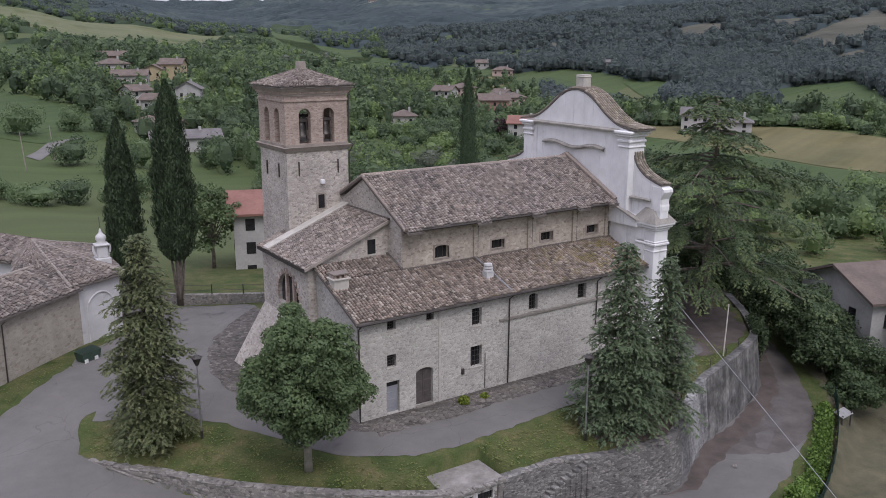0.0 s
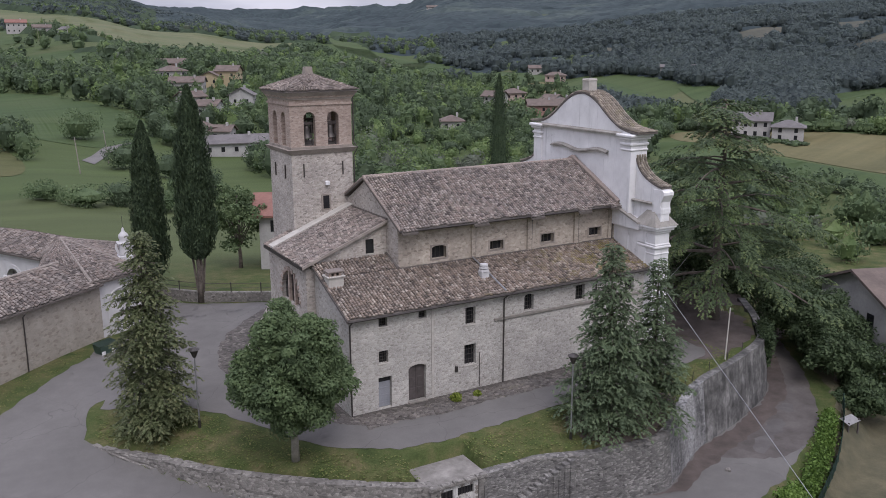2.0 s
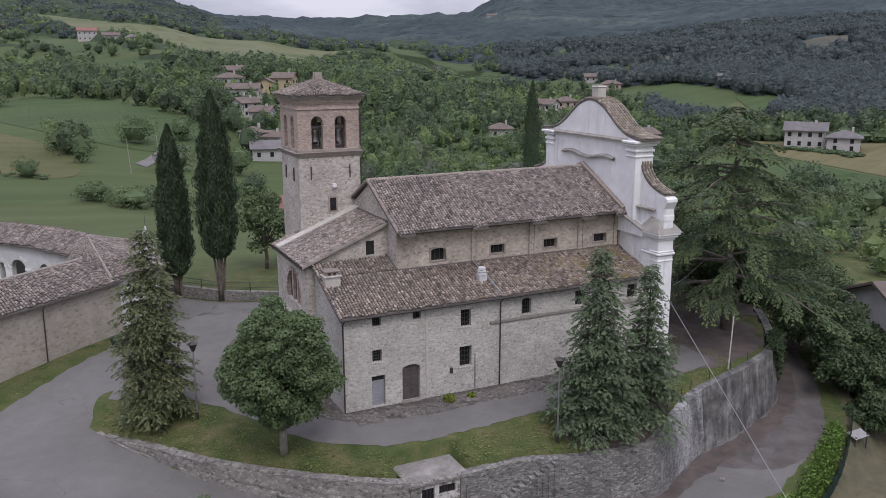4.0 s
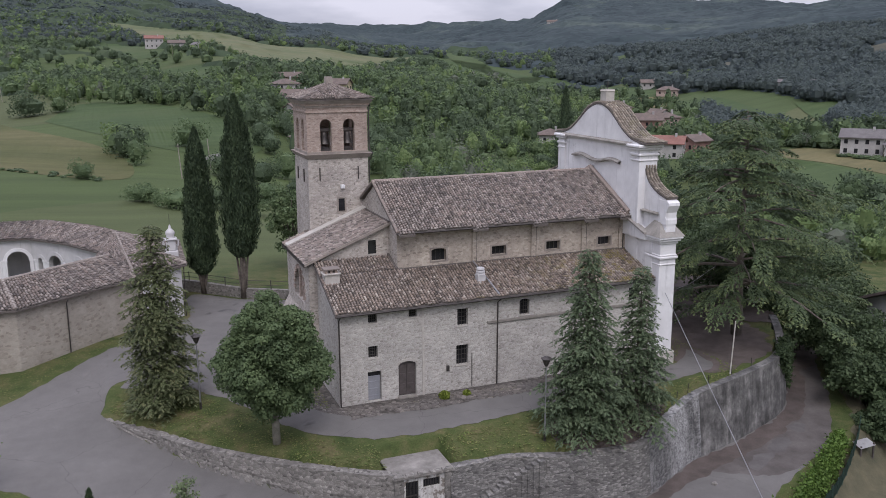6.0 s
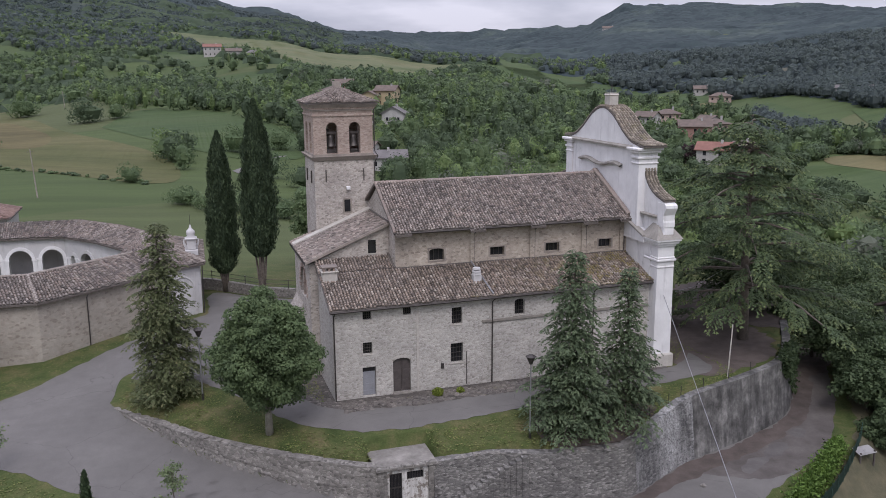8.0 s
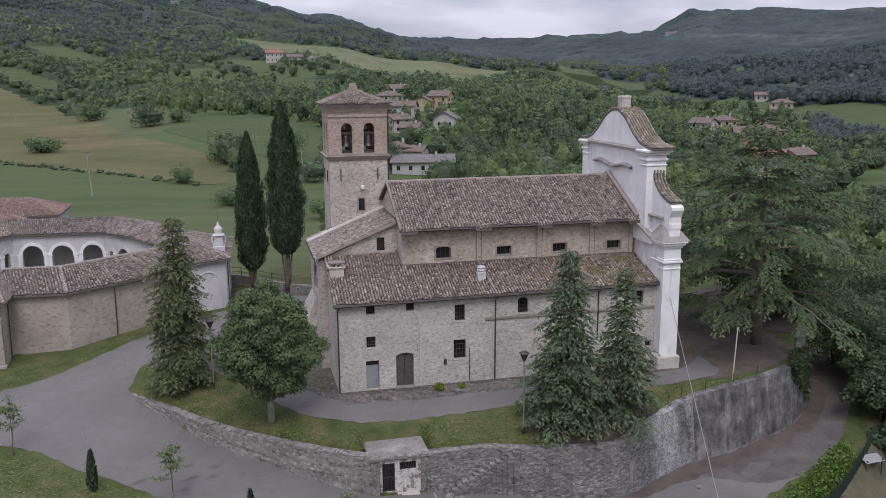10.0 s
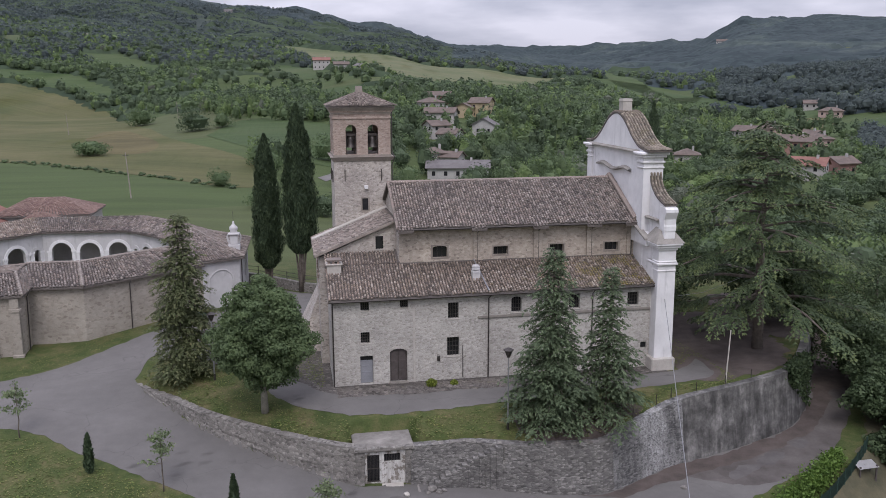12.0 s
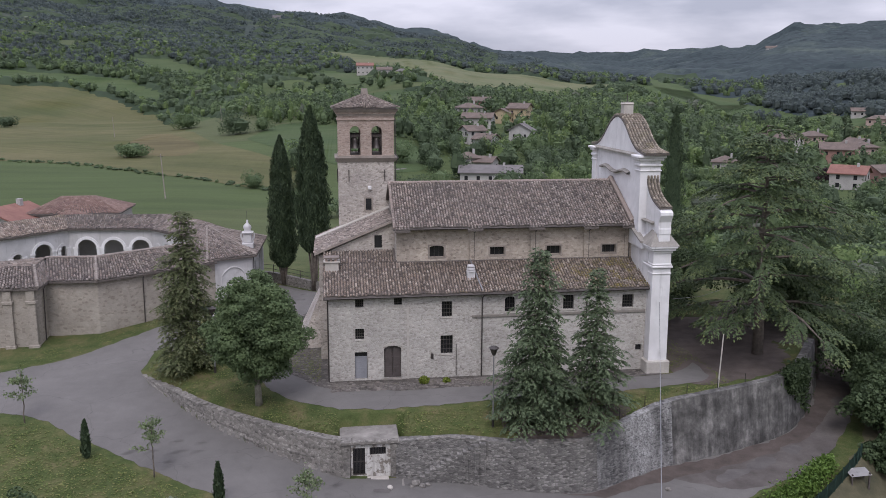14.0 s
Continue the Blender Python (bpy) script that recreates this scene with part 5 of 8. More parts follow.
# chimneys on the aisle roof
chim = thing("chimney", "low square brick chimney with a tiled cap", "chimney")
part("stack", boxes((-0.1, 0.95, 2.75, 3.55, 7.2, 8.35), bevel=0.02), M_TRIM, chim)
part("slab", boxes((-0.2, 1.05, 2.65, 3.65, 8.35, 8.45), bevel=0.02), M_TRIM, chim)
for x in (-0.05, 0.3, 0.65):
    part("cap_brick", boxes((x, x + 0.16, 2.8, 3.5, 8.45, 8.68)), M_BRICK, chim)
part("cap", boxes((-0.15, 1.0, 2.7, 3.6, 8.68, 8.78), bevel=0.02), M_TILE, chim)
chim2 = thing("chimney", "small whitewashed chimney with a round ribbed cowl", "chimney")
part("stack", boxes((10.75, 11.35, 1.3, 1.85, 6.9, 7.65), bevel=0.02), M_PALE, chim2)
for k in range(3):
    bm = bmesh.new()
    bmesh.ops.create_cone(bm, cap_ends=True, segments=14, radius1=0.36 - 0.03 * k, radius2=0.33 - 0.03 * k, depth=0.13, matrix=Matrix.Translation((11.05, 1.57, 7.72 + 0.19 * k)))
    part("cowl_ring", bm, M_PALE, chim2)
bm = bmesh.new()
tube(bm, [(11.65, -0.4, 6.62), (11.3, 3.5, 8.22)], 0.06, 6)
roof_pipe = part("roof_pipe", bm, M_ZINC)
tagged(roof_pipe, "pale zinc pipe lying down the aisle roof", "pipe")

# ---- dressings of the tower ----
tw = thing("window", "tall narrow window slit with a stone frame")
tw.parent = tower
tw.location = (0, 0, 0)
y0 = TY - 2.46
part("pane", boxes((3.45, 3.95, y0 - 0.02, y0 + 0.1, 11.1, 12.1)), M_DARKWIN, tw)
for b in ((3.32, 3.45, 11.0, 12.2), (3.95, 4.08, 11.0, 12.2), (3.45, 3.95, 12.1, 12.24), (3.45, 3.95, 10.98, 11.1)):
    part("surround", boxes((b[0], b[1], y0 - 0.03, y0 + 0.1, b[2], b[3])), M_CORNICE, tw)
lampb = thing("floodlight", "small pale floodlight fixed to the tower wall", "lamp")
part("casing", boxes((3.65, 3.95, y0 - 0.25, y0 + 0.05, 12.9, 13.2), bevel=0.03), M_WHITE, lampb)
for x in (2.0, 5.1):
    part("anchor_iron", boxes((x, x + 0.07, TY - 2.52, TY - 2.4, 13.6, 14.6)), M_METAL, tower)
for y in (13.6, 15.8):
    part("anchor_iron", boxes((TX - 2.52, TX - 2.4, y, y + 0.07, 13.4, 14.4)), M_METAL, tower)
part("belfry_sill", ring(2.47, 15.6, 15.83, 2.47), M_CORNICE, tower)
part("belfry_band", ring(2.5, 18.85, 19.0, 2.48), M_BRICK, tower)
part("belfry_floor", boxes((TX - 2.2, TX + 2.2, TY - 2.2, TY + 2.2, 15.5, 15.8)), M_WOOD, tower)
for sx in (-0.93, 0.93):
    for sy in (-1, 1):
        bell = thing("bell", "dark bronze bell in an iron and timber yoke", "bell", at=(TX + sx, TY + sy * 1.75, 17.0))
        bm = bmesh.new()
        rings_b = []
        for r, z in ((0.04, 17.35), (0.2, 17.32), (0.26, 17.1), (0.29, 16.8), (0.36, 16.55), (0.45, 16.42)):
            rings_b.append([bm.verts.new((TX + sx + r * math.cos(k * math.tau / 12), TY + sy * 1.75 + r * math.sin(k * math.tau / 12), z)) for k in range(12)])
        for u, v in zip(rings_b, rings_b[1:]):
            for k in range(12):
                bm.faces.new((u[k], u[(k + 1) % 12], v[(k + 1) % 12], v[k]))
        part("bell_body", bm, M_METAL, bell, smooth=True)
        part("yoke", boxes((TX + sx - 0.5, TX + sx + 0.5, TY + sy * 1.75 - 0.1, TY + sy * 1.75 + 0.1, 17.36, 17.6), bevel=0.03), M_WOOD, bell)
        bm = bmesh.new()
        tube(bm, [(TX + sx + 0.42 * math.cos(a), TY + sy * 1.75 - sy * 0.14, 17.3 + 0.42 * math.sin(a)) for a in [k * math.tau / 16 for k in range(17)]], 0.025, 5)
        part("bell_wheel", bm, M_METAL, bell)
        bm = bmesh.new()
        tube(bm, [(TX + sx - 0.4, TY + sy * 1.8, 15.8), (TX + sx - 0.4, TY + sy * 1.8, 17.4)], 0.05, 5)
        part("frame_post", bm, M_WOOD, bell)
        bm = bmesh.new()
        tube(bm, [(TX + sx + 0.4, TY + sy * 1.8, 15.8), (TX + sx + 0.4, TY + sy * 1.8, 17.4)], 0.05, 5)
        part("frame_post", bm, M_WOOD, bell)
downpipe([(TX + 2.7, TY - 2.6, 19.75), (TX + 2.52, TY - 2.5, 19.3), (TX + 2.52, TY - 2.5, 16.0), (TX + 2.75, TY - 2.7, 15.6), (TX + 2.5, TY - 2.5, 15.0), (TX + 2.5, TY - 2.5, 11.5)], tower)
# ---- hut in the retaining wall ----
M_GRAVELTOP = plain("littered_concrete", (0.13, 0.12, 0.108), (0.27, 0.252, 0.23), 1.1, 5.0, 0.95, 0.6, 0.04)
hut = thing("utility_hut", "small stone utility hut with a white front built into the wall", "hut", at=(2.7, -8.0, -3.9))
part("left_wall", boxes((0.85, 1.3, -9.1, -6.2, -4.2, -1.45)), M_RETAIN, hut)
part("right_wall", boxes((4.05, 4.55, -9.1, -6.2, -4.2, -1.45)), M_RETAIN, hut)
part("front_wall", pierced((1.3, -8.98), (4.05, -8.98), -4.2, -1.45, 0.25, [(0.28, 1.08, -3.62, -1.72), (1.38, 2.45, -2.25, -1.72)]), M_HUTFRONT, hut)
part("roof_slab", boxes((0.75, 4.65, -9.2, -5.9, -1.45, -1.28), bevel=0.04), M_GRAVELTOP, hut)
for k in range(5):
    part("edge_stone", boxes((0.8 + 0.76 * k, 1.5 + 0.76 * k, -9.22, -8.85, -1.42 + 0.03 * (k % 2), -1.2 + 0.02 * (k % 3)), bevel=0.04), M_RETAIN, hut)
gate = part("grille_door", boxes((1.58, 2.38, -8.84, -8.82, -3.62, -1.72)), M_DARKWIN, hut)
for k in range(9):
    bm = bmesh.new()
    tube(bm, [(1.62 + 0.09 * k, -8.88, -3.6), (1.62 + 0.09 * k, -8.88, -1.74)], 0.014, 5)
    part("bar", bm, M_METAL, gate)
for z in (-3.58, -2.7, -1.78):
    part("rail", boxes((1.58, 2.38, -8.91, -8.86, z - 0.04, z + 0.04)), M_METAL, gate)
grate = part("grille_window", boxes((2.68, 3.75, -8.84, -8.82, -2.25, -1.72)), M_DARKWIN, hut)
for k in range(10):
    bm = bmesh.new()
    tube(bm, [(2.74 + 0.105 * k, -8.9, -2.25), (2.74 + 0.105 * k, -8.9, -1.72)], 0.013, 5)
    part("bar", bm, M_METAL, grate)
part("doorstep", boxes((1.35, 3.9, -9.5, -9.0, -4.2, -3.72), bevel=0.03), M_TRIM, hut)
part("apron_slab", boxes((0.6, 4.9, -10.4, -8.9, -4.5, -3.86), bevel=0.04), M_GRAVELTOP, hut)
# stone steps climbing beside the hut
stair = thing("wall_steps", "worn stone steps climbing along the retaining wall", "steps")
for k in range(13):
    x = 5.5 + 0.36 * k
    yb = float(np.interp(x + 0.2, TOP_XY[25:50, 0], TOP_XY[25:50, 1]))
    zt = -3.7 + 0.2 * k
    part("step", boxes((x, x + 0.42, yb - 0.85 + 0.04 * k, yb + 0.2, -4.5, zt), bevel=0.03), M_COURSED, stair)

# ---- the cloister ----
cloister = thing("cloister", "polygonal stone cloister with a white arcade and tiled roofs", "cloister", at=(-22, 30, 0))
OUT = [(-11.4, 24.4), (-20.8, 16.9), (-25.4, 17.2)]
part("outer_wall", pierced((-20.8, 16.9), (-11.4, 24.4), -1.4, 4.35, 0.5), M_CLOISTER, cloister)
part("outer_wall", pierced((-25.6, 17.2), (-20.8, 16.9), -1.4, 4.35, 0.5), M_CLOISTER, cloister)
bm = bmesh.new()
prism(bm, [(-36.0, 14.5), (-25.4, 14.5), (-25.4, 19.0), (-36.0, 19.0)], -1.6, 4.33)
part("corner_block", bm, M_CLOISTER, cloister)
for x, y in ((-25.75, 14.2), (-27.7, 14.2)):
    part("pilaster", boxes((x - 0.35, x + 0.35, y, y + 0.4, -1.6, 4.2)), M_CLOISTER, cloister)
    part("pilaster_cap", boxes((x - 0.45, x + 0.45, y - 0.1, y + 0.4, 3.0, 3.3), bevel=0.04), M_CLOISTER, cloister)
    part("pilaster_foot", boxes((x - 0.45, x + 0.45, y - 0.12, y + 0.4, -1.6, -0.7), bevel=0.04), M_CLOISTER, cloister)


def roof_face(name, a, b, c, d, seed, mat_t=M_TILE_CLOISTER, parent=cloister, inside=None, pitch=0.27):
    bed = slab(name, a, b, c, d, 0.14, M_UNDER, parent)
    tiled("tiles", a, b, c, d, mat_t, bed, pitch=pitch, course=0.42, seed=seed, inside=inside)
    return bed


Z0, Z1, Z2 = 4.4, 5.75, 5.0
# outer eave, ridge and inner eave lines of the ambulatory
EAVE = [(-11.1, 24.0), (-20.7, 16.5), (-25.0, 16.75), (-25.0, 16.75)]
RIDGE = [(-14.0, 27.4), (-21.9, 20.9), (-26.5, 21.2)]
INNER = [(-15.2, 28.7), (-22.3, 22.5), (-26.8, 22.8)]
roof_face("roof_outer", (*EAVE[1], Z0), (*EAVE[0], Z0), (*RIDGE[0], Z1), (*RIDGE[1], Z1), 41)
roof_face("roof_outer", (*EAVE[2], Z0), (*EAVE[1], Z0), (*RIDGE[1], Z1), (*RIDGE[2], Z1), 42)
roof_face("roof_inner", (*INNER[0], Z2), (*INNER[1], Z2), (*RIDGE[1], Z1), (*RIDGE[0], Z1), 43)
roof_face("roof_inner", (*INNER[1], Z2), (*INNER[2], Z2), (*RIDGE[2], Z1), (*RIDGE[1], Z1), 44)
roof_face("roof_block", (-33.0, 14.1, Z0), (-25.0, 14.1, Z0), (-26.5, 18.0, 5.6), (-33.0, 18.0, 5.6), 45)
roof_face("roof_block", (-25.0, 14.1, Z0), (-25.0, 17.2, Z0), (-26.5, 20.5, 5.6), (-26.5, 18.0, 5.6), 46)
roof_face("roof_block", (-34.0, 22.0, 5.0), (-33.0, 18.0, 5.6), (-26.5, 18.0, 5.6), (-26.5, 21.2, 5.75), 47)
# far side: white arcade facing the court
FAR = [(-41.5, 35.5), (-37.2, 39.3), (-31.7, 45.8), (-21.7, 44.8), (-17.9, 40.4), (-14.6, 34.6)]
ARCHES = {0: [(1.0, 2.2, -1.0, 2.4, 0.6)], 1: [(1.2, 2.4, -1.0, 2.6, 0.6), (3.9, 6.2, -1.0, 3.3, 1.15), (7.3, 8.1, -1.0, 2.7, 0.4)], 2: [(1.0, 3.3, -1.0, 3.4, 1.15), (4.2, 6.6, -1.0, 3.35, 1.2), (7.6, 9.8, -1.0, 3.35, 1.1)],
          3: [(1.0, 1.8, -1.0, 2.7, 0.4), (2.7, 4.7, -1.0, 3.2, 1.0)], 4: [(1.0, 3.0, -1.0, 3.2, 1.0), (3.9, 5.7, -1.0, 3.1, 0.9)]}


def inset(points, d):
    """The line moved d to the left of its way, mitred at its corners."""
    out = []
    for i, p in enumerate(points):
        ways = []
        for a, b in ((i - 1, i), (i, i + 1)):
            if 0 <= a and b < len(points):
                v = Vector(points[b]) - Vector(points[a])
                ways.append(Vector((-v.y, v.x)).normalized())
        m = sum(ways, Vector((0, 0))).normalized()
        out.append(Vector(p) + m * (d / max(m.dot(ways[0]), 0.5)))
    return out


F_EAVE, F_RIDGE, F_BACK = inset(FAR, -0.4), inset(FAR, 3.0), inset(FAR, 4.6)
bm = bmesh.new()
prism(bm, [tuple(p) for p in FAR] + [tuple(p) for p in F_BACK[::-1]], -1.6, -0.75)
part("arcade_floor", bm, M_TRIM, cloister)
for k in range(len(FAR) - 1):
    arcade = part("arcade_wall", pierced(FAR[k], FAR[k + 1], -1.4, 4.75, 0.45, ARCHES[k]), M_PALE, cloister)
    p, q = Vector((*FAR[k], 0)), Vector((*FAR[k + 1], 0))
    u = (q - p).normalized()
    inward = Vector((-u.y, u.x, 0))
    for s0, s1, z0, z1, rise in ARCHES[k]:
        c, r = p + u * (s0 + s1) / 2, (s1 - s0) / 2 + 0.16
        bm = bmesh.new()
        arc = [math.pi * q / 14 for q in range(15)]
        inner = [[bm.verts.new(c + u * (-(r + dr) * math.cos(a)) + inward * d + Vector((0, 0, z1 - rise + (rise + 0.16 + dr) * math.sin(a)))) for dr, d in ((-0.16, 0.03), (-0.16, -0.1), (0.2, -0.1), (0.2, 0.03))] for a in arc]
        for q0, q1 in zip(inner, inner[1:]):
            for e in range(4):
                bm.faces.new((q0[e], q0[(e + 1) % 4], q1[(e + 1) % 4], q1[e]))
        part("archivolt", bm, M_WHITE if s1 - s0 > 2.2 else M_PALE, arcade)
        for s in (s0 - 0.25, s1 + 0.25):
            c = p + u * s
            bm = bmesh.new()
            box(bm, -0.24, 0.24, -0.1, 0.06, -1.2, z1 - rise - 0.02)
            box(bm, -0.3, 0.3, -0.15, 0.08, z1 - rise - 0.02, z1 - rise + 0.2)
            ob = part("pilaster", bm, M_WHITE, arcade)
            ob.matrix_basis = Matrix.Translation((c.x, c.y, 0)) @ Matrix.Rotation(math.atan2(u.y, u.x), 4, "Z")
    a, b, c, d = F_EAVE[k], F_EAVE[k + 1], F_RIDGE[k + 1], F_RIDGE[k]
    roof_face("roof_far", (a.x, a.y, 4.7), (b.x, b.y, 4.7), (c.x, c.y, 6.0), (d.x, d.y, 6.0), 50 + k, M_TILE_AISLE if k < 2 else M_TILE_CLOISTER)
    e, f = F_BACK[k], F_BACK[k + 1]
    part("back_wall", pierced((e.x, e.y), (f.x, f.y), -1.4, 4.9, 0.4), M_PALE, cloister)
    roof_face("roof_back", (f.x, f.y, 5.0), (e.x, e.y, 5.0), (d.x, d.y, 6.0), (c.x, c.y, 6.0), 60 + k)
# chapel at the end of the ring
part("chapel_front", pierced((-11.4, 24.4), (-7.9, 26.4), -1.4, 4.65, 0.45), M_PALE, cloister)
part("chapel_side", pierced((-7.9, 26.4), (-7.6, 36.8), -1.4, 4.65, 0.45, [(2.2, 3.2, 1.2, 3.6, 0.5), (6.0, 7.0, 1.2, 3.6, 0.5)]), M_PALE, cloister)
for s in (2.7, 6.5):
    part("chapel_window", boxes((-8.25, -8.15, 26.4 + s - 0.55, 26.4 + s + 0.55, 1.1, 3.7)), M_DARKWIN, cloister)
bm = bmesh.new()
p, q = Vector((-11.4, 24.4, 0)), Vector((-7.9, 26.4, 0))
u = (q - p).normalized()
flat = Vector((u.y, -u.x, 0)) * 0.02
bend = [(-1.3, -0.8), (-1.3, 2.3)] + [(-1.3 * math.cos(math.pi * k / 12), 2.3 + 1.3 * math.sin(math.pi * k / 12)) for k in range(1, 12)] + [(1.3, 2.3), (1.3, -0.8)]
tube(bm, [p + u * (1.95 + a) + flat + Vector((0, 0, c)) for a, c in bend], 0.08, 6)
part("blind_arch", bm, M_PALE, cloister)
APEX = (-13.2, 32.6, 6.75)
roof_face("chapel_roof", (-12.0, 23.7, 4.6), (-7.4, 26.2, 4.6), APEX, APEX, 71)
roof_face("chapel_roof", (-7.4, 26.2, 4.6), (-7.2, 37.2, 4.6), APEX, APEX, 72)
roof_face("chapel_roof", (-7.2, 37.2, 4.6), (-14.4, 35.4, 4.8), APEX, APEX, 73)
roof_face("chapel_roof", (-14.4, 35.4, 4.8), (-15.4, 28.8, 5.0), APEX, APEX, 74)
roof_face("chapel_roof", (-15.4, 28.8, 5.0), (-12.0, 23.7, 4.6), APEX, APEX, 75)
M_RIDGE = plain("mortared_ridge", (0.2, 0.172, 0.15), (0.31, 0.275, 0.245), 2.0, 12.0, 0.92, 0.5, 0.03)
for name, line in (("hip_tiles", ((-12.0, 23.7, 4.66), APEX)), ("hip_tiles", ((-7.4, 26.2, 4.66), APEX)), ("hip_tiles", ((-7.2, 37.2, 4.66), APEX)), ("hip_tiles", ((*EAVE[1], Z0 + 0.06), (*RIDGE[1], Z1 + 0.03))),
                   ("ridge_tiles", ((*RIDGE[0], Z1 + 0.03), (*RIDGE[1], Z1 + 0.03))), ("ridge_tiles", ((*RIDGE[1], Z1 + 0.03), (*RIDGE[2], Z1 + 0.03))), ("hip_tiles", ((-25.0, 14.1, Z0 + 0.06), (-26.5, 18.0, 5.66)))):
    a, b = Vector(line[0]), Vector(line[1])
    n = max(3, int((b - a).length / 0.42))
    bm = bmesh.new()
    for k in range(n):
        tube(bm, [a.lerp(b, k / n) + Vector((0, 0, 0.09)), a.lerp(b, min((k + 1.12) / n, 1.0)) + Vector((0, 0, 0.06))], 0.13, 6, 0.82)
    part(name, bm, M_RIDGE, cloister)["kind"] = "stuff"
pin = thing("pinnacle", "white carved stone pinnacle on the chapel roof", "pinnacle", at=(-8.5, 29.0, 4.9))
part("plinth", boxes((-9.1, -7.9, 28.4, 29.6, 4.2, 5.5), bevel=0.05), M_PALE, pin)
part("die", boxes((-8.92, -8.08, 28.6, 29.4, 5.5, 6.5), bevel=0.06), M_PALE, pin)
part("cornice", boxes((-9.08, -7.92, 28.45, 29.55, 6.5, 6.66), bevel=0.05), M_PALE, pin)
for sx in (-1, 1):
    bm = bmesh.new()
    tube(bm, [(-8.5 + sx * (0.42 + 0.24 * math.sin(a)), 29.0, 5.6 + 0.42 * a) for a in [math.pi * k / 10 * 0.7 for k in range(11)]], 0.15, 6, 0.6)
    part("scroll", bm, M_PALE, pin)
bm = bmesh.new()
rr = []
for r, z in ((0.46, 6.66), (0.34, 6.85), (0.44, 7.1), (0.4, 7.3), (0.22, 7.48), (0.12, 7.62), (0.1, 7.8), (0.02, 7.95)):
    rr.append([bm.verts.new((-8.5 + r * math.cos(k * math.tau / 10), 29.0 + r * math.sin(k * math.tau / 10), z)) for k in range(10)])
for a, b in zip(rr, rr[1:]):
    for k in range(10):
        bm.faces.new((a[k], a[(k + 1) % 10], b[(k + 1) % 10], b[k]))
part("urn", bm, M_PALE, pin, smooth=True)
bm = bmesh.new()
tube(bm, [(-8.5, 29.0, 7.9), (-8.5, 29.0, 8.9)], 0.02, 5)
part("rod", bm, M_METAL, pin)
downpipe([(-17.2, 19.05, 4.2), (-17.35, 19.45, 3.9), (-17.4, 19.5, -0.9)], cloister)
downpipe([(-25.2, 16.9, 4.2), (-25.25, 16.2, 3.9), (-25.3, 16.0, -1.0)], cloister)
downpipe([(-7.7, 26.2, 4.5), (-7.75, 26.2, -0.9)], cloister)
# wheeled refuse container beside the wall
bin_ob = thing("refuse_container", "dark green wheeled refuse container by the wall", "container", at=(-11.6, 20.6, -0.8))
bm = bmesh.new()
v0 = [bm.verts.new(c) for c in ((-12.1, 20.2, -0.6), (-11.0, 20.9, -0.6), (-11.45, 21.5, -0.6), (-12.5, 20.85, -0.6))]
v1 = [bm.verts.new(c) for c in ((-12.3, 20.0, 0.45), (-10.8, 20.9, 0.45), (-11.3, 21.7, 0.45), (-12.75, 20.85, 0.45))]
for k in range(4):
    bm.faces.new((v0[k], v0[(k + 1) % 4], v1[(k + 1) % 4], v1[k]))
bm.faces.new(v0[::-1])
M_BIN = plain("green_bin", (0.025, 0.05, 0.035), (0.045, 0.075, 0.055), 3.0, 30.0, 0.5, 0.05)
part("tub", bm, M_BIN, bin_ob)
for c in ((-12.15, 20.3), (-11.1, 20.95), (-11.5, 21.4), (-12.4, 20.8)):
    bm = bmesh.new()
    tube(bm, [(c[0] - 0.04, c[1], -0.66), (c[0] + 0.04, c[1], -0.66)], 0.1, 8)
    part("wheel", bm, M_METAL, bin_ob)
for c in ((-12.05, 20.1), (-11.25, 20.6)):
    bm = bmesh.new()
    box(bm, -0.16, 0.16, -0.02, 0.02, -0.14, 0.14)
    ob = part("reflective_label", bm, M_WHITE, bin_ob)
    ob.matrix_basis = Matrix.Translation(-bin_ob.location) @ Matrix.Translation((*c, -0.1)) @ Matrix.Rotation(0.55, 4, "Z")
bm = bmesh.new()
v = [bm.verts.new(c) for c in ((-12.35, 20.0, 0.46), (-10.8, 20.9, 0.46), (-11.3, 21.75, 0.6), (-12.8, 20.85, 0.6))]
bm.faces.new(v)
bmesh.ops.solidify(bm, geom=bm.faces[:], thickness=0.05)
part("lid", bm, M_BIN, bin_ob)
# ---- trees ----
def quad_mesh(name, quads, material, parent=None, label=""):
    """A mesh of loose four-cornered leaves from an array (n, 4, 3)."""
    quads = np.asarray(quads, dtype=np.float32)
    n = len(quads)
    data = bpy.data.meshes.new(name)
    data.vertices.add(4 * n)
    data.vertices.foreach_set("co", quads.ravel())
    data.loops.add(4 * n)
    data.loops.foreach_set("vertex_index", np.arange(4 * n, dtype=np.int32))
    data.polygons.add(n)
    data.polygons.foreach_set("loop_start", np.arange(0, 4 * n, 4, dtype=np.int32))
    data.update(calc_edges=True)
    return mesh_ob(name, data, material, parent, label)


def unit(v):
    return v / np.maximum(np.linalg.norm(v, axis=-1, keepdims=True), 1e-6)


def cards(rng, centre, along, across, length, width):
    """Leaf quads at centres, drawn out along one way and across another, with uneven corners."""
    l, w = (along * length[:, None] / 2), (across * width[:, None] / 2)
    k = rng.uniform(0.55, 1.1, (len(centre), 4, 1))
    q = np.stack([-l - w * 0.6, l * 0.8 - w, l * 1.1 + w * 0.35, -l * 0.7 + w], 1)
    return centre[:, None] + q * k


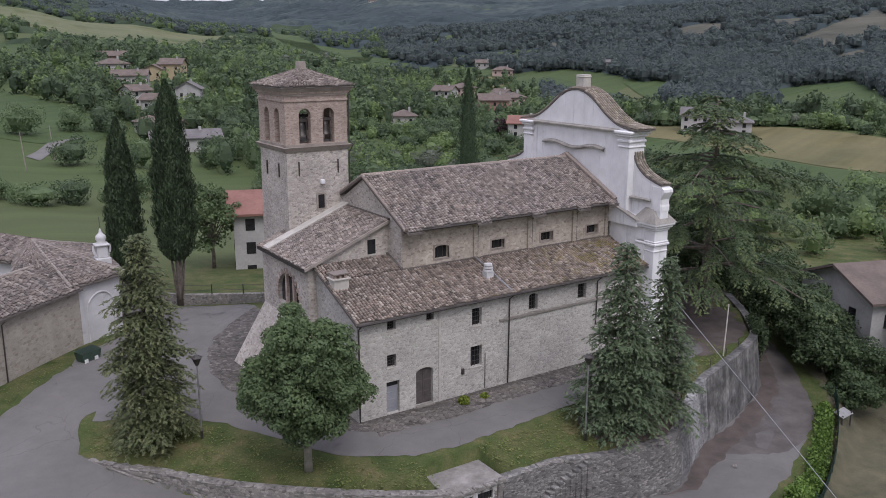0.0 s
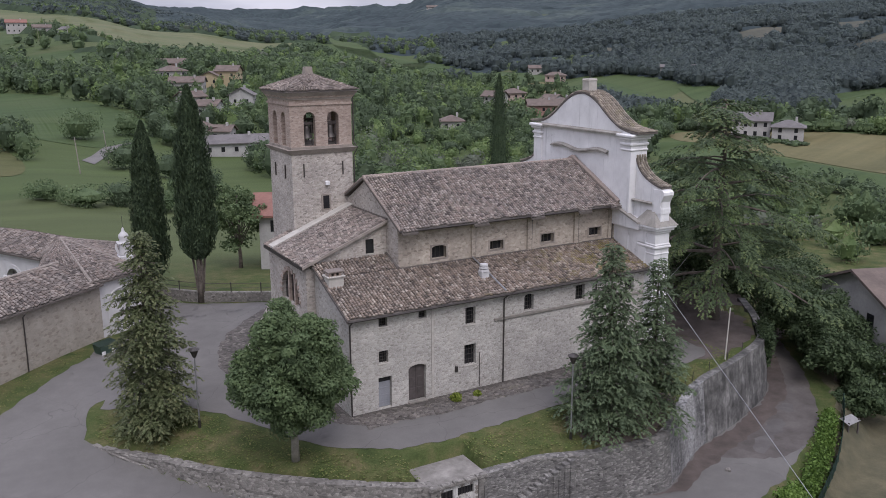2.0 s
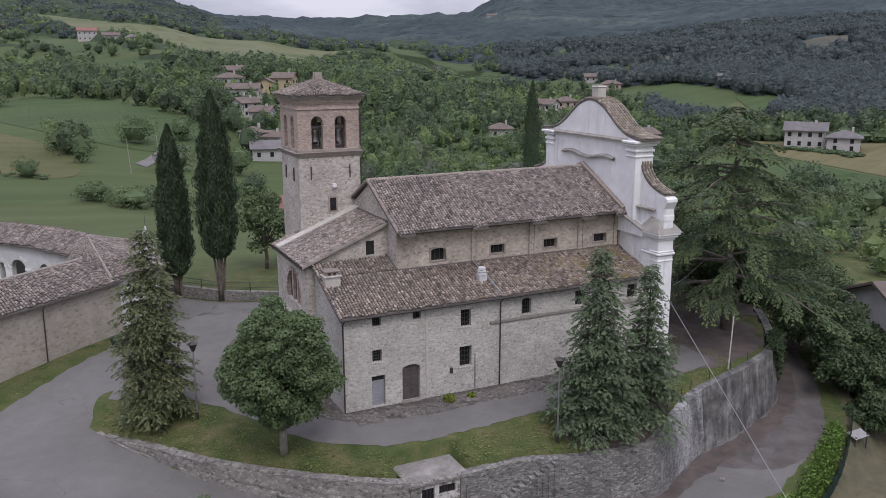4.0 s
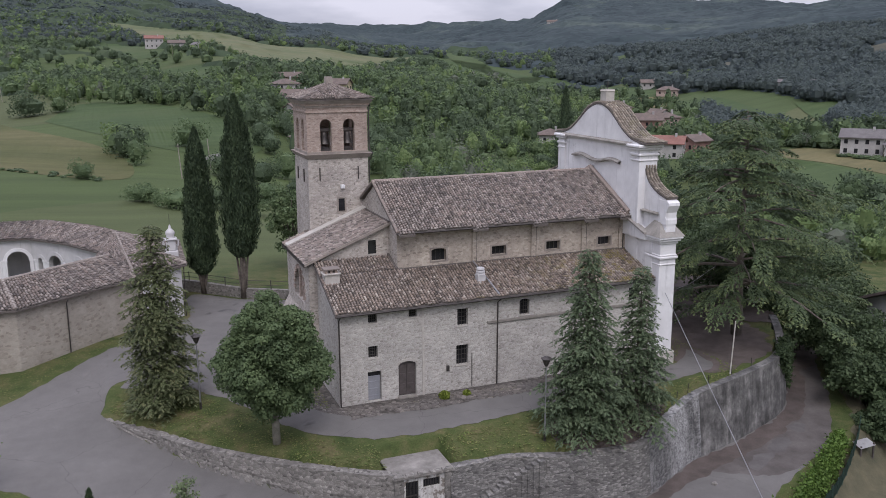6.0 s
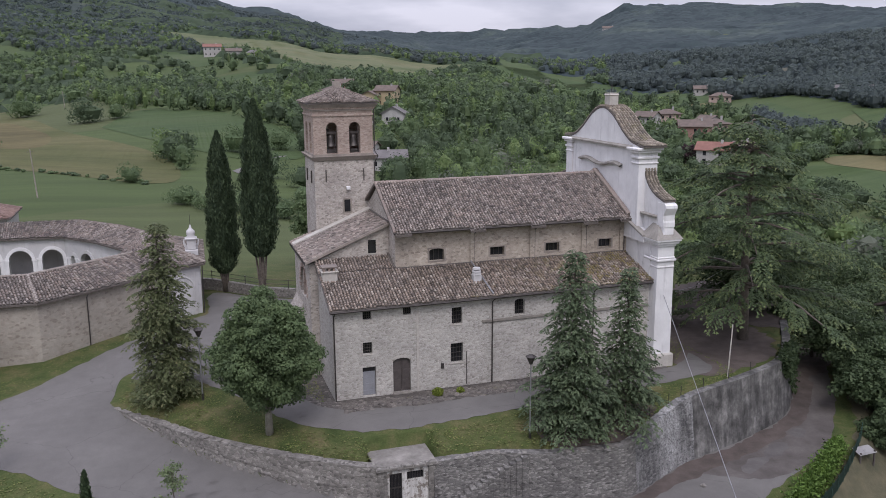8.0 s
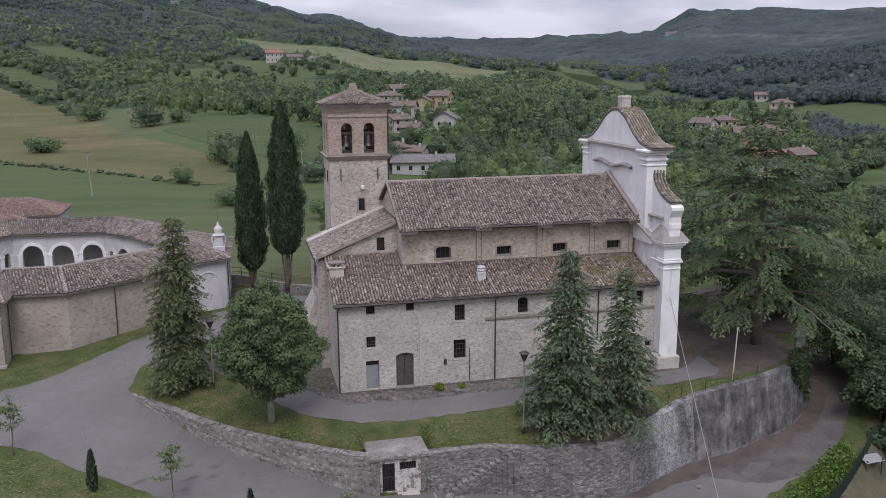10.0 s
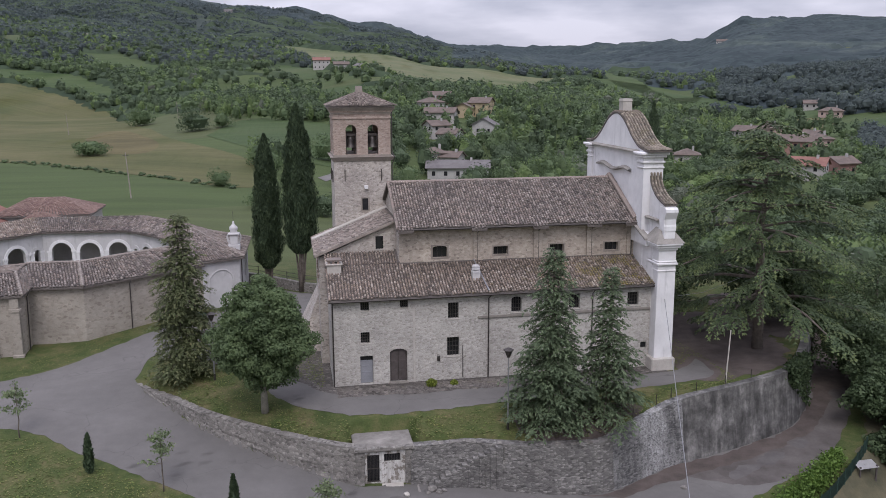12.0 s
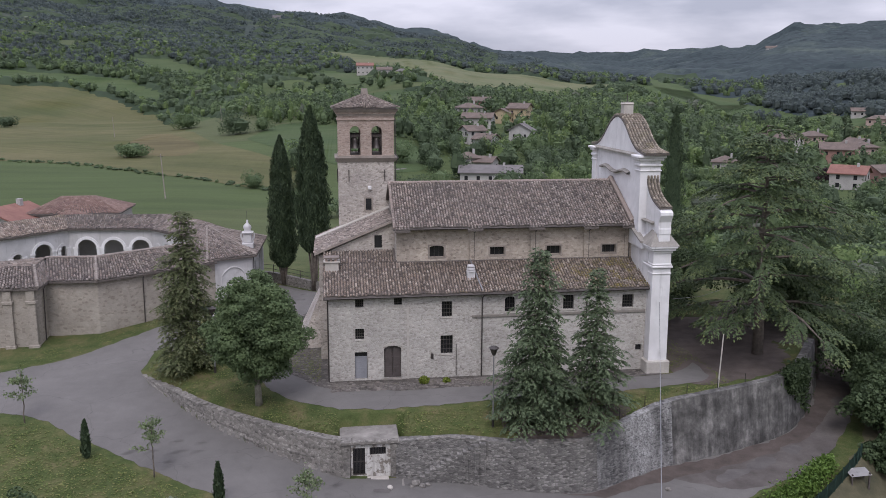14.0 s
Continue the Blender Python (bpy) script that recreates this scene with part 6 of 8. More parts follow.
def loose_leaves(rng, centre, size):
    """Leaves at centres, turned any way."""
    n = len(centre)
    a = unit(rng.normal(size=(n, 3)))
    b = unit(np.cross(a, rng.normal(size=(n, 3))))
    s = size * rng.uniform(0.6, 1.3, n)
    return cards(rng, centre, a, b, s * 1.2, s)


def trunk_of(name, base, top, r0, r1, parent, bend=0.15, seed=0, material=None):
    rnd = random.Random(seed)
    bm = bmesh.new()
    base, top = Vector(base), Vector(top)
    pts = [base.lerp(top, k / 6) + Vector((rnd.uniform(-bend, bend), rnd.uniform(-bend, bend), 0)) * (k > 0) for k in range(7)]
    pts[0].z -= 0.3
    tube(bm, pts, r0, 8, r1 / r0)
    return part(name, bm, material or M_BARK, parent, smooth=True)


def broadleaf(x, y, height, radius, label, bare=0.22, leaves=9000, size=0.2, material=None, seed=1, clumps=38, name="tree", category="tree", girth=0.024):
    """A trunk that forks into limbs, each limb ending in domed clumps of leaves round an uneven crown."""
    rng = np.random.default_rng(seed)
    z = ground_z(x, y)
    tree = thing(name, label, category, at=(x, y, z))
    bark = M_PALEBARK if name == "maple_tree" else M_BARK
    crown_z, rz = z + height * (bare + (1 - bare) * 0.47), height * (1 - bare) / 2
    fork = Vector((x, y, z + height * (bare + 0.06)))
    trunk_of("trunk", (x, y, z), (x, y, z + height * 0.8), girth * height, 0.04, tree, 0.1, seed, bark)
    # clump centres: a shell of large clumps and a looser filling inside, lumpy in outline
    d = unit(rng.normal(size=(clumps, 3)))
    d[:, 2] = np.abs(d[:, 2]) * np.where(rng.uniform(size=clumps) < 0.4, -0.9, 1.0)
    d = unit(d)
    lump = np.array([1 + 0.34 * noise.noise(Vector(v) * 1.7 + Vector((seed * 3.1, 0, 0))) for v in d])
    r = np.where(np.arange(clumps) % 4 == 0, rng.uniform(0.3, 0.6, clumps), rng.uniform(0.7, 0.9, clumps)) * lump
    flare = 1.04 - 0.12 * np.maximum(d[:, 2], 0) - 0.1 * np.maximum(-d[:, 2], 0)
    cc = np.stack([x + d[:, 0] * r * radius * flare, y + d[:, 1] * r * radius * flare, crown_z + d[:, 2] * r * np.where(d[:, 2] > 0, rz * 1.1, rz * 0.92)], 1)
    cr = radius * rng.uniform(0.17, 0.34, clumps) * (38 / clumps) ** 0.2
    bm = bmesh.new()
    for k in range(0, clumps, 3):
        e = Vector(cc[k])
        m = fork.lerp(e, 0.5) + Vector((0, 0, 0.12 * height * rng.uniform(0.2, 0.6)))
        tube(bm, [fork + Vector((0, 0, height * rng.uniform(-0.04, 0.16))), m, e], 0.009 * height, 5, 0.25)
    part("limbs", bm, bark, tree)["kind"] = "stuff"
    # leaves lie as shingles over the upper side of each clump, fewer hang below
    which = rng.choice(clumps, leaves, p=cr ** 2 / (cr ** 2).sum())
    dd = unit(rng.normal(size=(leaves, 3)) + np.array([0, 0, 0.55]))
    pos = cc[which] + dd * (cr[which] * rng.uniform(0.35, 1.15, leaves) ** 0.5)[:, None] * np.array([1.12, 1.12, 0.75])
    inner = leaves // 6
    pos[:inner] = np.array([x, y, crown_z]) + unit(rng.normal(size=(inner, 3))) * rng.uniform(0.2, 1, (inner, 1)) ** 0.4 * np.array([radius, radius, rz]) * 0.84
    face = unit(dd + np.array([0, 0, 0.3]) + rng.normal(scale=0.55, size=(leaves, 3)))
    a = unit(np.cross(face, rng.normal(size=(leaves, 3))))
    b = np.cross(face, a)
    sz = size * rng.uniform(0.6, 1.3, leaves)
    quad_mesh("crown", cards(rng, pos, a, b, sz * 1.2, sz), material or M_MAPLE, tree)
    return tree


def frond(rng, origin, out, length, rise, droop, pitch, ratio, hang, size, per, loose=0.07, spread=0.8, fan=0.75):
    """Needle tufts of one limb that grows out from the trunk as a flat, feathered pad: twigs leave it on both sides, short finger
    twigs leave those, and the ends hang. Gives centres, directions, cross directions, lengths and how far out each tuft sits."""
    up = np.array([0, 0, 1.0])
    side = np.array([-out[1], out[0], 0.0])
    nb = max(4, int(length / pitch))
    t = np.clip(np.linspace(0.1, 1.0, nb) + rng.uniform(-0.35, 0.35, nb) / nb, 0.05, 1.0)
    sgn = np.where(np.arange(nb) % 2, 1.0, -1.0)
    ang = spread * rng.uniform(0.75, 1.2, nb)
    ang[-1] = 0.0
    twig = length * ratio * np.minimum(t / 0.35, 1.0) ** 0.6 * (1.06 - t) ** 0.6 * rng.uniform(0.6, 1.3, nb) + size * 1.5
    way = unit(out * np.cos(ang)[:, None] + side * (sgn * np.sin(ang))[:, None] + up * rng.uniform(-0.12, 0.06, (nb, 1)))
    base = origin + out * (t * length)[:, None]
    base[:, 2] += rise * length * t - droop * length * t ** 2.3
    cen, alo, crs, lens, far = [], [], [], [], []
    for k in range(nb):
        m = max(2, int(twig[k] / (size * 0.62)))
        u = (np.arange(m) + rng.uniform(0.1, 0.9, m)) / m
        node = base[k] + way[k] * (twig[k] * u)[:, None]
        node[:, 2] -= hang * twig[k] * u ** 2
        cross = unit(np.cross(way[k], up))
        q = np.repeat(np.arange(m), per)
        turn = rng.normal(scale=fan, size=len(q))
        al = unit(way[k] * np.cos(turn)[:, None] + cross * np.sin(turn)[:, None] - up * (0.12 + hang * u[q] * rng.uniform(0.3, 1.5, len(q)))[:, None])
        ln = size * rng.uniform(0.65, 1.35, len(q))
        cen.append(node[q] + al * (ln * 0.42)[:, None] + rng.normal(scale=size * loose, size=(len(q), 3)))
        alo.append(al)
        crs.append(unit(np.cross(al, up) + rng.normal(scale=0.3, size=(len(q), 3))))
        lens.append(ln)
        far.append(0.5 * t[k] + 0.5 * u[q])
    return tuple(map(np.concatenate, (cen, alo, crs, lens, far)))


def needle_meshes(rng, tree, got, thick, old, young, share):
    c, a, b, l, u = map(np.concatenate, zip(*got))
    tip = u > rng.uniform(share, 1.08, len(u))
    for name, pick, material in (("needles", ~tip, old), ("young_needles", tip, young)):
        quad_mesh(name, cards(rng, c[pick], a[pick], b[pick], l[pick], l[pick] * thick), material, tree)


def conifer(x, y, height, radius, label, seed=1, material=None, young=None, low=0.05, name="spruce_tree", power=0.8, step=0.4, size=0.23):
    """A spruce: whorls of limbs that dip and turn up, with hanging twigs, gaps between the whorls and ragged ends."""
    rng = np.random.default_rng(seed)
    z = ground_z(x, y)
    tree = thing(name, label, "tree", at=(x, y, z))
    trunk_of("trunk", (x, y, z), (x, y, z + height * 0.97), 0.02 * height, 0.02, tree, 0.04, seed)
    got = []
    h = low * height
    sticks = bmesh.new()
    turn = 0.0
    while h < height * 0.985:
        f = h / height
        lim = radius * (1 - f) ** power * (0.72 + 0.28 * min(1, f / 0.12)) * rng.uniform(0.88, 1.08)
        for k in range(7 if f < 0.75 else 5):
            turn += 2.4 + rng.uniform(-0.5, 0.5)
            l = lim * rng.uniform(0.55, 1.2) + 0.12
            out = np.array([math.cos(turn), math.sin(turn), 0])
            rise = rng.uniform(-0.12, 0.06) + 0.55 * max(0, f - 0.55)
            droop = rng.uniform(0.12, 0.3)
            o = np.array([x, y, z + h + rng.uniform(-0.2, 0.2)])
            got.append(frond(rng, o, out, l, rise, droop, 0.2, 0.36, 0.5, size, 5, loose=0.12, spread=0.9))
            if l > 0.7:
                tube(sticks, [Vector(o) + Vector(out) * l * q + Vector((0, 0, rise * l * q - droop * l * q ** 2.3)) for q in (0, 0.45, 0.9)], 0.03, 4, 0.3)
        h += step * rng.uniform(0.75, 1.25) * (1 - 0.35 * f)
    part("branchwork", sticks, M_BARK, tree)["kind"] = "stuff"
    needle_meshes(rng, tree, got, 0.46, material or M_CONIFER, young or M_SPRUCE_TIPS, 0.55)
    return tree


def cypress(x, y, height, radius, bare, label, seed=1, leaves=9000, name="cypress_tree"):
    rng = np.random.default_rng(seed)
    z = ground_z(x, y)
    tree = thing(name, label, "tree", at=(x, y, z))
    trunk_of("trunk", (x, y, z), (x, y, z + height * 0.8), 0.018 * height, 0.003 * height, tree, 0.1, seed)
    if bare > 2:
        for k in range(4):
            a = k * 1.7 + seed
            bm = bmesh.new()
            tube(bm, [(x + 0.2 * math.cos(a), y + 0.2 * math.sin(a), z + 0.8), (x + 0.55 * math.cos(a), y + 0.55 * math.sin(a), z + bare), (x + 0.9 * math.cos(a), y + 0.9 * math.sin(a), z + bare + 3)], 0.14, 6, 0.5)
            part("stem", bm, M_BARK, tree)
    f = rng.uniform(0, 1, leaves) ** 1.1
    prof = np.interp(f, [0, 0.06, 0.2, 0.45, 0.7, 0.88, 1.0], [0.35, 0.75, 1.0, 0.95, 0.72, 0.42, 0.05])
    a = rng.uniform(0, math.tau, leaves)
    lump = np.array([noise.noise((math.cos(u) * 2.2, math.sin(u) * 2.2, v * height * 0.55 + seed * 7)) for u, v in zip(a, f)])
    plume = np.array([noise.noise((u * 5.0, v * height * 0.9, seed * 3.0)) for u, v in zip(a, f)])
    r = radius * prof * (1 + 0.4 * lump + 0.22 * plume) * rng.uniform(0.66, 1.1, leaves)
    p = np.stack([x + r * np.cos(a), y + r * np.sin(a), z + bare + f * (height - bare)], 1)
    out = np.stack([np.cos(a), np.sin(a), 0 * a], 1)
    side = np.stack([-np.sin(a), np.cos(a), 0 * a], 1)
    al = unit(np.array([0, 0, 1.0]) + out * rng.uniform(0, 0.6, (leaves, 1)) + rng.normal(scale=0.25, size=(leaves, 3)))
    ac = unit(side + rng.normal(scale=0.4, size=(leaves, 3)))
    l = rng.uniform(0.18, 0.4, leaves)
    quad_mesh("foliage", cards(rng, p, al, ac, l, l * 0.5), M_CYPRESS, tree)
    bm = bmesh.new()
    zz = [(0.3, 0.0), (0.72, 0.12), (0.8, 0.35), (0.6, 0.65), (0.3, 0.88), (0.03, 0.97)]
    rings_c = [[bm.verts.new((x + radius * 0.85 * k * math.cos(q * math.tau / 9), y + radius * 0.85 * k * math.sin(q * math.tau / 9), z + bare + 0.2 + v * (height - bare))) for q in range(9)] for k, v in zz]
    for u, v in zip(rings_c, rings_c[1:]):
        for q in range(9):
            bm.faces.new((u[q], u[(q + 1) % 9], v[(q + 1) % 9], v[q]))
    part("inner_foliage", bm, M_CYPRESS, tree)
    return tree


def cedar(x, y, height, radius, label, seed=1, low=0.13):
    """A spreading cedar: long limbs at uneven heights, each carrying broad flat fans of needles whose fringes hang."""
    rng = np.random.default_rng(seed)
    z = ground_z(x, y)
    tree = thing("cedar_tree", label, "tree", at=(x, y, z))
    trunk_of("trunk", (x, y, z), (x - 0.5, y, z + height * 0.95), 0.5, 0.03, tree, 0.2, seed)
    up = np.array([0, 0, 1.0])
    got = []
    h = low * height
    turn = 0.3
    while h < height * 0.985:
        f = h / height
        lim = radius * np.interp(f, [0, 0.12, 0.3, 0.5, 0.64, 0.74, 0.87, 0.95, 1.0], [0.86, 1.0, 0.97, 0.84, 0.72, 0.44, 0.3, 0.24, 0.12])
        limbs = 5 if f < 0.7 else 6
        turn += 0.45
        for k in range(limbs):
            a = turn + k * math.tau / limbs + rng.uniform(-0.4, 0.4)
            if rng.uniform() < 0.16:
                continue
            l = lim * rng.uniform(0.5, 1.18) + 0.25
            out = np.array([math.cos(a), math.sin(a), 0])
            side = np.array([-out[1], out[0], 0])
            rise, droop = rng.uniform(0.04, 0.22), rng.uniform(0.2, 0.34) if f < 0.35 else rng.uniform(0.2, 0.38)
            o = np.array([x - 0.5 * f, y, z + h + rng.uniform(-0.5, 0.5)])

            def along(q):
                return o + out * (l * q) + up * (rise * l * q - droop * l * q ** 2.3)
            bm = bmesh.new()
            tube(bm, [Vector(along(q)) - Vector((0, 0, 0.05)) for q in (0, 0.3, 0.6, 0.88)], 0.045 + 0.012 * l, 5, 0.25)
            part("limb", bm, M_BARK, tree)
            # fans along the limb, alternately to either side, and one at its end
            if l < 3.0:
                got.append(frond(rng, o, out, l, rise, droop, 0.18, 0.5, 0.5, 0.28, 7, loose=0.06, spread=0.8))
                continue
            m = int(2 + l / 1.8)
            for g in range(m):
                q = 0.2 + 0.7 * (g + rng.uniform(0.1, 0.8)) / m
                way = 0.0 if g == m - 1 else (1 if g % 2 else -1) * rng.uniform(0.4, 0.85)
                size = min(3.3, 0.42 * l + 0.5) * rng.uniform(0.7, 1.15) * (1.1 - 0.3 * q)
                d = out * math.cos(way) + side * math.sin(way)
                got.append(frond(rng, along(q), d, size, rng.uniform(-0.02, 0.14), rng.uniform(0.25, 0.5), 0.17, 0.36, 0.6, 0.24, 7, loose=0.07, spread=0.62, fan=0.5))
        h += rng.uniform(2.0, 2.7) * (1 - 0.7 * f)
    needle_meshes(rng, tree, got, 0.4, M_CEDAR, M_TIPS, 0.45)
    return tree


broadleaf(-4.9, -3.1, 9.3, 3.45, "round-crowned green maple on the grass island", 0.2, 80000, 0.15, seed=4, clumps=150, name="maple_tree", girth=0.029)
conifer(-11.1, 5.7, 12.9, 2.95, "dense olive-green spruce on the grass island", 11, M_SPRUCE_OLIVE, M_OLIVE_TIPS, power=0.62, low=0.04)
conifer(14.0, -8.5, 12.2, 3.2, "tall green spruce above the retaining wall", 12)
conifer(18.0, -8.3, 10.4, 2.6, "smaller spruce with thin lower branches", 13, power=0.85, step=0.46, low=0.1)
cypress(-1.7, 31.2, 20.2, 1.75, 4.4, "tall dark cypress with a bare forked trunk", 1, 30000)
cypress(-5.2, 35.0, 17.0, 1.55, 2.2, "dark cypress beside a taller one", 2, 26000)
cypress(52.0, 62.0, 25.0, 1.9, 1.0, "slender dark cypress behind the church front", 3, 9000)
cedar(35.5, 2.6, 19.4, 9.6, "huge spreading cedar beside the church front", 5)
M_YEW = leaf_mat("ivy_leaves", ((0.040, 0.062, 0.030), (0.068, 0.098, 0.048), (0.096, 0.130, 0.064)), through=0.28)
broadleaf(6.4, 46.0, 10.5, 3.1, "leafy tree behind the forecourt wall", 0.15, 5000, 0.28, seed=21)
for k, (x, y, h, r) in enumerate(((41.5, 13.0, 8, 4.4), (46.0, 6.0, 7, 4.4), (49.0, -1.0, 5.5, 4.0), (30.5, 19.0, 9, 4.5), (45.5, -6.5, 5, 3.4), (52.5, -8.0, 6.5, 3.8), (36.5, 24.0, 9, 5.0), (54.0, 8.0, 7, 5.0), (60.0, 20.0, 7, 5.0), (50.0, 24.0, 8, 5.0), (41.5, -5.4, 4.2, 2.6), (43.6, -2.4, 5.5, 3.0), (46.0, 1.2, 6.0, 3.4), (43.0, 9.5, 6.5, 3.6), (40.8, -8.6, 3.4, 2.4), (29.6, 12.5, 6.5, 3.0), (33.5, 16.5, 9.0, 3.8), (44.0, 15.0, 7.0, 4.2))):
    broadleaf(x, y, h, r, "dense dark green tree by the lower lane", 0.06, 9000, 0.21, M_YEW, 30 + k)
M_PLUM = leaf_mat("dark_red_leaves", ((0.035, 0.022, 0.026), (0.055, 0.032, 0.038), (0.075, 0.045, 0.05)), through=0.2)
broadleaf(145.5, 177.5, 6.5, 3.0, "dark red plum tree beside a village house", 0.12, 2600, 0.4, M_PLUM, 61, name="plum_tree")
# ivy hanging over the end of the wall
rng_i = np.random.default_rng(77)
n_i = 5200
t_i = rng_i.uniform(0, 1, n_i)
p_i = np.stack([34.6 + 3.4 * t_i + rng_i.normal(scale=0.25, size=n_i), -3.75 + 3.2 * t_i + rng_i.normal(scale=0.3, size=n_i), 0.3 - rng_i.uniform(0, 1, n_i) ** 1.2 * (1.2 + 3.4 * t_i)], 1)
ivy = quad_mesh("hanging_ivy", loose_leaves(rng_i, p_i, 0.22), M_YEW)
tagged(ivy, "dark green ivy hanging over the wall's end", "ivy", kind="stuff")


M_SAPLING = leaf_mat("sapling_leaves", ((0.13, 0.17, 0.09), (0.18, 0.225, 0.12), (0.22, 0.265, 0.15)), 0.8, 0.3)


def sapling(x, y, height, label, seed):
    rng = np.random.default_rng(seed)
    z = ground_z(x, y)
    tree = thing("sapling", label, "tree", group="young trees by the lower road", at=(x, y, z))
    trunk_of("trunk", (x, y, z), (x, y, z + height * 0.95), 0.05, 0.02, tree, 0.05, seed)
    bm = bmesh.new()
    tips = []
    for k in range(9):
        a, h = rng.uniform(0, math.tau), rng.uniform(0.45, 0.9) * height
        l = 0.9 * (1.15 - h / height) + 0.25
        p = Vector((x, y, z + h))
        e = p + Vector((math.cos(a) * l, math.sin(a) * l, 0.35 * l))
        tube(bm, [p, e], 0.02, 4, 0.4)
        tips += [p.lerp(e, q) for q in (0.5, 0.75, 1.0)]
    tips += [Vector((x, y, z + height * q)) for q in (0.8, 0.9, 1.0)]
    part("branchwork", bm, M_BARK, tree)["kind"] = "stuff"
    c = np.repeat(np.array([tuple(t) for t in tips]), 22, 0) + rng.normal(scale=0.16, size=(22 * len(tips), 3)) * np.array([1.2, 1.2, 0.6])
    quad_mesh("leaves", loose_leaves(rng, c, 0.13), M_SAPLING, tree)


sapling(-10.9, -9.8, 3.9, "thin young tree with sparse leaves by the road", 1)
sapling(-21.2, -1.9, 3.9, "thin young tree on the roadside grass", 2)
sapling(-1.2, -14.6, 3.2, "young leafy sapling at the road's edge", 3)
for k, (x, y) in enumerate(((-15.7, -7.0), (-6.5, -12.9))):
    cypress(x, y, 2.6, 0.27, 0.1, "small columnar cypress by the lower road", 40 + k, 1500, "young_cypress")
broadleaf(-8.6, -15.3, 1.6, 1.0, "pale grey-green shrub on the road bank", 0.0, 1200, 0.12, leaf_mat("olive_leaves", ((0.12, 0.15, 0.1), (0.2, 0.23, 0.17), (0.26, 0.29, 0.22))), 51, 12, "shrub", "shrub")
broadleaf(-17.5, -14.5, 2.0, 1.6, "dark shrub on the road bank", 0.0, 1600, 0.16, M_YEW, 52, 14, "shrub", "shrub")

# hedge and mesh fence by the lower lane
rng_h = np.random.default_rng(5)
hl = smooth_line([(21.5, -16.4, 0), (25.5, -14.9, 0), (29.0, -13.2, 0), (32.3, -11.5, 0), (34.6, -10.0, 0)], 10)
n_h = 9000
i_h = rng_h.uniform(0, len(hl) - 1.001, n_h)
c_h = np.array([tuple(hl[int(i)].lerp(hl[int(i) + 1], i - int(i))) for i in i_h])
c_h[:, :2] += rng_h.normal(scale=0.27, size=(n_h, 2))
c_h[:, 2] = np.array([ground_z(p[0], p[1]) for p in c_h]) + rng_h.uniform(0, 1.0, n_h)
M_HEDGE = leaf_mat("hedge_leaves", ((0.06, 0.11, 0.025), (0.11, 0.18, 0.04), (0.15, 0.23, 0.06)))
hedge = quad_mesh("hedge", loose_leaves(rng_h, c_h, 0.17), M_HEDGE)
tagged(hedge, "bright green low hedge along the lower lane", "hedge", kind="stuff")
M_GREENNET = plain("green_net", (0.015, 0.04, 0.03), (0.03, 0.065, 0.05), 3.0, 60.0, 0.7)
fence = thing("mesh_fence", "dark green mesh fence behind a hedge", "fence")
fl = smooth_line([(24.6, -15.9, 0), (28.6, -14.3, 0), (32.4, -12.5, 0), (36.0, -10.2, 0), (38.0, -8.6, 0)], 4)
for a, b in zip(fl, fl[1:]):
    za, zb = ground_z(a.x, a.y), ground_z(b.x, b.y)
    bm = bmesh.new()
    tube(bm, [(a.x, a.y, za - 0.2), (a.x, a.y, za + 1.2)], 0.035, 5)
    part("post", bm, M_GREENNET, fence)
    bm = bmesh.new()
    v = [bm.verts.new(c) for c in ((a.x, a.y, za + 0.05), (b.x, b.y, zb + 0.05), (b.x, b.y, zb + 1.1), (a.x, a.y, za + 1.1))]
    bm.faces.new(v)
    bmesh.ops.solidify(bm, geom=bm.faces[:], thickness=0.03)
    part("mesh_panel", bm, M_GREENNET, fence)


# ---- grass: tufts on the terrace and the banks ----
M_TUFT = leaf_mat("grass_blades", ((0.073, 0.101, 0.030), (0.095, 0.126, 0.038), (0.131, 0.143, 0.051), (0.171, 0.159, 0.073)), 0.9, 0.02, 0.35)
rng_g = np.random.default_rng(12)


def tufts(name, label, lo, hi, count, keep):
    xy = rng_g.uniform(lo, hi, (count, 2))
    pts = []
    for px, py in xy:
        if keep(px, py) and noise.noise((px * 0.5, py * 0.5, 9.0)) > rng_g.uniform(-0.9, 0.5):
            pts.append((px, py, ground_z(px, py)))
    c = np.array(pts)
    n = len(c)
    up = unit(rng_g.normal(size=(n, 3)) * np.array([1, 1, 0.0]) + np.array([0, 0, 0.15]))
    acr = unit(np.cross(up, np.array([0, 0, 1.0])) + rng_g.normal(scale=0.15, size=(n, 3)))
    s = rng_g.uniform(0.07, 0.16, n)
    c[:, 2] += s * 0.3
    tagged(quad_mesh(name, cards(rng_g, c, up, acr, s, s * 0.9), M_TUFT), label, "grass", kind="stuff")


ROADS = [[(v.co.x, v.co.y) for v in o.data.vertices] for o in (road, upper_road)]
LINES = [np.array(r) for r in ROADS]


def off_road(px, py):
    return all(((r[:, 0] - px) ** 2 + (r[:, 1] - py) ** 2).min() > 0.3 for r in LINES)


def on_terrace(px, py):
    s, top, foot = near_wall(px, py)
    return s > 0.4 and px > -14.5 and py < 8 and not (-0.6 < px < 26 and py > -2.2) and not (0.7 < px < 4.7 and py < -5.8) and off_road(px, py)


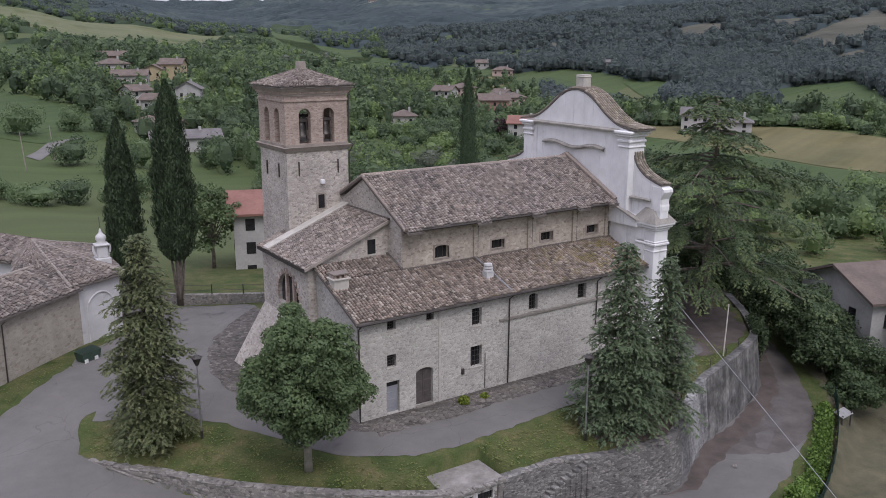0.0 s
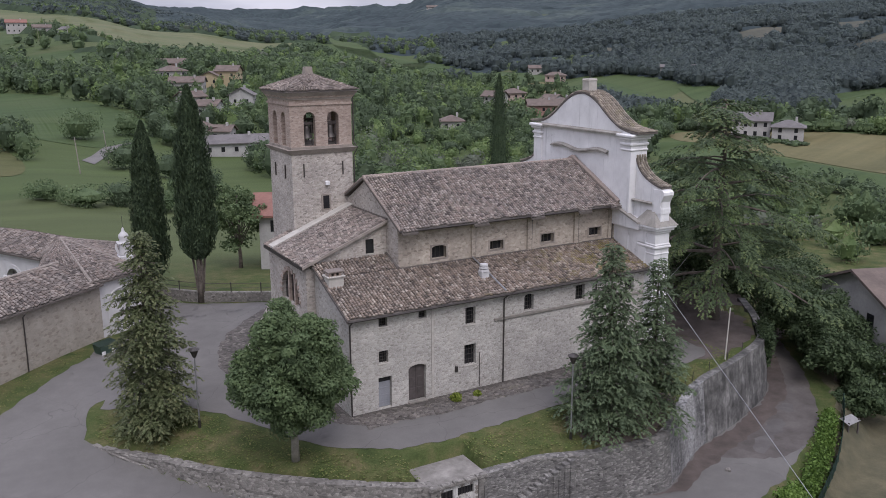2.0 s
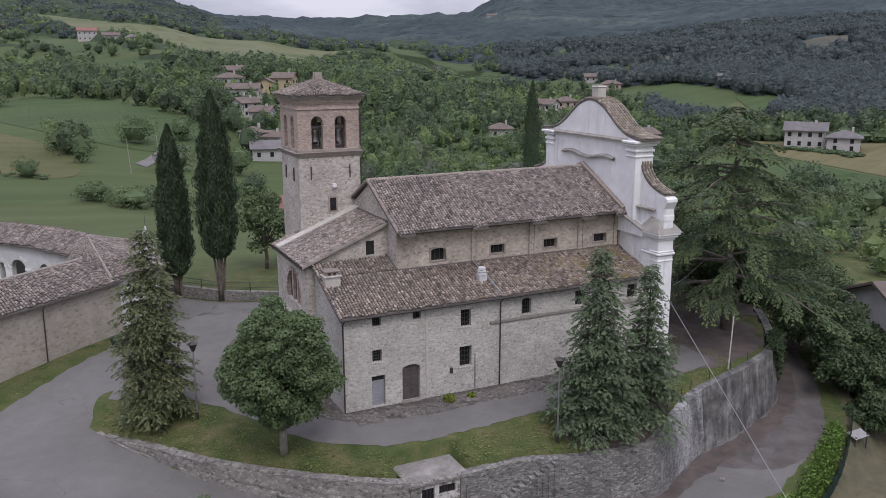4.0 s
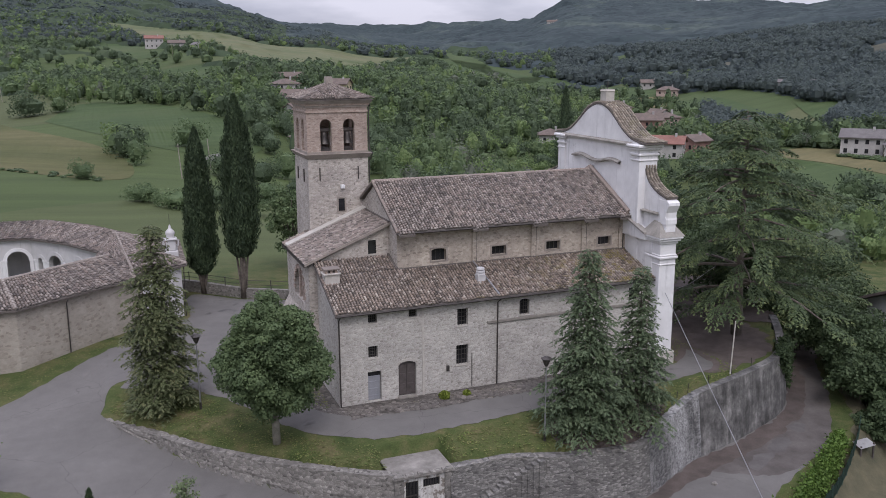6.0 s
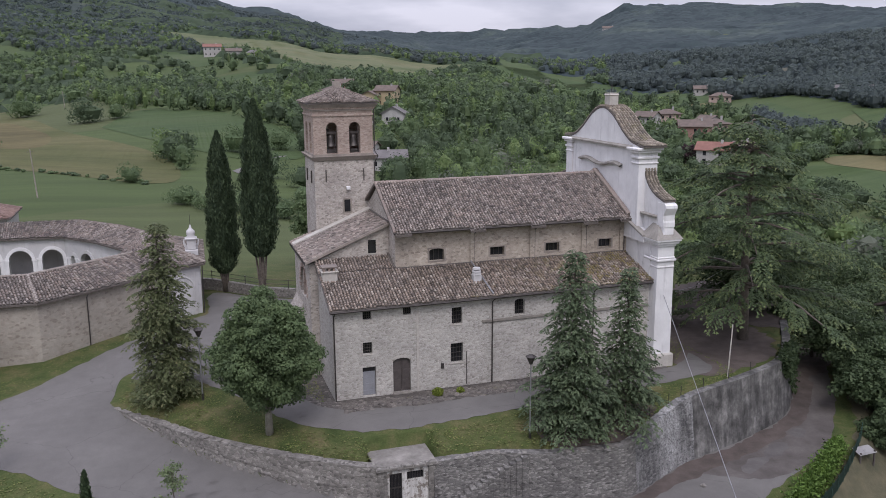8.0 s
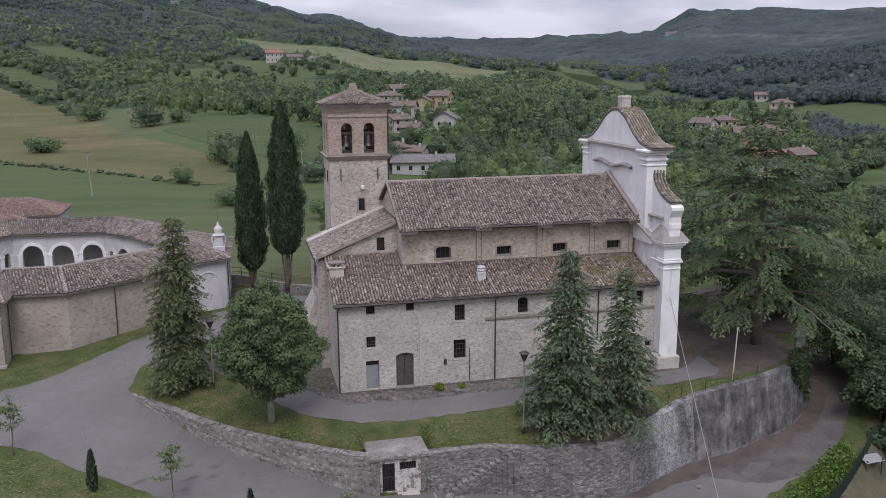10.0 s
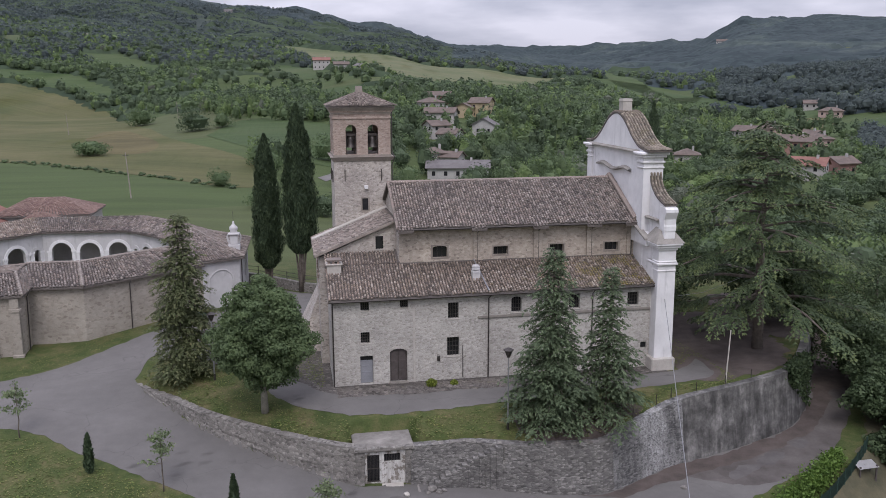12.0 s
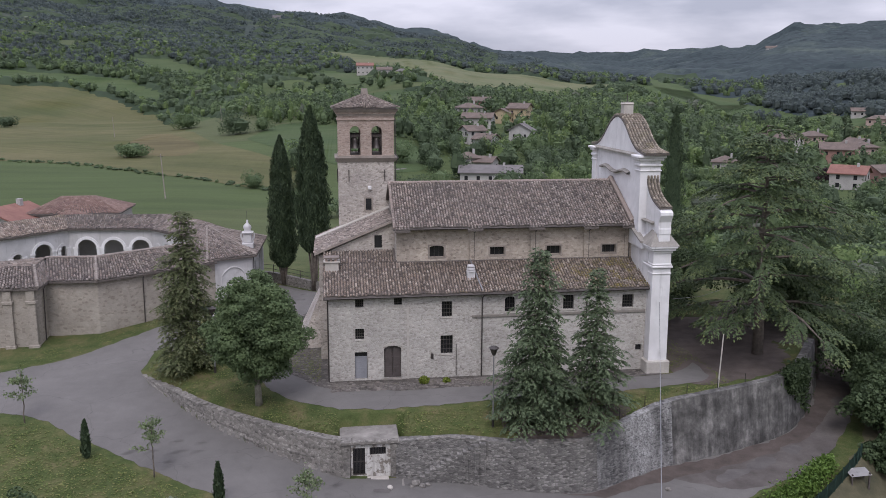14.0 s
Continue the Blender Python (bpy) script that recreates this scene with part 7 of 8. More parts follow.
tufts("grass_terrace", "olive and yellowish grass on the terrace", (-15, -11), (30, 9), 60000, on_terrace)
tufts("grass_bank", "rough green grass on the roadside bank", (-34, -34), (8, -2), 80000, lambda px, py: near_wall(px, py)[0] < -6.5 and off_road(px, py))
tufts("grass_verge", "short grass along the cloister wall", (-26, 6), (-9, 24), 9000, lambda px, py: px < -10 and py < (px + 20.8) * 0.8 + 16.3 and off_road(px, py))
# ---- the valley behind: fields, houses, woods ----
def field_mat(name, c1, c2, c3, turn):
    """Grass or stubble in a field: drifts, faint tracks of the mower, fine grain."""
    m, n, l, b = nodes_of(name)
    p = place(n)
    rot = n.new("ShaderNodeMapping")
    rot.inputs["Rotation"].default_value = (0, 0, radians(turn))
    l.new(p, rot.inputs["Vector"])
    drift = tex_noise(n, l, p, 0.016, 6.0, 0.62)
    rows = tex_noise(n, l, stretched(n, l, rot.outputs["Vector"], 0.012, 0.22, 0.01), 1.0, 5.0, 0.6)
    fine = tex_noise(n, l, p, 0.6, 6.0, 0.7)
    col = ramp(n, l, drift, ((0.34, c1), (0.52, c2), (0.68, c3)))
    col = mix(n, l, "MULTIPLY", 0.6, col, ramp(n, l, rows, ((0.32, (0.75, 0.78, 0.75)), (0.68, (1.2, 1.16, 1.1)))))
    col = mix(n, l, "OVERLAY", 0.35, col, mix(n, l, "MIX", fine, (0.2, 0.2, 0.2), (0.8, 0.8, 0.8)))
    l.new(col, b.inputs["Base Color"])
    b.inputs["Roughness"].default_value = 0.95
    b.inputs["Specular IOR Level"].default_value = 0.1
    bump(n, l, b, fine, 0.4, 0.2)
    return m


M_MOWN = field_mat("mown_grass", (0.070, 0.080, 0.034), (0.096, 0.096, 0.046), (0.124, 0.115, 0.061), 28)
M_TAN = field_mat("ripe_field", (0.102, 0.098, 0.051), (0.130, 0.119, 0.063), (0.149, 0.130, 0.073), -20)
M_HAY = field_mat("pale_hillside_grass", (0.090, 0.109, 0.055), (0.114, 0.125, 0.069), (0.133, 0.135, 0.079), 10)
M_MEADOW = field_mat("bright_meadow", (0.048, 0.073, 0.033), (0.057, 0.083, 0.036), (0.072, 0.092, 0.044), -12)
M_BROWN = field_mat("scrubby_slope", (0.08, 0.072, 0.038), (0.115, 0.1, 0.052), (0.13, 0.115, 0.06), 0)
# Far clearings greyed to match the haze tint of the woods around.
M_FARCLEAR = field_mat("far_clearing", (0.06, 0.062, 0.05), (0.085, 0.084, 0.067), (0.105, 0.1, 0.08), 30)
FIELDS = (
    ([(-337, 646), (-265, 673), (-213, 690), (-177, 660), (-130, 600), (-58, 324), (-34, 250), (-13, 200), (-8, 160), (-15, 147), (-43, 172), (-73, 202), (-100, 212), (-138, 224), (-230, 270)], 0.15, M_MOWN, "broad mown field with faint mower tracks"),
    ([(-364, 706), (-293, 755), (-229, 765), (-182, 745), (-141, 689), (-136, 637), (-179, 678), (-215, 705), (-269, 685), (-341, 655)], 0.30, M_MEADOW, "green strip of meadow above a mown field"),
    ([(-229, 918), (-178, 932), (-126, 860), (-117, 793), (-156, 803), (-203, 879)], 0.40, M_MEADOW, "green meadow between woods"),
    ([(-82, 300), (-82, 360), (-52, 280), (-48, 230), (-65, 240)], 0.20, M_BROWN, "brownish bare patch in a mown field"),
    ([(-20, 1190), (50, 1120), (114, 1030), (175, 930), (246, 870), (300, 850), (320, 790), (279, 750), (200, 670), (113, 520), (88, 545), (76, 647), (55, 860), (0, 1060)], 0.50, M_HAY, "pale grassy field across the hill"),
    ([(302, 850), (363, 816), (424, 788), (321, 582), (282, 610), (282, 746)], 0.50, M_MEADOW, "green field along the ridge"),
    ([(521, 1515), (398, 930), (363, 703), (331, 539), (312, 444), (285, 401), (264, 418), (287, 544), (335, 774), (366, 1048)], 0.5, M_MEADOW, "green field running down along the ridge"),
    ([(340, 574), (327, 442), (292, 370), (262, 377), (257, 422), (300, 520)], 0.40, M_MEADOW, "light green field on the ridge's flank"),
    ([(-34, 287), (-23, 342), (4, 329), (18, 295), (32, 237), (28, 200), (14, 192), (-2, 205), (-17, 235)], 0.22, M_MEADOW, "bright green meadow below the hill"),
    ([(23, 562), (63, 550), (57, 420), (28, 395), (14, 450)], 0.35, M_MEADOW, "bright green meadow on the hillside"),
    ([(-14, 900), (24, 870), (40, 680), (16, 660), (-18, 742)], 0.50, M_MEADOW, "green pasture below a farmhouse"),
    ([(250, 349), (260, 372), (287, 359), (262, 325)], 0.30, M_TAN, "small pale field by the village"),
    ([(300, 374), (297, 329), (256, 235), (232, 222), (250, 285), (270, 322)], 0.30, M_MEADOW, "green field beside the village"),
    ([(172, 48), (170, 74), (174, 91), (177, 107), (178, 132), (175, 146), (182, 158), (193, 159), (205, 146), (219, 131), (225, 111), (222, 85), (214, 45)], 0.22, M_TAN, "pale ripe field beyond the trees"),
    ([(168, 50), (168, 74), (172, 91), (175, 107), (176, 132), (173, 146), (162, 146), (148, 125), (142, 112), (147, 72), (145, 50)], 0.22, M_MEADOW, "green meadow below a ripe field"),
    ([(251, 147), (275, 175), (314, 195), (341, 190), (356, 183), (300, 135), (262, 112)], 0.35, M_MEADOW, "green field below the mountain woods"),
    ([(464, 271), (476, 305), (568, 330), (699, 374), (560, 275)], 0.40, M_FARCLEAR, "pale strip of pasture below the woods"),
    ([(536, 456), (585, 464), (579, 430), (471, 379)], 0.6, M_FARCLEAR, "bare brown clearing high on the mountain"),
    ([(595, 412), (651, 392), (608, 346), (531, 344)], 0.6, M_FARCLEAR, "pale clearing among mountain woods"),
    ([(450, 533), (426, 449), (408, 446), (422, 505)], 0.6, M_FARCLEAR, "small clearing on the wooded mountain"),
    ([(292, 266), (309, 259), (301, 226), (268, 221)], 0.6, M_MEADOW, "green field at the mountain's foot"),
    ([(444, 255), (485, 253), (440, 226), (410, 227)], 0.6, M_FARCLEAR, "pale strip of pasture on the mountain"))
for outline, lift, material, label in FIELDS:
    draped("field", line2(outline + outline[:1], 4)[:-1], lift * 0.5, material, label, "field", 0)
far_lane = draped("road_far", [(5, 172), (13, 193), (18, 197), (23, 200), (22, 198), (18, 195), (14, 187), (7, 166)], 0.12, M_ASPHALT, "pale lane in the valley below", "road", 0)

WALLS = {"white": plain("house_white", (0.31, 0.297, 0.28), (0.41, 0.392, 0.37), 0.4, 4.0), "yellow": plain("house_ochre", (0.33, 0.265, 0.165), (0.41, 0.335, 0.215), 0.4, 4.0),
         "red": plain("house_red", (0.22, 0.125, 0.105), (0.29, 0.17, 0.14), 0.4, 4.0), "grey": plain("house_grey", (0.3, 0.29, 0.28), (0.4, 0.39, 0.37), 0.4, 4.0), "pink": plain("house_pink", (0.33, 0.25, 0.215), (0.41, 0.31, 0.27), 0.4, 4.0)}
ROOFS = {"dull": plain("roof_dull_red", (0.15, 0.105, 0.09), (0.23, 0.165, 0.14), 0.6, 3.0, 0.9, 0.6, 0.05), "red": plain("roof_red", (0.16, 0.075, 0.06), (0.23, 0.115, 0.09), 0.5, 3.0, 0.9, 0.6, 0.05), "brown": plain("roof_brown", (0.09, 0.07, 0.06), (0.15, 0.115, 0.097), 0.5, 3.0, 0.9, 0.6, 0.05), "grey": plain("roof_grey", (0.1, 0.09, 0.09), (0.15, 0.14, 0.135), 0.5, 3.0, 0.9, 0.4, 0.05)}


def house(x, y, w, d, h, wall, roof_c, label, turn=0.0, floors=2, pitch=0.48, z=None, windows=True, cols=None, hip=False):
    """A plain country house: walls, a pitched roof with eaves, chimney, and shuttered windows."""
    z = ground_z(x, y) if z is None else z
    ob = thing("house", label, "house")
    ob.matrix_basis = Matrix.Translation((x, y, z)) @ Matrix.Rotation(radians(turn), 4, "Z")

    def add(name, bm, material, parent):
        p = part(name, bm, material)
        p.parent = parent
        return p
    add("wall", boxes((-w / 2, w / 2, -d / 2, d / 2, -3.0, h)), WALLS[wall], ob)
    rise = d / 2 * pitch
    e = 0.7
    if hip:
        bm = bmesh.new()
        base = [bm.verts.new((sx * (w / 2 + e), sy * (d / 2 + e), h - 0.1)) for sx, sy in ((-1, -1), (1, -1), (1, 1), (-1, 1))]
        low = [bm.verts.new((v.co.x, v.co.y, h - 0.3)) for v in base]
        ends = [bm.verts.new((sx * max(w - d, 0.4) / 2, 0, h + rise)) for sx in (-1, 1)]
        for q in ((0, 1, 4, 5), (2, 3, 5, 4)):
            bm.faces.new([base[q[0]], base[q[1]], ends[1] if q[0] == 0 else ends[0], ends[0] if q[0] == 0 else ends[1]])
        bm.faces.new((base[1], base[2], ends[1]))
        bm.faces.new((base[3], base[0], ends[0]))
        for k in range(4):
            bm.faces.new((low[k], low[(k + 1) % 4], base[(k + 1) % 4], base[k]))
        bm.faces.new(low[::-1])
        add("roof", bm, ROOFS[roof_c], ob)
    else:
        bm = bmesh.new()
        extruded(bm, [(-d / 2, h), (d / 2, h), (0, h + rise)], "x", -w / 2, w / 2)
        add("gable", bm, WALLS[wall], ob)
        for s in (-1, 1):
            bm = bmesh.new()
            extruded(bm, [(s * (d / 2 + e), h - e * pitch), (0, h + rise), (0, h + rise + 0.25), (s * (d / 2 + e), h - e * pitch + 0.25)], "x", -w / 2 - e, w / 2 + e)
            add("roof", bm, ROOFS[roof_c], ob)
    add("chimney", boxes((w / 5, w / 5 + 0.7, -0.9, -0.2, h + rise * 0.5, h + rise + 0.9)), WALLS["grey"], ob)
    if windows:
        n = cols or max(2, int(w / 3.2))
        for fl_ in range(floors):
            for k in range(n):
                cx = -w / 2 + (k + 0.5) * w / n
                cz = h * (fl_ + 0.5) / floors
                add("window", boxes((cx - 0.5, cx + 0.5, -d / 2 - 0.04, -d / 2 + 0.1, cz - 0.65, cz + 0.65)), M_DARKWIN, ob)
        for fl_ in range(floors):
            for k in range(2):
                cy = -d / 2 + (k + 0.5) * d / 2
                cz = h * (fl_ + 0.5) / floors
                for s in (-1, 1):
                    add("window", boxes((s * w / 2 - 0.07, s * w / 2 + 0.07, cy - 0.45, cy + 0.45, cz - 0.65, cz + 0.65)), M_DARKWIN, ob)
    return ob


house(81.9, 421, 15, 9, 4.6, "red", "brown", "red-walled barn with a brown roof on the hillside", -8, 1)
house(66.1, 351, 11, 9, 6.2, "white", "brown", "white two-storey villa with brown tiles", 14, hip=True)
house(64.8, 315, 13.5, 8, 4.6, "white", "brown", "white house with a wide brown roof", -24, 1)
house(88.5, 337, 9.5, 9, 7.2, "yellow", "brown", "ochre three-gabled villa on the slope", -32)
house(80.5, 336, 8, 8, 4.6, "yellow", "brown", "low ochre wing of a villa", 58, 1)
house(52, 345, 9, 6, 3.0, "grey", "grey", "low grey garage with a flat roof", -6, 1, 0.1)
house(54.5, 268, 8, 7, 5.0, "white", "brown", "white house with a stepped brown roof", 22)
house(57.5, 254, 7.5, 7, 4.0, "grey", "brown", "small grey house among trees", -38, 1)
house(75.7, 275, 6.5, 9, 4.6, "grey", "grey", "pale gabled house among trees", 62, 1, 0.55)
house(44.0, 212, 6.5, 7, 4.0, "white", "brown", "white cottage with a brown roof", 8, 1, hip=True)
house(49.5, 209, 6, 6, 3.2, "white", "brown", "white cottage annex with a brown roof", -34, 1)
house(47.5, 190, 18, 10, 3.4, "grey", "grey", "long grey shed with a dark roof", -12, 1, 0.34)
house(138.4, 225, 8.5, 8, 3.6, "white", "brown", "small white house with a hipped brown roof", -25, 1, hip=True)
house(189, 238, 12, 9, 6.6, "red", "brown", "red brick house with brown tiles", -28)
house(199, 238, 8, 8, 7.0, "pink", "brown", "pink balconied house with brown tiles", -6, hip=True)
house(152.1, 172, 9.5, 8, 4.8, "white", "red", "white house with a bright red roof", -44)
house(165, 176, 8, 7, 4.2, "red", "brown", "low brick house with a brown roof", 12, 1)
house(190, 275, 9, 8, 5.5, "white", "brown", "white village house with brown tiles", -58)
house(203, 280, 10, 8, 6.0, "pink", "brown", "pink village house with brown tiles", -12, hip=True)
house(212, 262, 7, 7, 5.0, "grey", "brown", "grey village house with brown tiles", -70)
house(198.5, 139.5, 11.5, 8.5, 5.4, "white", "grey", "long white farmhouse on the field's edge", -52, cols=4)
house(201.0, 127.5, 9, 8, 4.2, "white", "grey", "lower white annexe beside a farmhouse", -52, hip=True)
house(309, 408, 11, 7, 3.4, "white", "brown", "distant white farmhouse in the valley", -28, 1)
house(292, 366, 12, 8, 3.4, "pink", "brown", "distant pink farmhouse with a brown roof", -40, 1, hip=True)
house(329, 312, 7.5, 5, 2.8, "white", "grey", "distant low white house at the mountain's foot", -50, 1)
house(337, 298, 6, 5, 2.6, "white", "grey", "distant low white house at the mountain's foot", -50, 1)
house(30.5, 735, 15, 10, 8.5, "white", "red", "white farmhouse with red roof on the ridge", -3)
house(46, 700, 13, 9, 5.5, "grey", "brown", "stone farm building on the ridge", -3, 1)
house(60, 664, 10, 9, 5.0, "white", "grey", "gabled white house on the ridge", -60)
house(-124, 1992, 18, 12, 9, "white", "grey", "white house high on the hill", 0)
house(-56, 1500, 14, 10, 7, "grey", "brown", "grey house high on the hill", 0)
house(700, 1250, 22, 12, 8, "white", "brown", "distant white farm on the far slope", -30)

behind = thing("house", "house with faded red-brown hipped roofs behind the cloister", "house", at=(-38, 72, -1.2))
for x0, x1, y0, y1, ze, rise, rx0, rx1 in ((-44.0, -30.6, 67.0, 77.0, 3.6, 2.0, -40.0, -35.5), (-40.5, -33.5, 63.5, 67.5, 2.8, 1.5, -37.4, -36.6)):
    part("wall", boxes((x0 + 0.5, x1 - 0.5, y0 + 0.5, y1 - 0.5, -3.0, ze)), WALLS["grey"], behind)
    ym = (y0 + y1) / 2
    a, b, c, d, e, f = (x0, y0, ze), (x1, y0, ze), (x1, y1, ze), (x0, y1, ze), (rx0, ym, ze + rise), (rx1, ym, ze + rise)
    for q, k in (((a, b, f, e), 1), ((c, d, e, f), 2), ((b, c, f, f), 3), ((d, a, e, e), 4)):
        bed = slab("roof", *q, 0.14, M_UNDER, behind)
        tiled("tiles", *q, M_TILE_RED, bed, pitch=0.42, course=0.5, seed=90 + k)
house(-46.6, 68.0, 8.5, 8, 4.4, "white", "red", "white gabled house behind the cloister", 74, 1, 0.42, windows=False)
house(13.0, 47.0, 7, 9, 7.8, "grey", "red", "three-storey grey house with a red roof", -20, 3, 0.35, z=-3.0)
house(56, -2, 11, 10, 4.0, "grey", "brown", "grey house with a large brown roof behind the cedar", -20, 1, 0.4, z=-3.4)

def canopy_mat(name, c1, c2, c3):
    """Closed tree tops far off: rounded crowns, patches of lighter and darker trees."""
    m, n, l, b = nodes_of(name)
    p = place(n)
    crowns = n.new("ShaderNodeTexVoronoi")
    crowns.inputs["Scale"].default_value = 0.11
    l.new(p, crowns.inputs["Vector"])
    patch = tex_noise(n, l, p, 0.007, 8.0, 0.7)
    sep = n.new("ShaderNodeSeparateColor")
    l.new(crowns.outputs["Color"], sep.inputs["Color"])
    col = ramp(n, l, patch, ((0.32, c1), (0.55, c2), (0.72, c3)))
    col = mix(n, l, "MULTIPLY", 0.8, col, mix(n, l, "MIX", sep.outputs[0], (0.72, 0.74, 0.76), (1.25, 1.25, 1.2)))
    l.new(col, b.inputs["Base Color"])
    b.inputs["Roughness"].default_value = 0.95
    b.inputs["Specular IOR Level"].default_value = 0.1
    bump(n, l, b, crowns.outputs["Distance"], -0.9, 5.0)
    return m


# The far canopy's bluish colours carry the haze of distance; the nearer stays green.
M_CANOPY = canopy_mat("distant_canopy_hazed", (0.030, 0.041, 0.045), (0.044, 0.058, 0.061), (0.072, 0.090, 0.079))
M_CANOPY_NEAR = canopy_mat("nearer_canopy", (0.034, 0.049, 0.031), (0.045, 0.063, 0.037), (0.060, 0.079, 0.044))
# The last tone is bluish: distance haze put into the leaf colour.
WOOD_TONES = [leaf_mat("woods_deep", ((0.060, 0.085, 0.050), (0.085, 0.118, 0.068), (0.105, 0.140, 0.082)), 0.8, 0.3, 0.15), leaf_mat("woods_mid", ((0.082, 0.120, 0.059), (0.115, 0.161, 0.082), (0.144, 0.193, 0.095)), 0.8, 0.32, 0.15),
              leaf_mat("woods_light", ((0.110, 0.165, 0.065), (0.149, 0.207, 0.084), (0.189, 0.246, 0.106)), 0.8, 0.34, 0.15), leaf_mat("woods_grey", ((0.095, 0.115, 0.085), (0.132, 0.150, 0.112), (0.162, 0.176, 0.139)), 0.8, 0.3, 0.15), leaf_mat("woods_hazed", ((0.083, 0.104, 0.107), (0.104, 0.127, 0.126), (0.125, 0.150, 0.142)), 0.9, 0.45, 0.05)]
rng_w = np.random.default_rng(9)
batches = {k: [] for k in range(5)}
HOUSE_SPOTS = [(o.location.x, o.location.y) for o in scene.objects if o.name.startswith("house") and o.parent is None]


def clear_of_houses(x, y, r):
    """No tree on a house, nor just before one where it would hide it."""
    for hx, hy in HOUSE_SPOTS:
        dx, dy = hx - x, hy - y
        if math.hypot(dx, dy) < 6 + r:
            return False
        far_h = math.hypot(hx + 8, hy + 52)
        far_t = math.hypot(x + 8, y + 52)
        if far_t < far_h and far_h - far_t < 17 and abs(math.atan2(hx + 8, hy + 52) - math.atan2(x + 8, y + 52)) * far_t < 2 + r:
            return False
    return True


def inside(outline, x, y):
    hit, n = False, len(outline)
    for i in range(n):
        (x0, y0), (x1, y1) = outline[i], outline[(i + 1) % n]
        if (y0 > y) != (y1 > y) and x < (x1 - x0) * (y - y0) / (y1 - y0) + x0:
            hit = not hit
    return hit


OPEN = [o for o, *_ in FIELDS] + [[(-330, 52), (-8, 52), (0, 90), (-8, 160), (-15, 190), (-24, 235), (-42, 320), (-66, 400), (-96, 480), (-150, 620), (-420, 700)], [(148, 50), (215, 40), (226, 112), (219, 131), (193, 160), (182, 158), (162, 146), (142, 112)],
        [(0, 140), (5, 140), (32, 192), (24, 200), (0, 165)], [(-8, 52), (40, 56), (46, 120), (38, 190), (24, 205), (-6, 205)], [(-15, 190), (-10, 250), (-24, 330), (-42, 420), (-76, 520), (-130, 620), (-96, 480), (-66, 400), (-42, 320), (-24, 235)], [(222, 205), (250, 285), (292, 372), (320, 340), (300, 262), (262, 215), (215, 165)]]
OPEN = [(o, min(p[0] for p in o), max(p[0] for p in o), min(p[1] for p in o), max(p[1] for p in o)) for o in OPEN]


def wood_density(x, y, d, az):
    if any(x0 < x < x1 and y0 < y < y1 and inside(o, x, y) for o, x0, x1, y0, y1 in OPEN):
        return 0.0
    n1 = noise.noise((x / 110, y / 110, 2.0)) + 0.5 * noise.noise((x / 40, y / 40, 8.0))
    if d < 115:
        return 0.0
    if 190 < d < 330 and az > 0.45:
        return 0.95 if n1 > -0.5 else 0.5
    if 330 < d < 560 and az > 0.56:
        return 0.95 if n1 > -0.1 or az > 0.66 else 0.3
    if d < 480:
        return 0.95 if n1 > -0.45 else 0.12
    deg = math.degrees(az)
    if -4 < deg < 16 and 610 < d < 830:
        return 0.12 if n1 < 0.25 else 0.5
    if d < 1100:
        return 0.92 if n1 > -0.4 else 0.1
    return 0.9 if n1 > (-0.2 if deg < 10 else -0.5) else 0.04


def add_tree(x, y, h, r, n, tone, rows=6):
    z = surface_z(x, y)
    mid, size = np.array([x, y, z + h * 0.47]), np.array([r, r, h * 0.5])
    ph = rng_w.uniform(0, 6, 3)

    def lumps(d):
        return 1 + 0.2 * np.sin(d[..., :1] * 4.6 + ph[0]) * np.cos(d[..., 1:2] * 4.1 + ph[1]) + 0.12 * np.sin(d[..., 2:3] * 7 + ph[2])
    dirs = unit(rng_w.normal(size=(n, 3)))
    if n >= 90:
        # a crown of several domes
        m = 6 if n < 300 else 13
        mid = mid - np.array([0, 0, h * 0.1])
        dome = unit(rng_w.normal(size=(m, 3)) * np.array([1, 1, 0.8]) + np.array([0, 0, 0.05]))
        at, wide = dome * rng_w.uniform(0.35, 0.72, (m, 1)), rng_w.uniform(0.3, 0.52, m)
        which = rng_w.integers(0, m, n)
        pos = mid + (at[which] + dirs * (wide[which] * rng_w.uniform(0.75, 1.12, n))[:, None]) * size * 1.06
    else:
        pos = mid + dirs * rng_w.uniform(0.7, 1.1, n)[:, None] * lumps(dirs) * size
    s = (r * (3.1 if n < 90 else 3.5) / math.sqrt(n)) * rng_w.uniform(0.6, 1.3, n)
    tang = unit(np.cross(dirs, rng_w.normal(size=(n, 3))))
    tilt = unit(np.cross(dirs, tang) + dirs * rng_w.uniform(-0.55, 0.55, (n, 1)))
    batches[tone].append(cards(rng_w, pos, tang, tilt, s, s * 0.8))
    if rows:
        la, lo = np.meshgrid(np.linspace(-1.5, 1.5, rows), np.linspace(0, math.tau, rows + 2), indexing="ij")
        d = np.stack([np.cos(la) * np.cos(lo), np.cos(la) * np.sin(lo), np.sin(la)], -1)
        q = mid + d * (0.55 if n >= 90 else 0.8) * lumps(d) * size
        batches[tone].append(np.stack([q[:-1, :-1], q[:-1, 1:], q[1:, 1:], q[1:, :-1]], 2).reshape(-1, 4, 3))


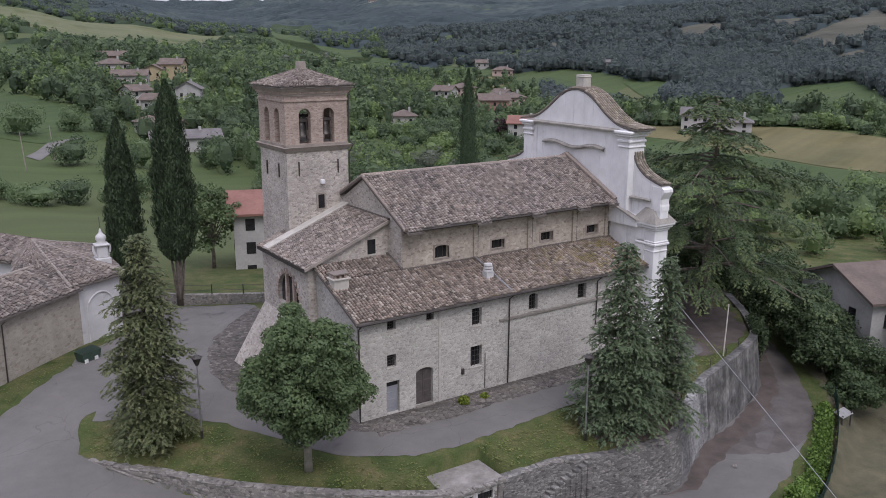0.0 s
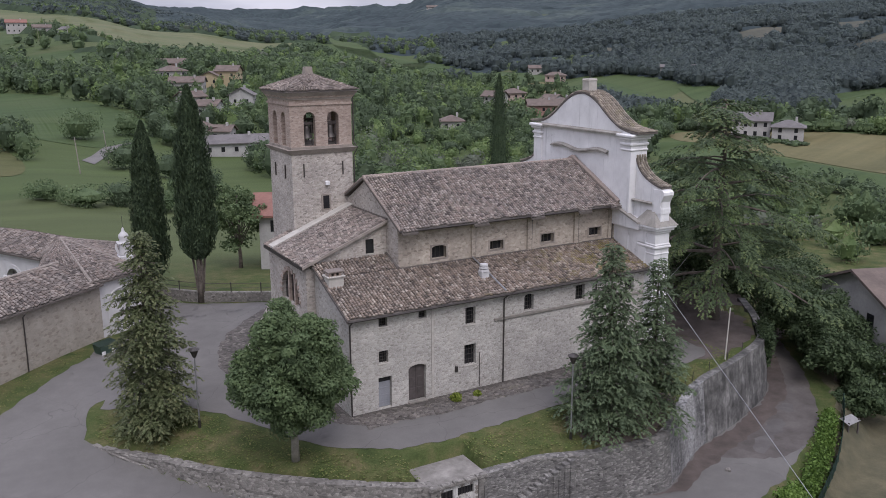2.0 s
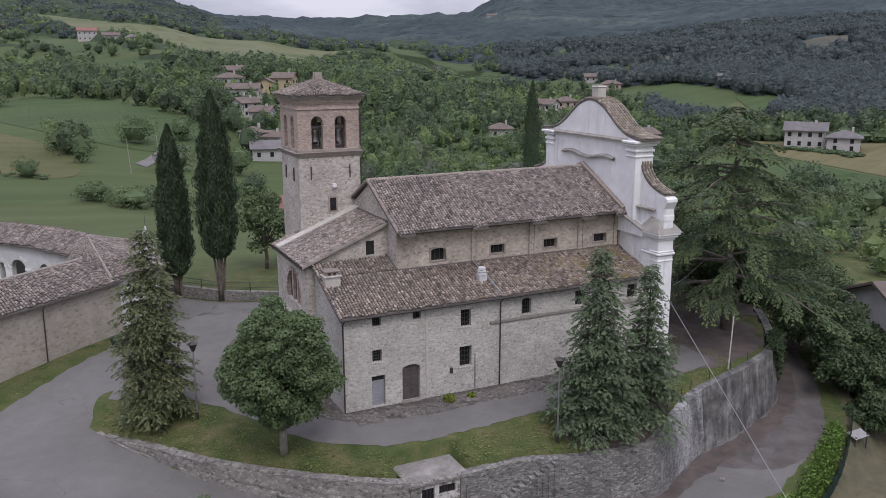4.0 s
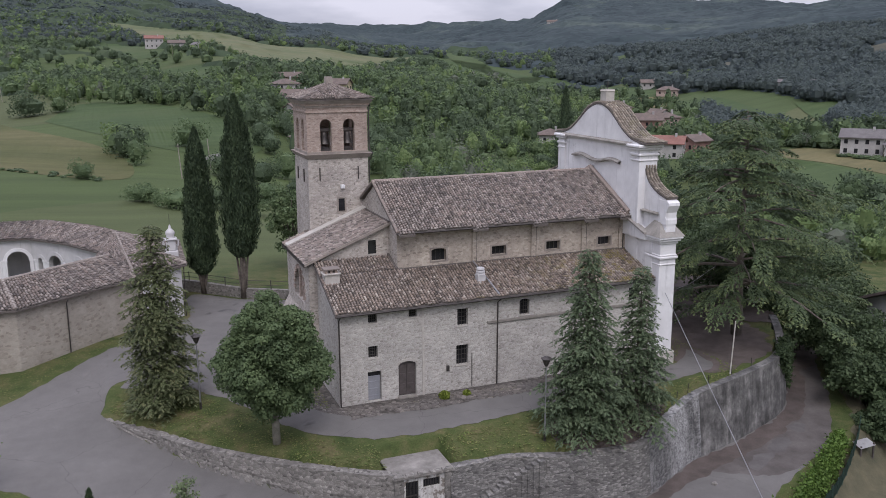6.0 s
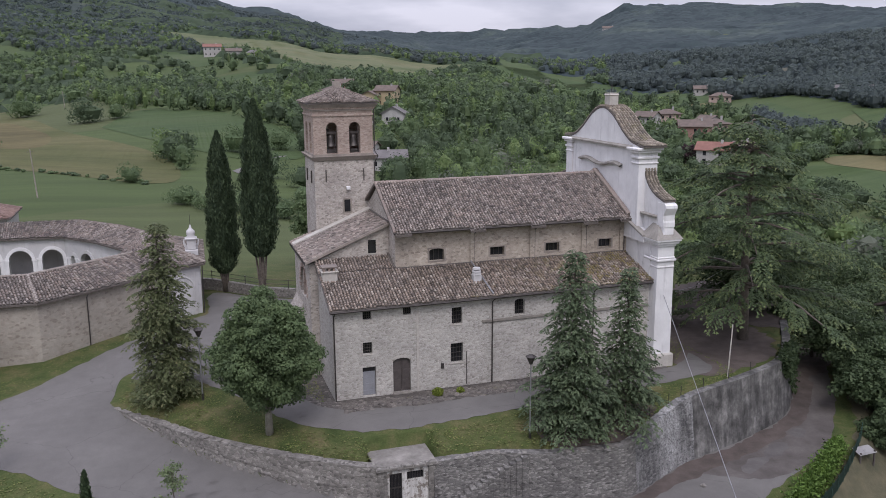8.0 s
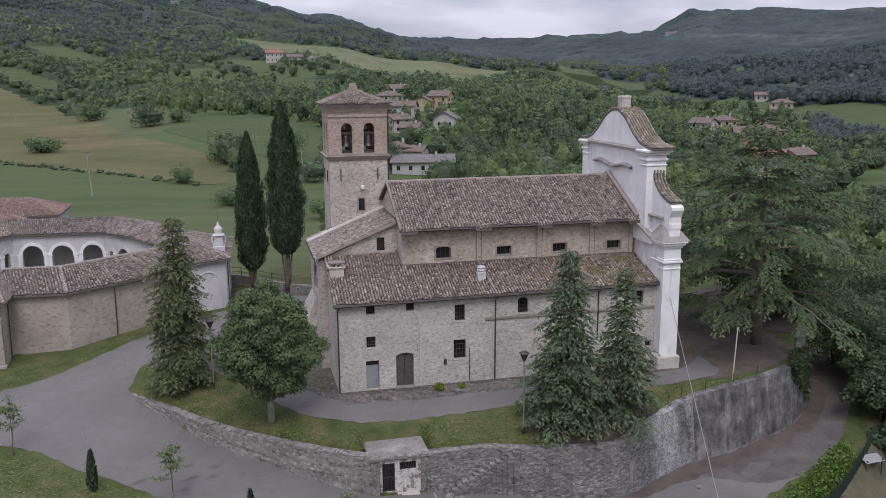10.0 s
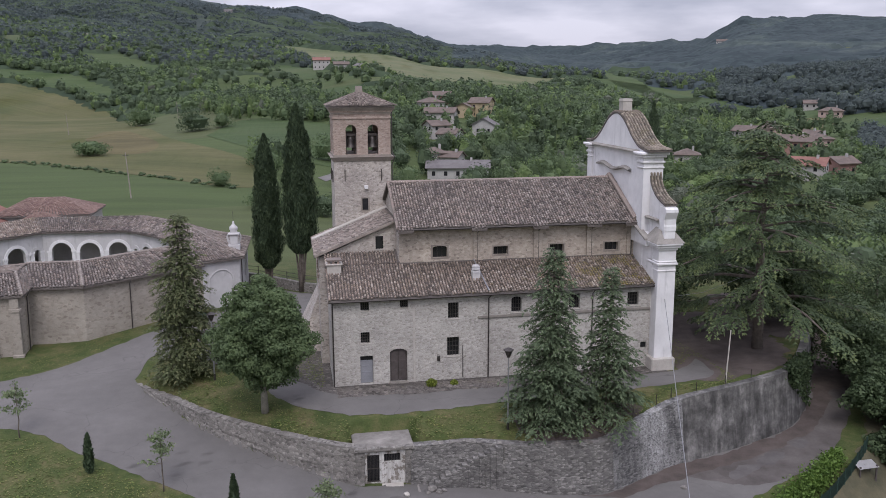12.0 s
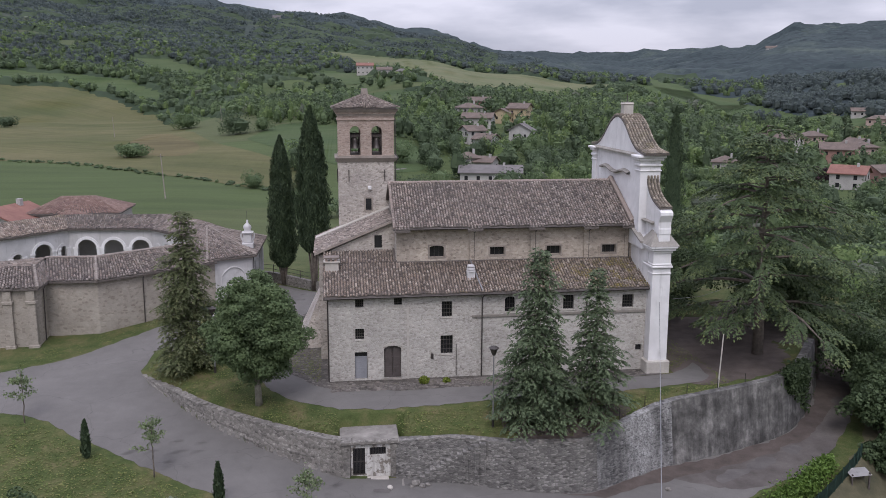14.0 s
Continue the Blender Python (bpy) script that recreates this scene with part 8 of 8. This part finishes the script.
for lo, hi, tries, n, hr, rr_, side in ((115, 300, 1900, 360, (7, 13), (2.2, 4.2), -25), (300, 520, 4500, 100, (7, 12), (2.2, 4.2), -25), (330, 560, 5200, 60, (5, 9), (2.2, 4.4), 37.8), (520, 1100, 14000, 44, (6, 10), (2.6, 4.8), -25), (1100, 2300, 17000, 14, (7, 12), (4.0, 7.0), -25)):
    for _ in range(tries):
        d = math.sqrt(rng_w.uniform(lo * lo, hi * hi))
        az = radians(rng_w.uniform(side, 66 if lo < 1000 else 14))
        x, y = -8 + d * math.sin(az), -52 + d * math.cos(az)
        if rng_w.uniform() > wood_density(x, y, d, az):
            continue
        r = rng_w.uniform(*rr_)
        if d < 900 and not clear_of_houses(x, y, r):
            continue
        tone = int(np.clip(1.15 + 1.7 * noise.noise((x / 60, y / 60, 11.0)) + rng_w.normal(scale=0.8), 0, 3))
        # trees farther off take the tone that holds the haze
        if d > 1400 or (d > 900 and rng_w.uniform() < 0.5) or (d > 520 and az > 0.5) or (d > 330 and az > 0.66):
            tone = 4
        h = rng_w.uniform(*hr) * (0.75 if d < 300 and r < 3.2 else 1.0)
        if d < 300 and az > 0.42:
            h *= 0.65
        if tone == 2 and rng_w.uniform() < 0.3:
            h, r = h * 1.25, r * 0.6
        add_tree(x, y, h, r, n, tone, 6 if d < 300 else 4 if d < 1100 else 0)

# closed canopy over the wooded slopes beyond
azs = np.radians(np.arange(-27, 68, 0.42))
ds = 330 * 1.0075 ** np.arange(0, 360)
ds = ds[ds < 4350]
c_verts, c_in = [], []
for d in ds:
    for a in azs:
        x = -8 + d * math.sin(a) + rng_w.uniform(-0.3, 0.3) * d * 0.0074
        y = -52 + d * math.cos(a) + rng_w.uniform(-0.3, 0.3) * d * 0.0074
        wooded = d > (524 if a < 0.66 else 333) and wood_density(x, y, d, a) > 0.45 and (d > 900 or clear_of_houses(x, y, 0))
        top = (0.2 if d < 530 or (a > 0.42 and d < 950) else 2.2 if d < 1150 else 5.0) + 3.0 * noise.noise((x / 22, y / 22, 0.5)) + 2.2 * noise.noise((x / 9, y / 9, 6.5)) + d * 0.0008 + (0.0 if d < 1400 else 0.004 * d * noise.noise((x / 70, y / 70, 3.3)) + 0.0025 * d * noise.noise((x / 34, y / 34, 1.3)))
        c_verts.append((x, y, surface_z(x, y) + (max(top, 0.6) if wooded else -1.2)))
        c_in.append(wooded)
m_c = len(azs)
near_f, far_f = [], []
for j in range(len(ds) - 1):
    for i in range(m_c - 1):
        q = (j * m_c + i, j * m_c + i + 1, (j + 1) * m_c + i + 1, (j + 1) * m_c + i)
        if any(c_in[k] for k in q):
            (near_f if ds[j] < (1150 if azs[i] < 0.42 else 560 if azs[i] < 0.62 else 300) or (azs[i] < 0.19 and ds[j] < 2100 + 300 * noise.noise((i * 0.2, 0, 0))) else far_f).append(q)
for c_faces, name, material, label in ((near_f, "woodland_canopy", M_CANOPY_NEAR, "green closed woodland on the nearer slopes"), (far_f, "mountain_canopy", M_CANOPY, "closed woodland covering the far mountain slopes, coloured dark blue for haze")):
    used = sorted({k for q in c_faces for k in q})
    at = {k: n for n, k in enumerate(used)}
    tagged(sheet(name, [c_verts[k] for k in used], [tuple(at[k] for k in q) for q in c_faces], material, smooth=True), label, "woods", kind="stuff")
# single trees, bushes and hedges in the fields
for x, y, h, r in ((-76, 402, 12, 9.0), (-40, 312, 11, 8.0), (-30, 318, 9, 5.5), (-65, 226, 6.5, 7.0), (-190, 470, 8, 8.0), (-19, 150, 5, 3.5), (13, 160, 8, 5.0), (9, 205, 10, 6.0), (22, 210, 9, 5.0), (30, 92, 9, 3.6), (38, 96, 8, 3.0), (-2, 108, 5, 4.5), (4, 112, 6, 4.0), (10, 104, 5, 4.0), (-8, 116, 4, 4.0), (16, 120, 7, 3.6), (24, 128, 8, 4.0), (20, 146, 8, 4.5), (28, 160, 10, 4.5)):
    add_tree(x, y, h, r, 1500, int(rng_w.integers(0, 2)))
for line, h in ((((-138, 224), (-100, 212), (-73, 202), (-43, 172), (-15, 147)), 0.7), (((-300, 300), (-230, 270), (-138, 224)), 0.7), (((190, 139), (194, 127), (194, 118)), 1.1), (((196, 165), (212, 144), (228, 126), (234, 104)), 3.2)):
    pts = smooth_line([(x, y, 0) for x, y in line], 26)
    for p in pts:
        add_tree(p.x + rng_w.uniform(-2, 2), p.y + rng_w.uniform(-2, 2), h * rng_w.uniform(0.5, 1.3), h * rng_w.uniform(0.7, 1.4), 40, int(rng_w.integers(0, 2)))
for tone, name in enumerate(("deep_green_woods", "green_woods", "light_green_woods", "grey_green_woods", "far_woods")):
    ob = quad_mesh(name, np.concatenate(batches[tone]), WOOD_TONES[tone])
    tagged(ob, ("dense dark woodland on the valley slopes", "green mixed woodland on the valley slopes", "light green poplars and locust trees on the slopes", "grey-green willows among the woods", "distant woodland on the mountain slopes, leaf colour blued for haze")[tone], "woods", kind="stuff")
# ---- lamps, poles, wires and small things near the church ----
def street_lamp(x, y, height, label):
    z = ground_z(x, y)
    ob = thing("street_lamp", label, "street lamp", group="street lamps round the church", at=(x, y, z))
    bm = bmesh.new()
    tube(bm, [(x, y, z - 0.2), (x, y, z + height)], 0.06, 8, 0.7)
    part("pole", bm, M_ZINC, ob)
    bm = bmesh.new()
    tube(bm, [(x, y, z), (x, y, z + 0.5)], 0.085, 8)
    part("base_sleeve", bm, M_METAL, ob)
    bm = bmesh.new()
    bmesh.ops.create_cone(bm, cap_ends=True, segments=10, radius1=0.1, radius2=0.3, depth=0.5, matrix=Matrix.Translation((x, y, z + height + 0.25)))
    part("lantern", bm, M_METAL, ob)
    bm = bmesh.new()
    bmesh.ops.create_cone(bm, cap_ends=True, segments=10, radius1=0.36, radius2=0.1, depth=0.14, matrix=Matrix.Translation((x, y, z + height + 0.57)))
    part("lantern_hat", bm, M_METAL, ob)


street_lamp(10.95, -8.75, 5.0, "slim grey street lamp with a dark lantern head")
street_lamp(-8.8, 3.6, 4.7, "slim grey street lamp beside the spruce")
pole = thing("wooden_pole", "leaning pale wooden pole at the wall's edge", "pole", at=(28.5, -5.0, -0.15))
bm = bmesh.new()
tube(bm, [(28.5, -5.0, -0.4), (28.72, -4.95, 3.9)], 0.055, 7, 0.8)
part("shaft", bm, M_TRIM, pole)
wire = bpy.data.curves.new("overhead_wire", "CURVE")
wire.dimensions, wire.bevel_depth = "3D", 0.022
sp = wire.splines.new("POLY")
line_w = [Vector((25.4, -0.75, 5.45)).lerp(Vector((14.3, -30.8, -4.1)), k / 14) for k in range(15)]
sp.points.add(14)
for pt, c in zip(sp.points, line_w):
    pt.co = (*c, 1)
wire.materials.append(M_ZINC)
tagged(new("overhead_wire", wire), "pale overhead cable running down from the church front", "cable")
bm = bmesh.new()
tube(bm, [(26.35, -0.9, 5.6), (30.0, 2.0, 5.0), (36.0, 6.0, 5.2)], 0.015, 4)
tagged(part("cable", bm, M_ZINC), "thin cable from the church front into the trees", "cable")
M_BUSH = leaf_mat("yellow_green_leaves", ((0.11, 0.15, 0.025), (0.17, 0.21, 0.04), (0.23, 0.27, 0.06)))
for x, y, r, label in ((7.1, -1.3, 0.42, "yellow-green bush planted by the church wall"), (8.8, -1.25, 0.28, "small flowering plant by the church wall")):
    z = ground_z(x, y)
    ob = thing("bush", label, "plant", group="plants by the church wall", at=(x, y, z))
    rng_b = np.random.default_rng(int(x * 10))
    p = np.array([x, y, z + r * 0.7]) + unit(rng_b.normal(size=(700, 3))) * rng_b.uniform(0.5, 1.0, (700, 1)) * np.array([r, r, r * 0.8])
    quad_mesh("leaves", loose_leaves(rng_b, p, 0.11), M_BUSH, ob)
part("lantern_box", boxes((7.75, 7.95, -0.14, 0.02, 1.3, 1.7), bevel=0.02), M_METAL, church)
part("vent", boxes((23.92, 24.38, 0.2, 0.26, 1.32, 1.78)), M_DARKWIN, church)
# low wall and railing behind the forecourt
back_wall = thing("forecourt_wall", "low rubble wall with an iron railing behind the forecourt", "wall")
pts_b = [(-10.5, 39.0), (-6.5, 36.5), (-1.7, 31.0), (3.2, 28.2), (7.0, 26.2)]
for (x0, y0), (x1, y1) in zip(pts_b, pts_b[1:]):
    part("wall_stretch", pierced((x0, y0), (x1, y1), -1.6, 0.55, 0.45), M_RETAIN, back_wall)
    n = max(2, int(math.hypot(x1 - x0, y1 - y0) / 2))
    for k in range(n):
        x, y = x0 + (x1 - x0) * k / n, y0 + (y1 - y0) * k / n
        part("railing_post", boxes((x - 0.04, x + 0.04, y + 0.1, y + 0.18, 0.5, 1.5)), M_METAL, back_wall)
    for z in (0.95, 1.4):
        bm = bmesh.new()
        tube(bm, [(x0, y0 + 0.14, z), (x1, y1 + 0.14, z)], 0.025, 5)
        part("railing_bar", bm, M_METAL, back_wall)
# iron posts along the terrace edge
for a in TOP_LINE[56:80:4]:
    x, y = a.x - 0.25, a.y + 0.55
    z = ground_z(x, y)
    bm = bmesh.new()
    tube(bm, [(x, y, z - 0.2), (x, y, z + 0.75)], 0.03, 5)
    tagged(part("edge_post", bm, M_METAL), "thin rusty iron post at the terrace edge", "post", "posts at the terrace edge")
# garden shelter below the lane
SHX, SHY, SHZ = 36.7, -10.3, -4.85
shelter = thing("garden_shelter", "small garden shelter with a white sheet roof", "shelter", at=(SHX, SHY, ground_z(SHX, SHY)))
bm = bmesh.new()
v = [bm.verts.new((SHX + x, SHY + y, SHZ + z)) for x, y, z in ((-0.85, -0.5, -0.1), (0.85, -0.3, -0.14), (0.75, 0.5, 0.12), (-0.9, 0.35, 0.16))]
bm.faces.new(v)
bmesh.ops.solidify(bm, geom=bm.faces[:], thickness=0.05)
part("roof_sheet", bm, M_PALE, shelter)
for x, y in ((-0.7, -0.35), (0.7, -0.2), (0.62, 0.38), (-0.75, 0.25)):
    part("post", boxes((SHX + x - 0.05, SHX + x + 0.05, SHY + y - 0.05, SHY + y + 0.05, SHZ - 2.6, SHZ + 0.02)), M_WOOD, shelter)
# poles in the fields
for x, y, h in ((-35.2, 124.6, 9.5), (-95, 330, 9), (2.0, 150, 8), (10.5, 168, 8), (38, 640, 10), (-60, 420, 9)):
    z = ground_z(x, y)
    ob = thing("power_pole", "pale concrete power pole standing in a field", "pole", group="power poles", at=(x, y, z))
    bm = bmesh.new()
    tube(bm, [(x, y, z - 0.5), (x - 0.5, y, z + h)], 0.14, 6, 0.6)
    part("shaft", bm, M_CORNICE, ob)
    part("crossarm", boxes((x - 1.1, x + 0.1, y - 0.05, y + 0.05, z + h - 0.6, z + h - 0.5)), M_METAL, ob)

# loose stones and a block beside the hut
rnd_s = random.Random(17)
for k, (x, y, r) in enumerate(((3.9, -10.75, 0.2), (5.6, -10.2, 0.3), (6.0, -10.5, 0.22), (6.4, -10.3, 0.17), (5.3, -10.6, 0.14), (14.6, -12.7, 0.22), (15.4, -12.75, 0.16), (22.4, -11.3, 0.2))):
    z = ground_z(x, y)
    bm = bmesh.new()
    bmesh.ops.create_icosphere(bm, subdivisions=2, radius=r)
    for v in bm.verts:
        v.co *= 1 + 0.3 * noise.noise(v.co * (2.2 / r) * 0.5 + Vector((k, 0, 0)))
        v.co.z = v.co.z * 0.7
        v.co += Vector((x, y, z + r * 0.45))
    tagged(part("loose_stone", bm, M_TRIM if k == 0 else M_RETAIN), "pale loose block of stone on the road's edge" if k == 0 else "loose rubble stone at the wall's foot", "stone", "loose stones by the wall")
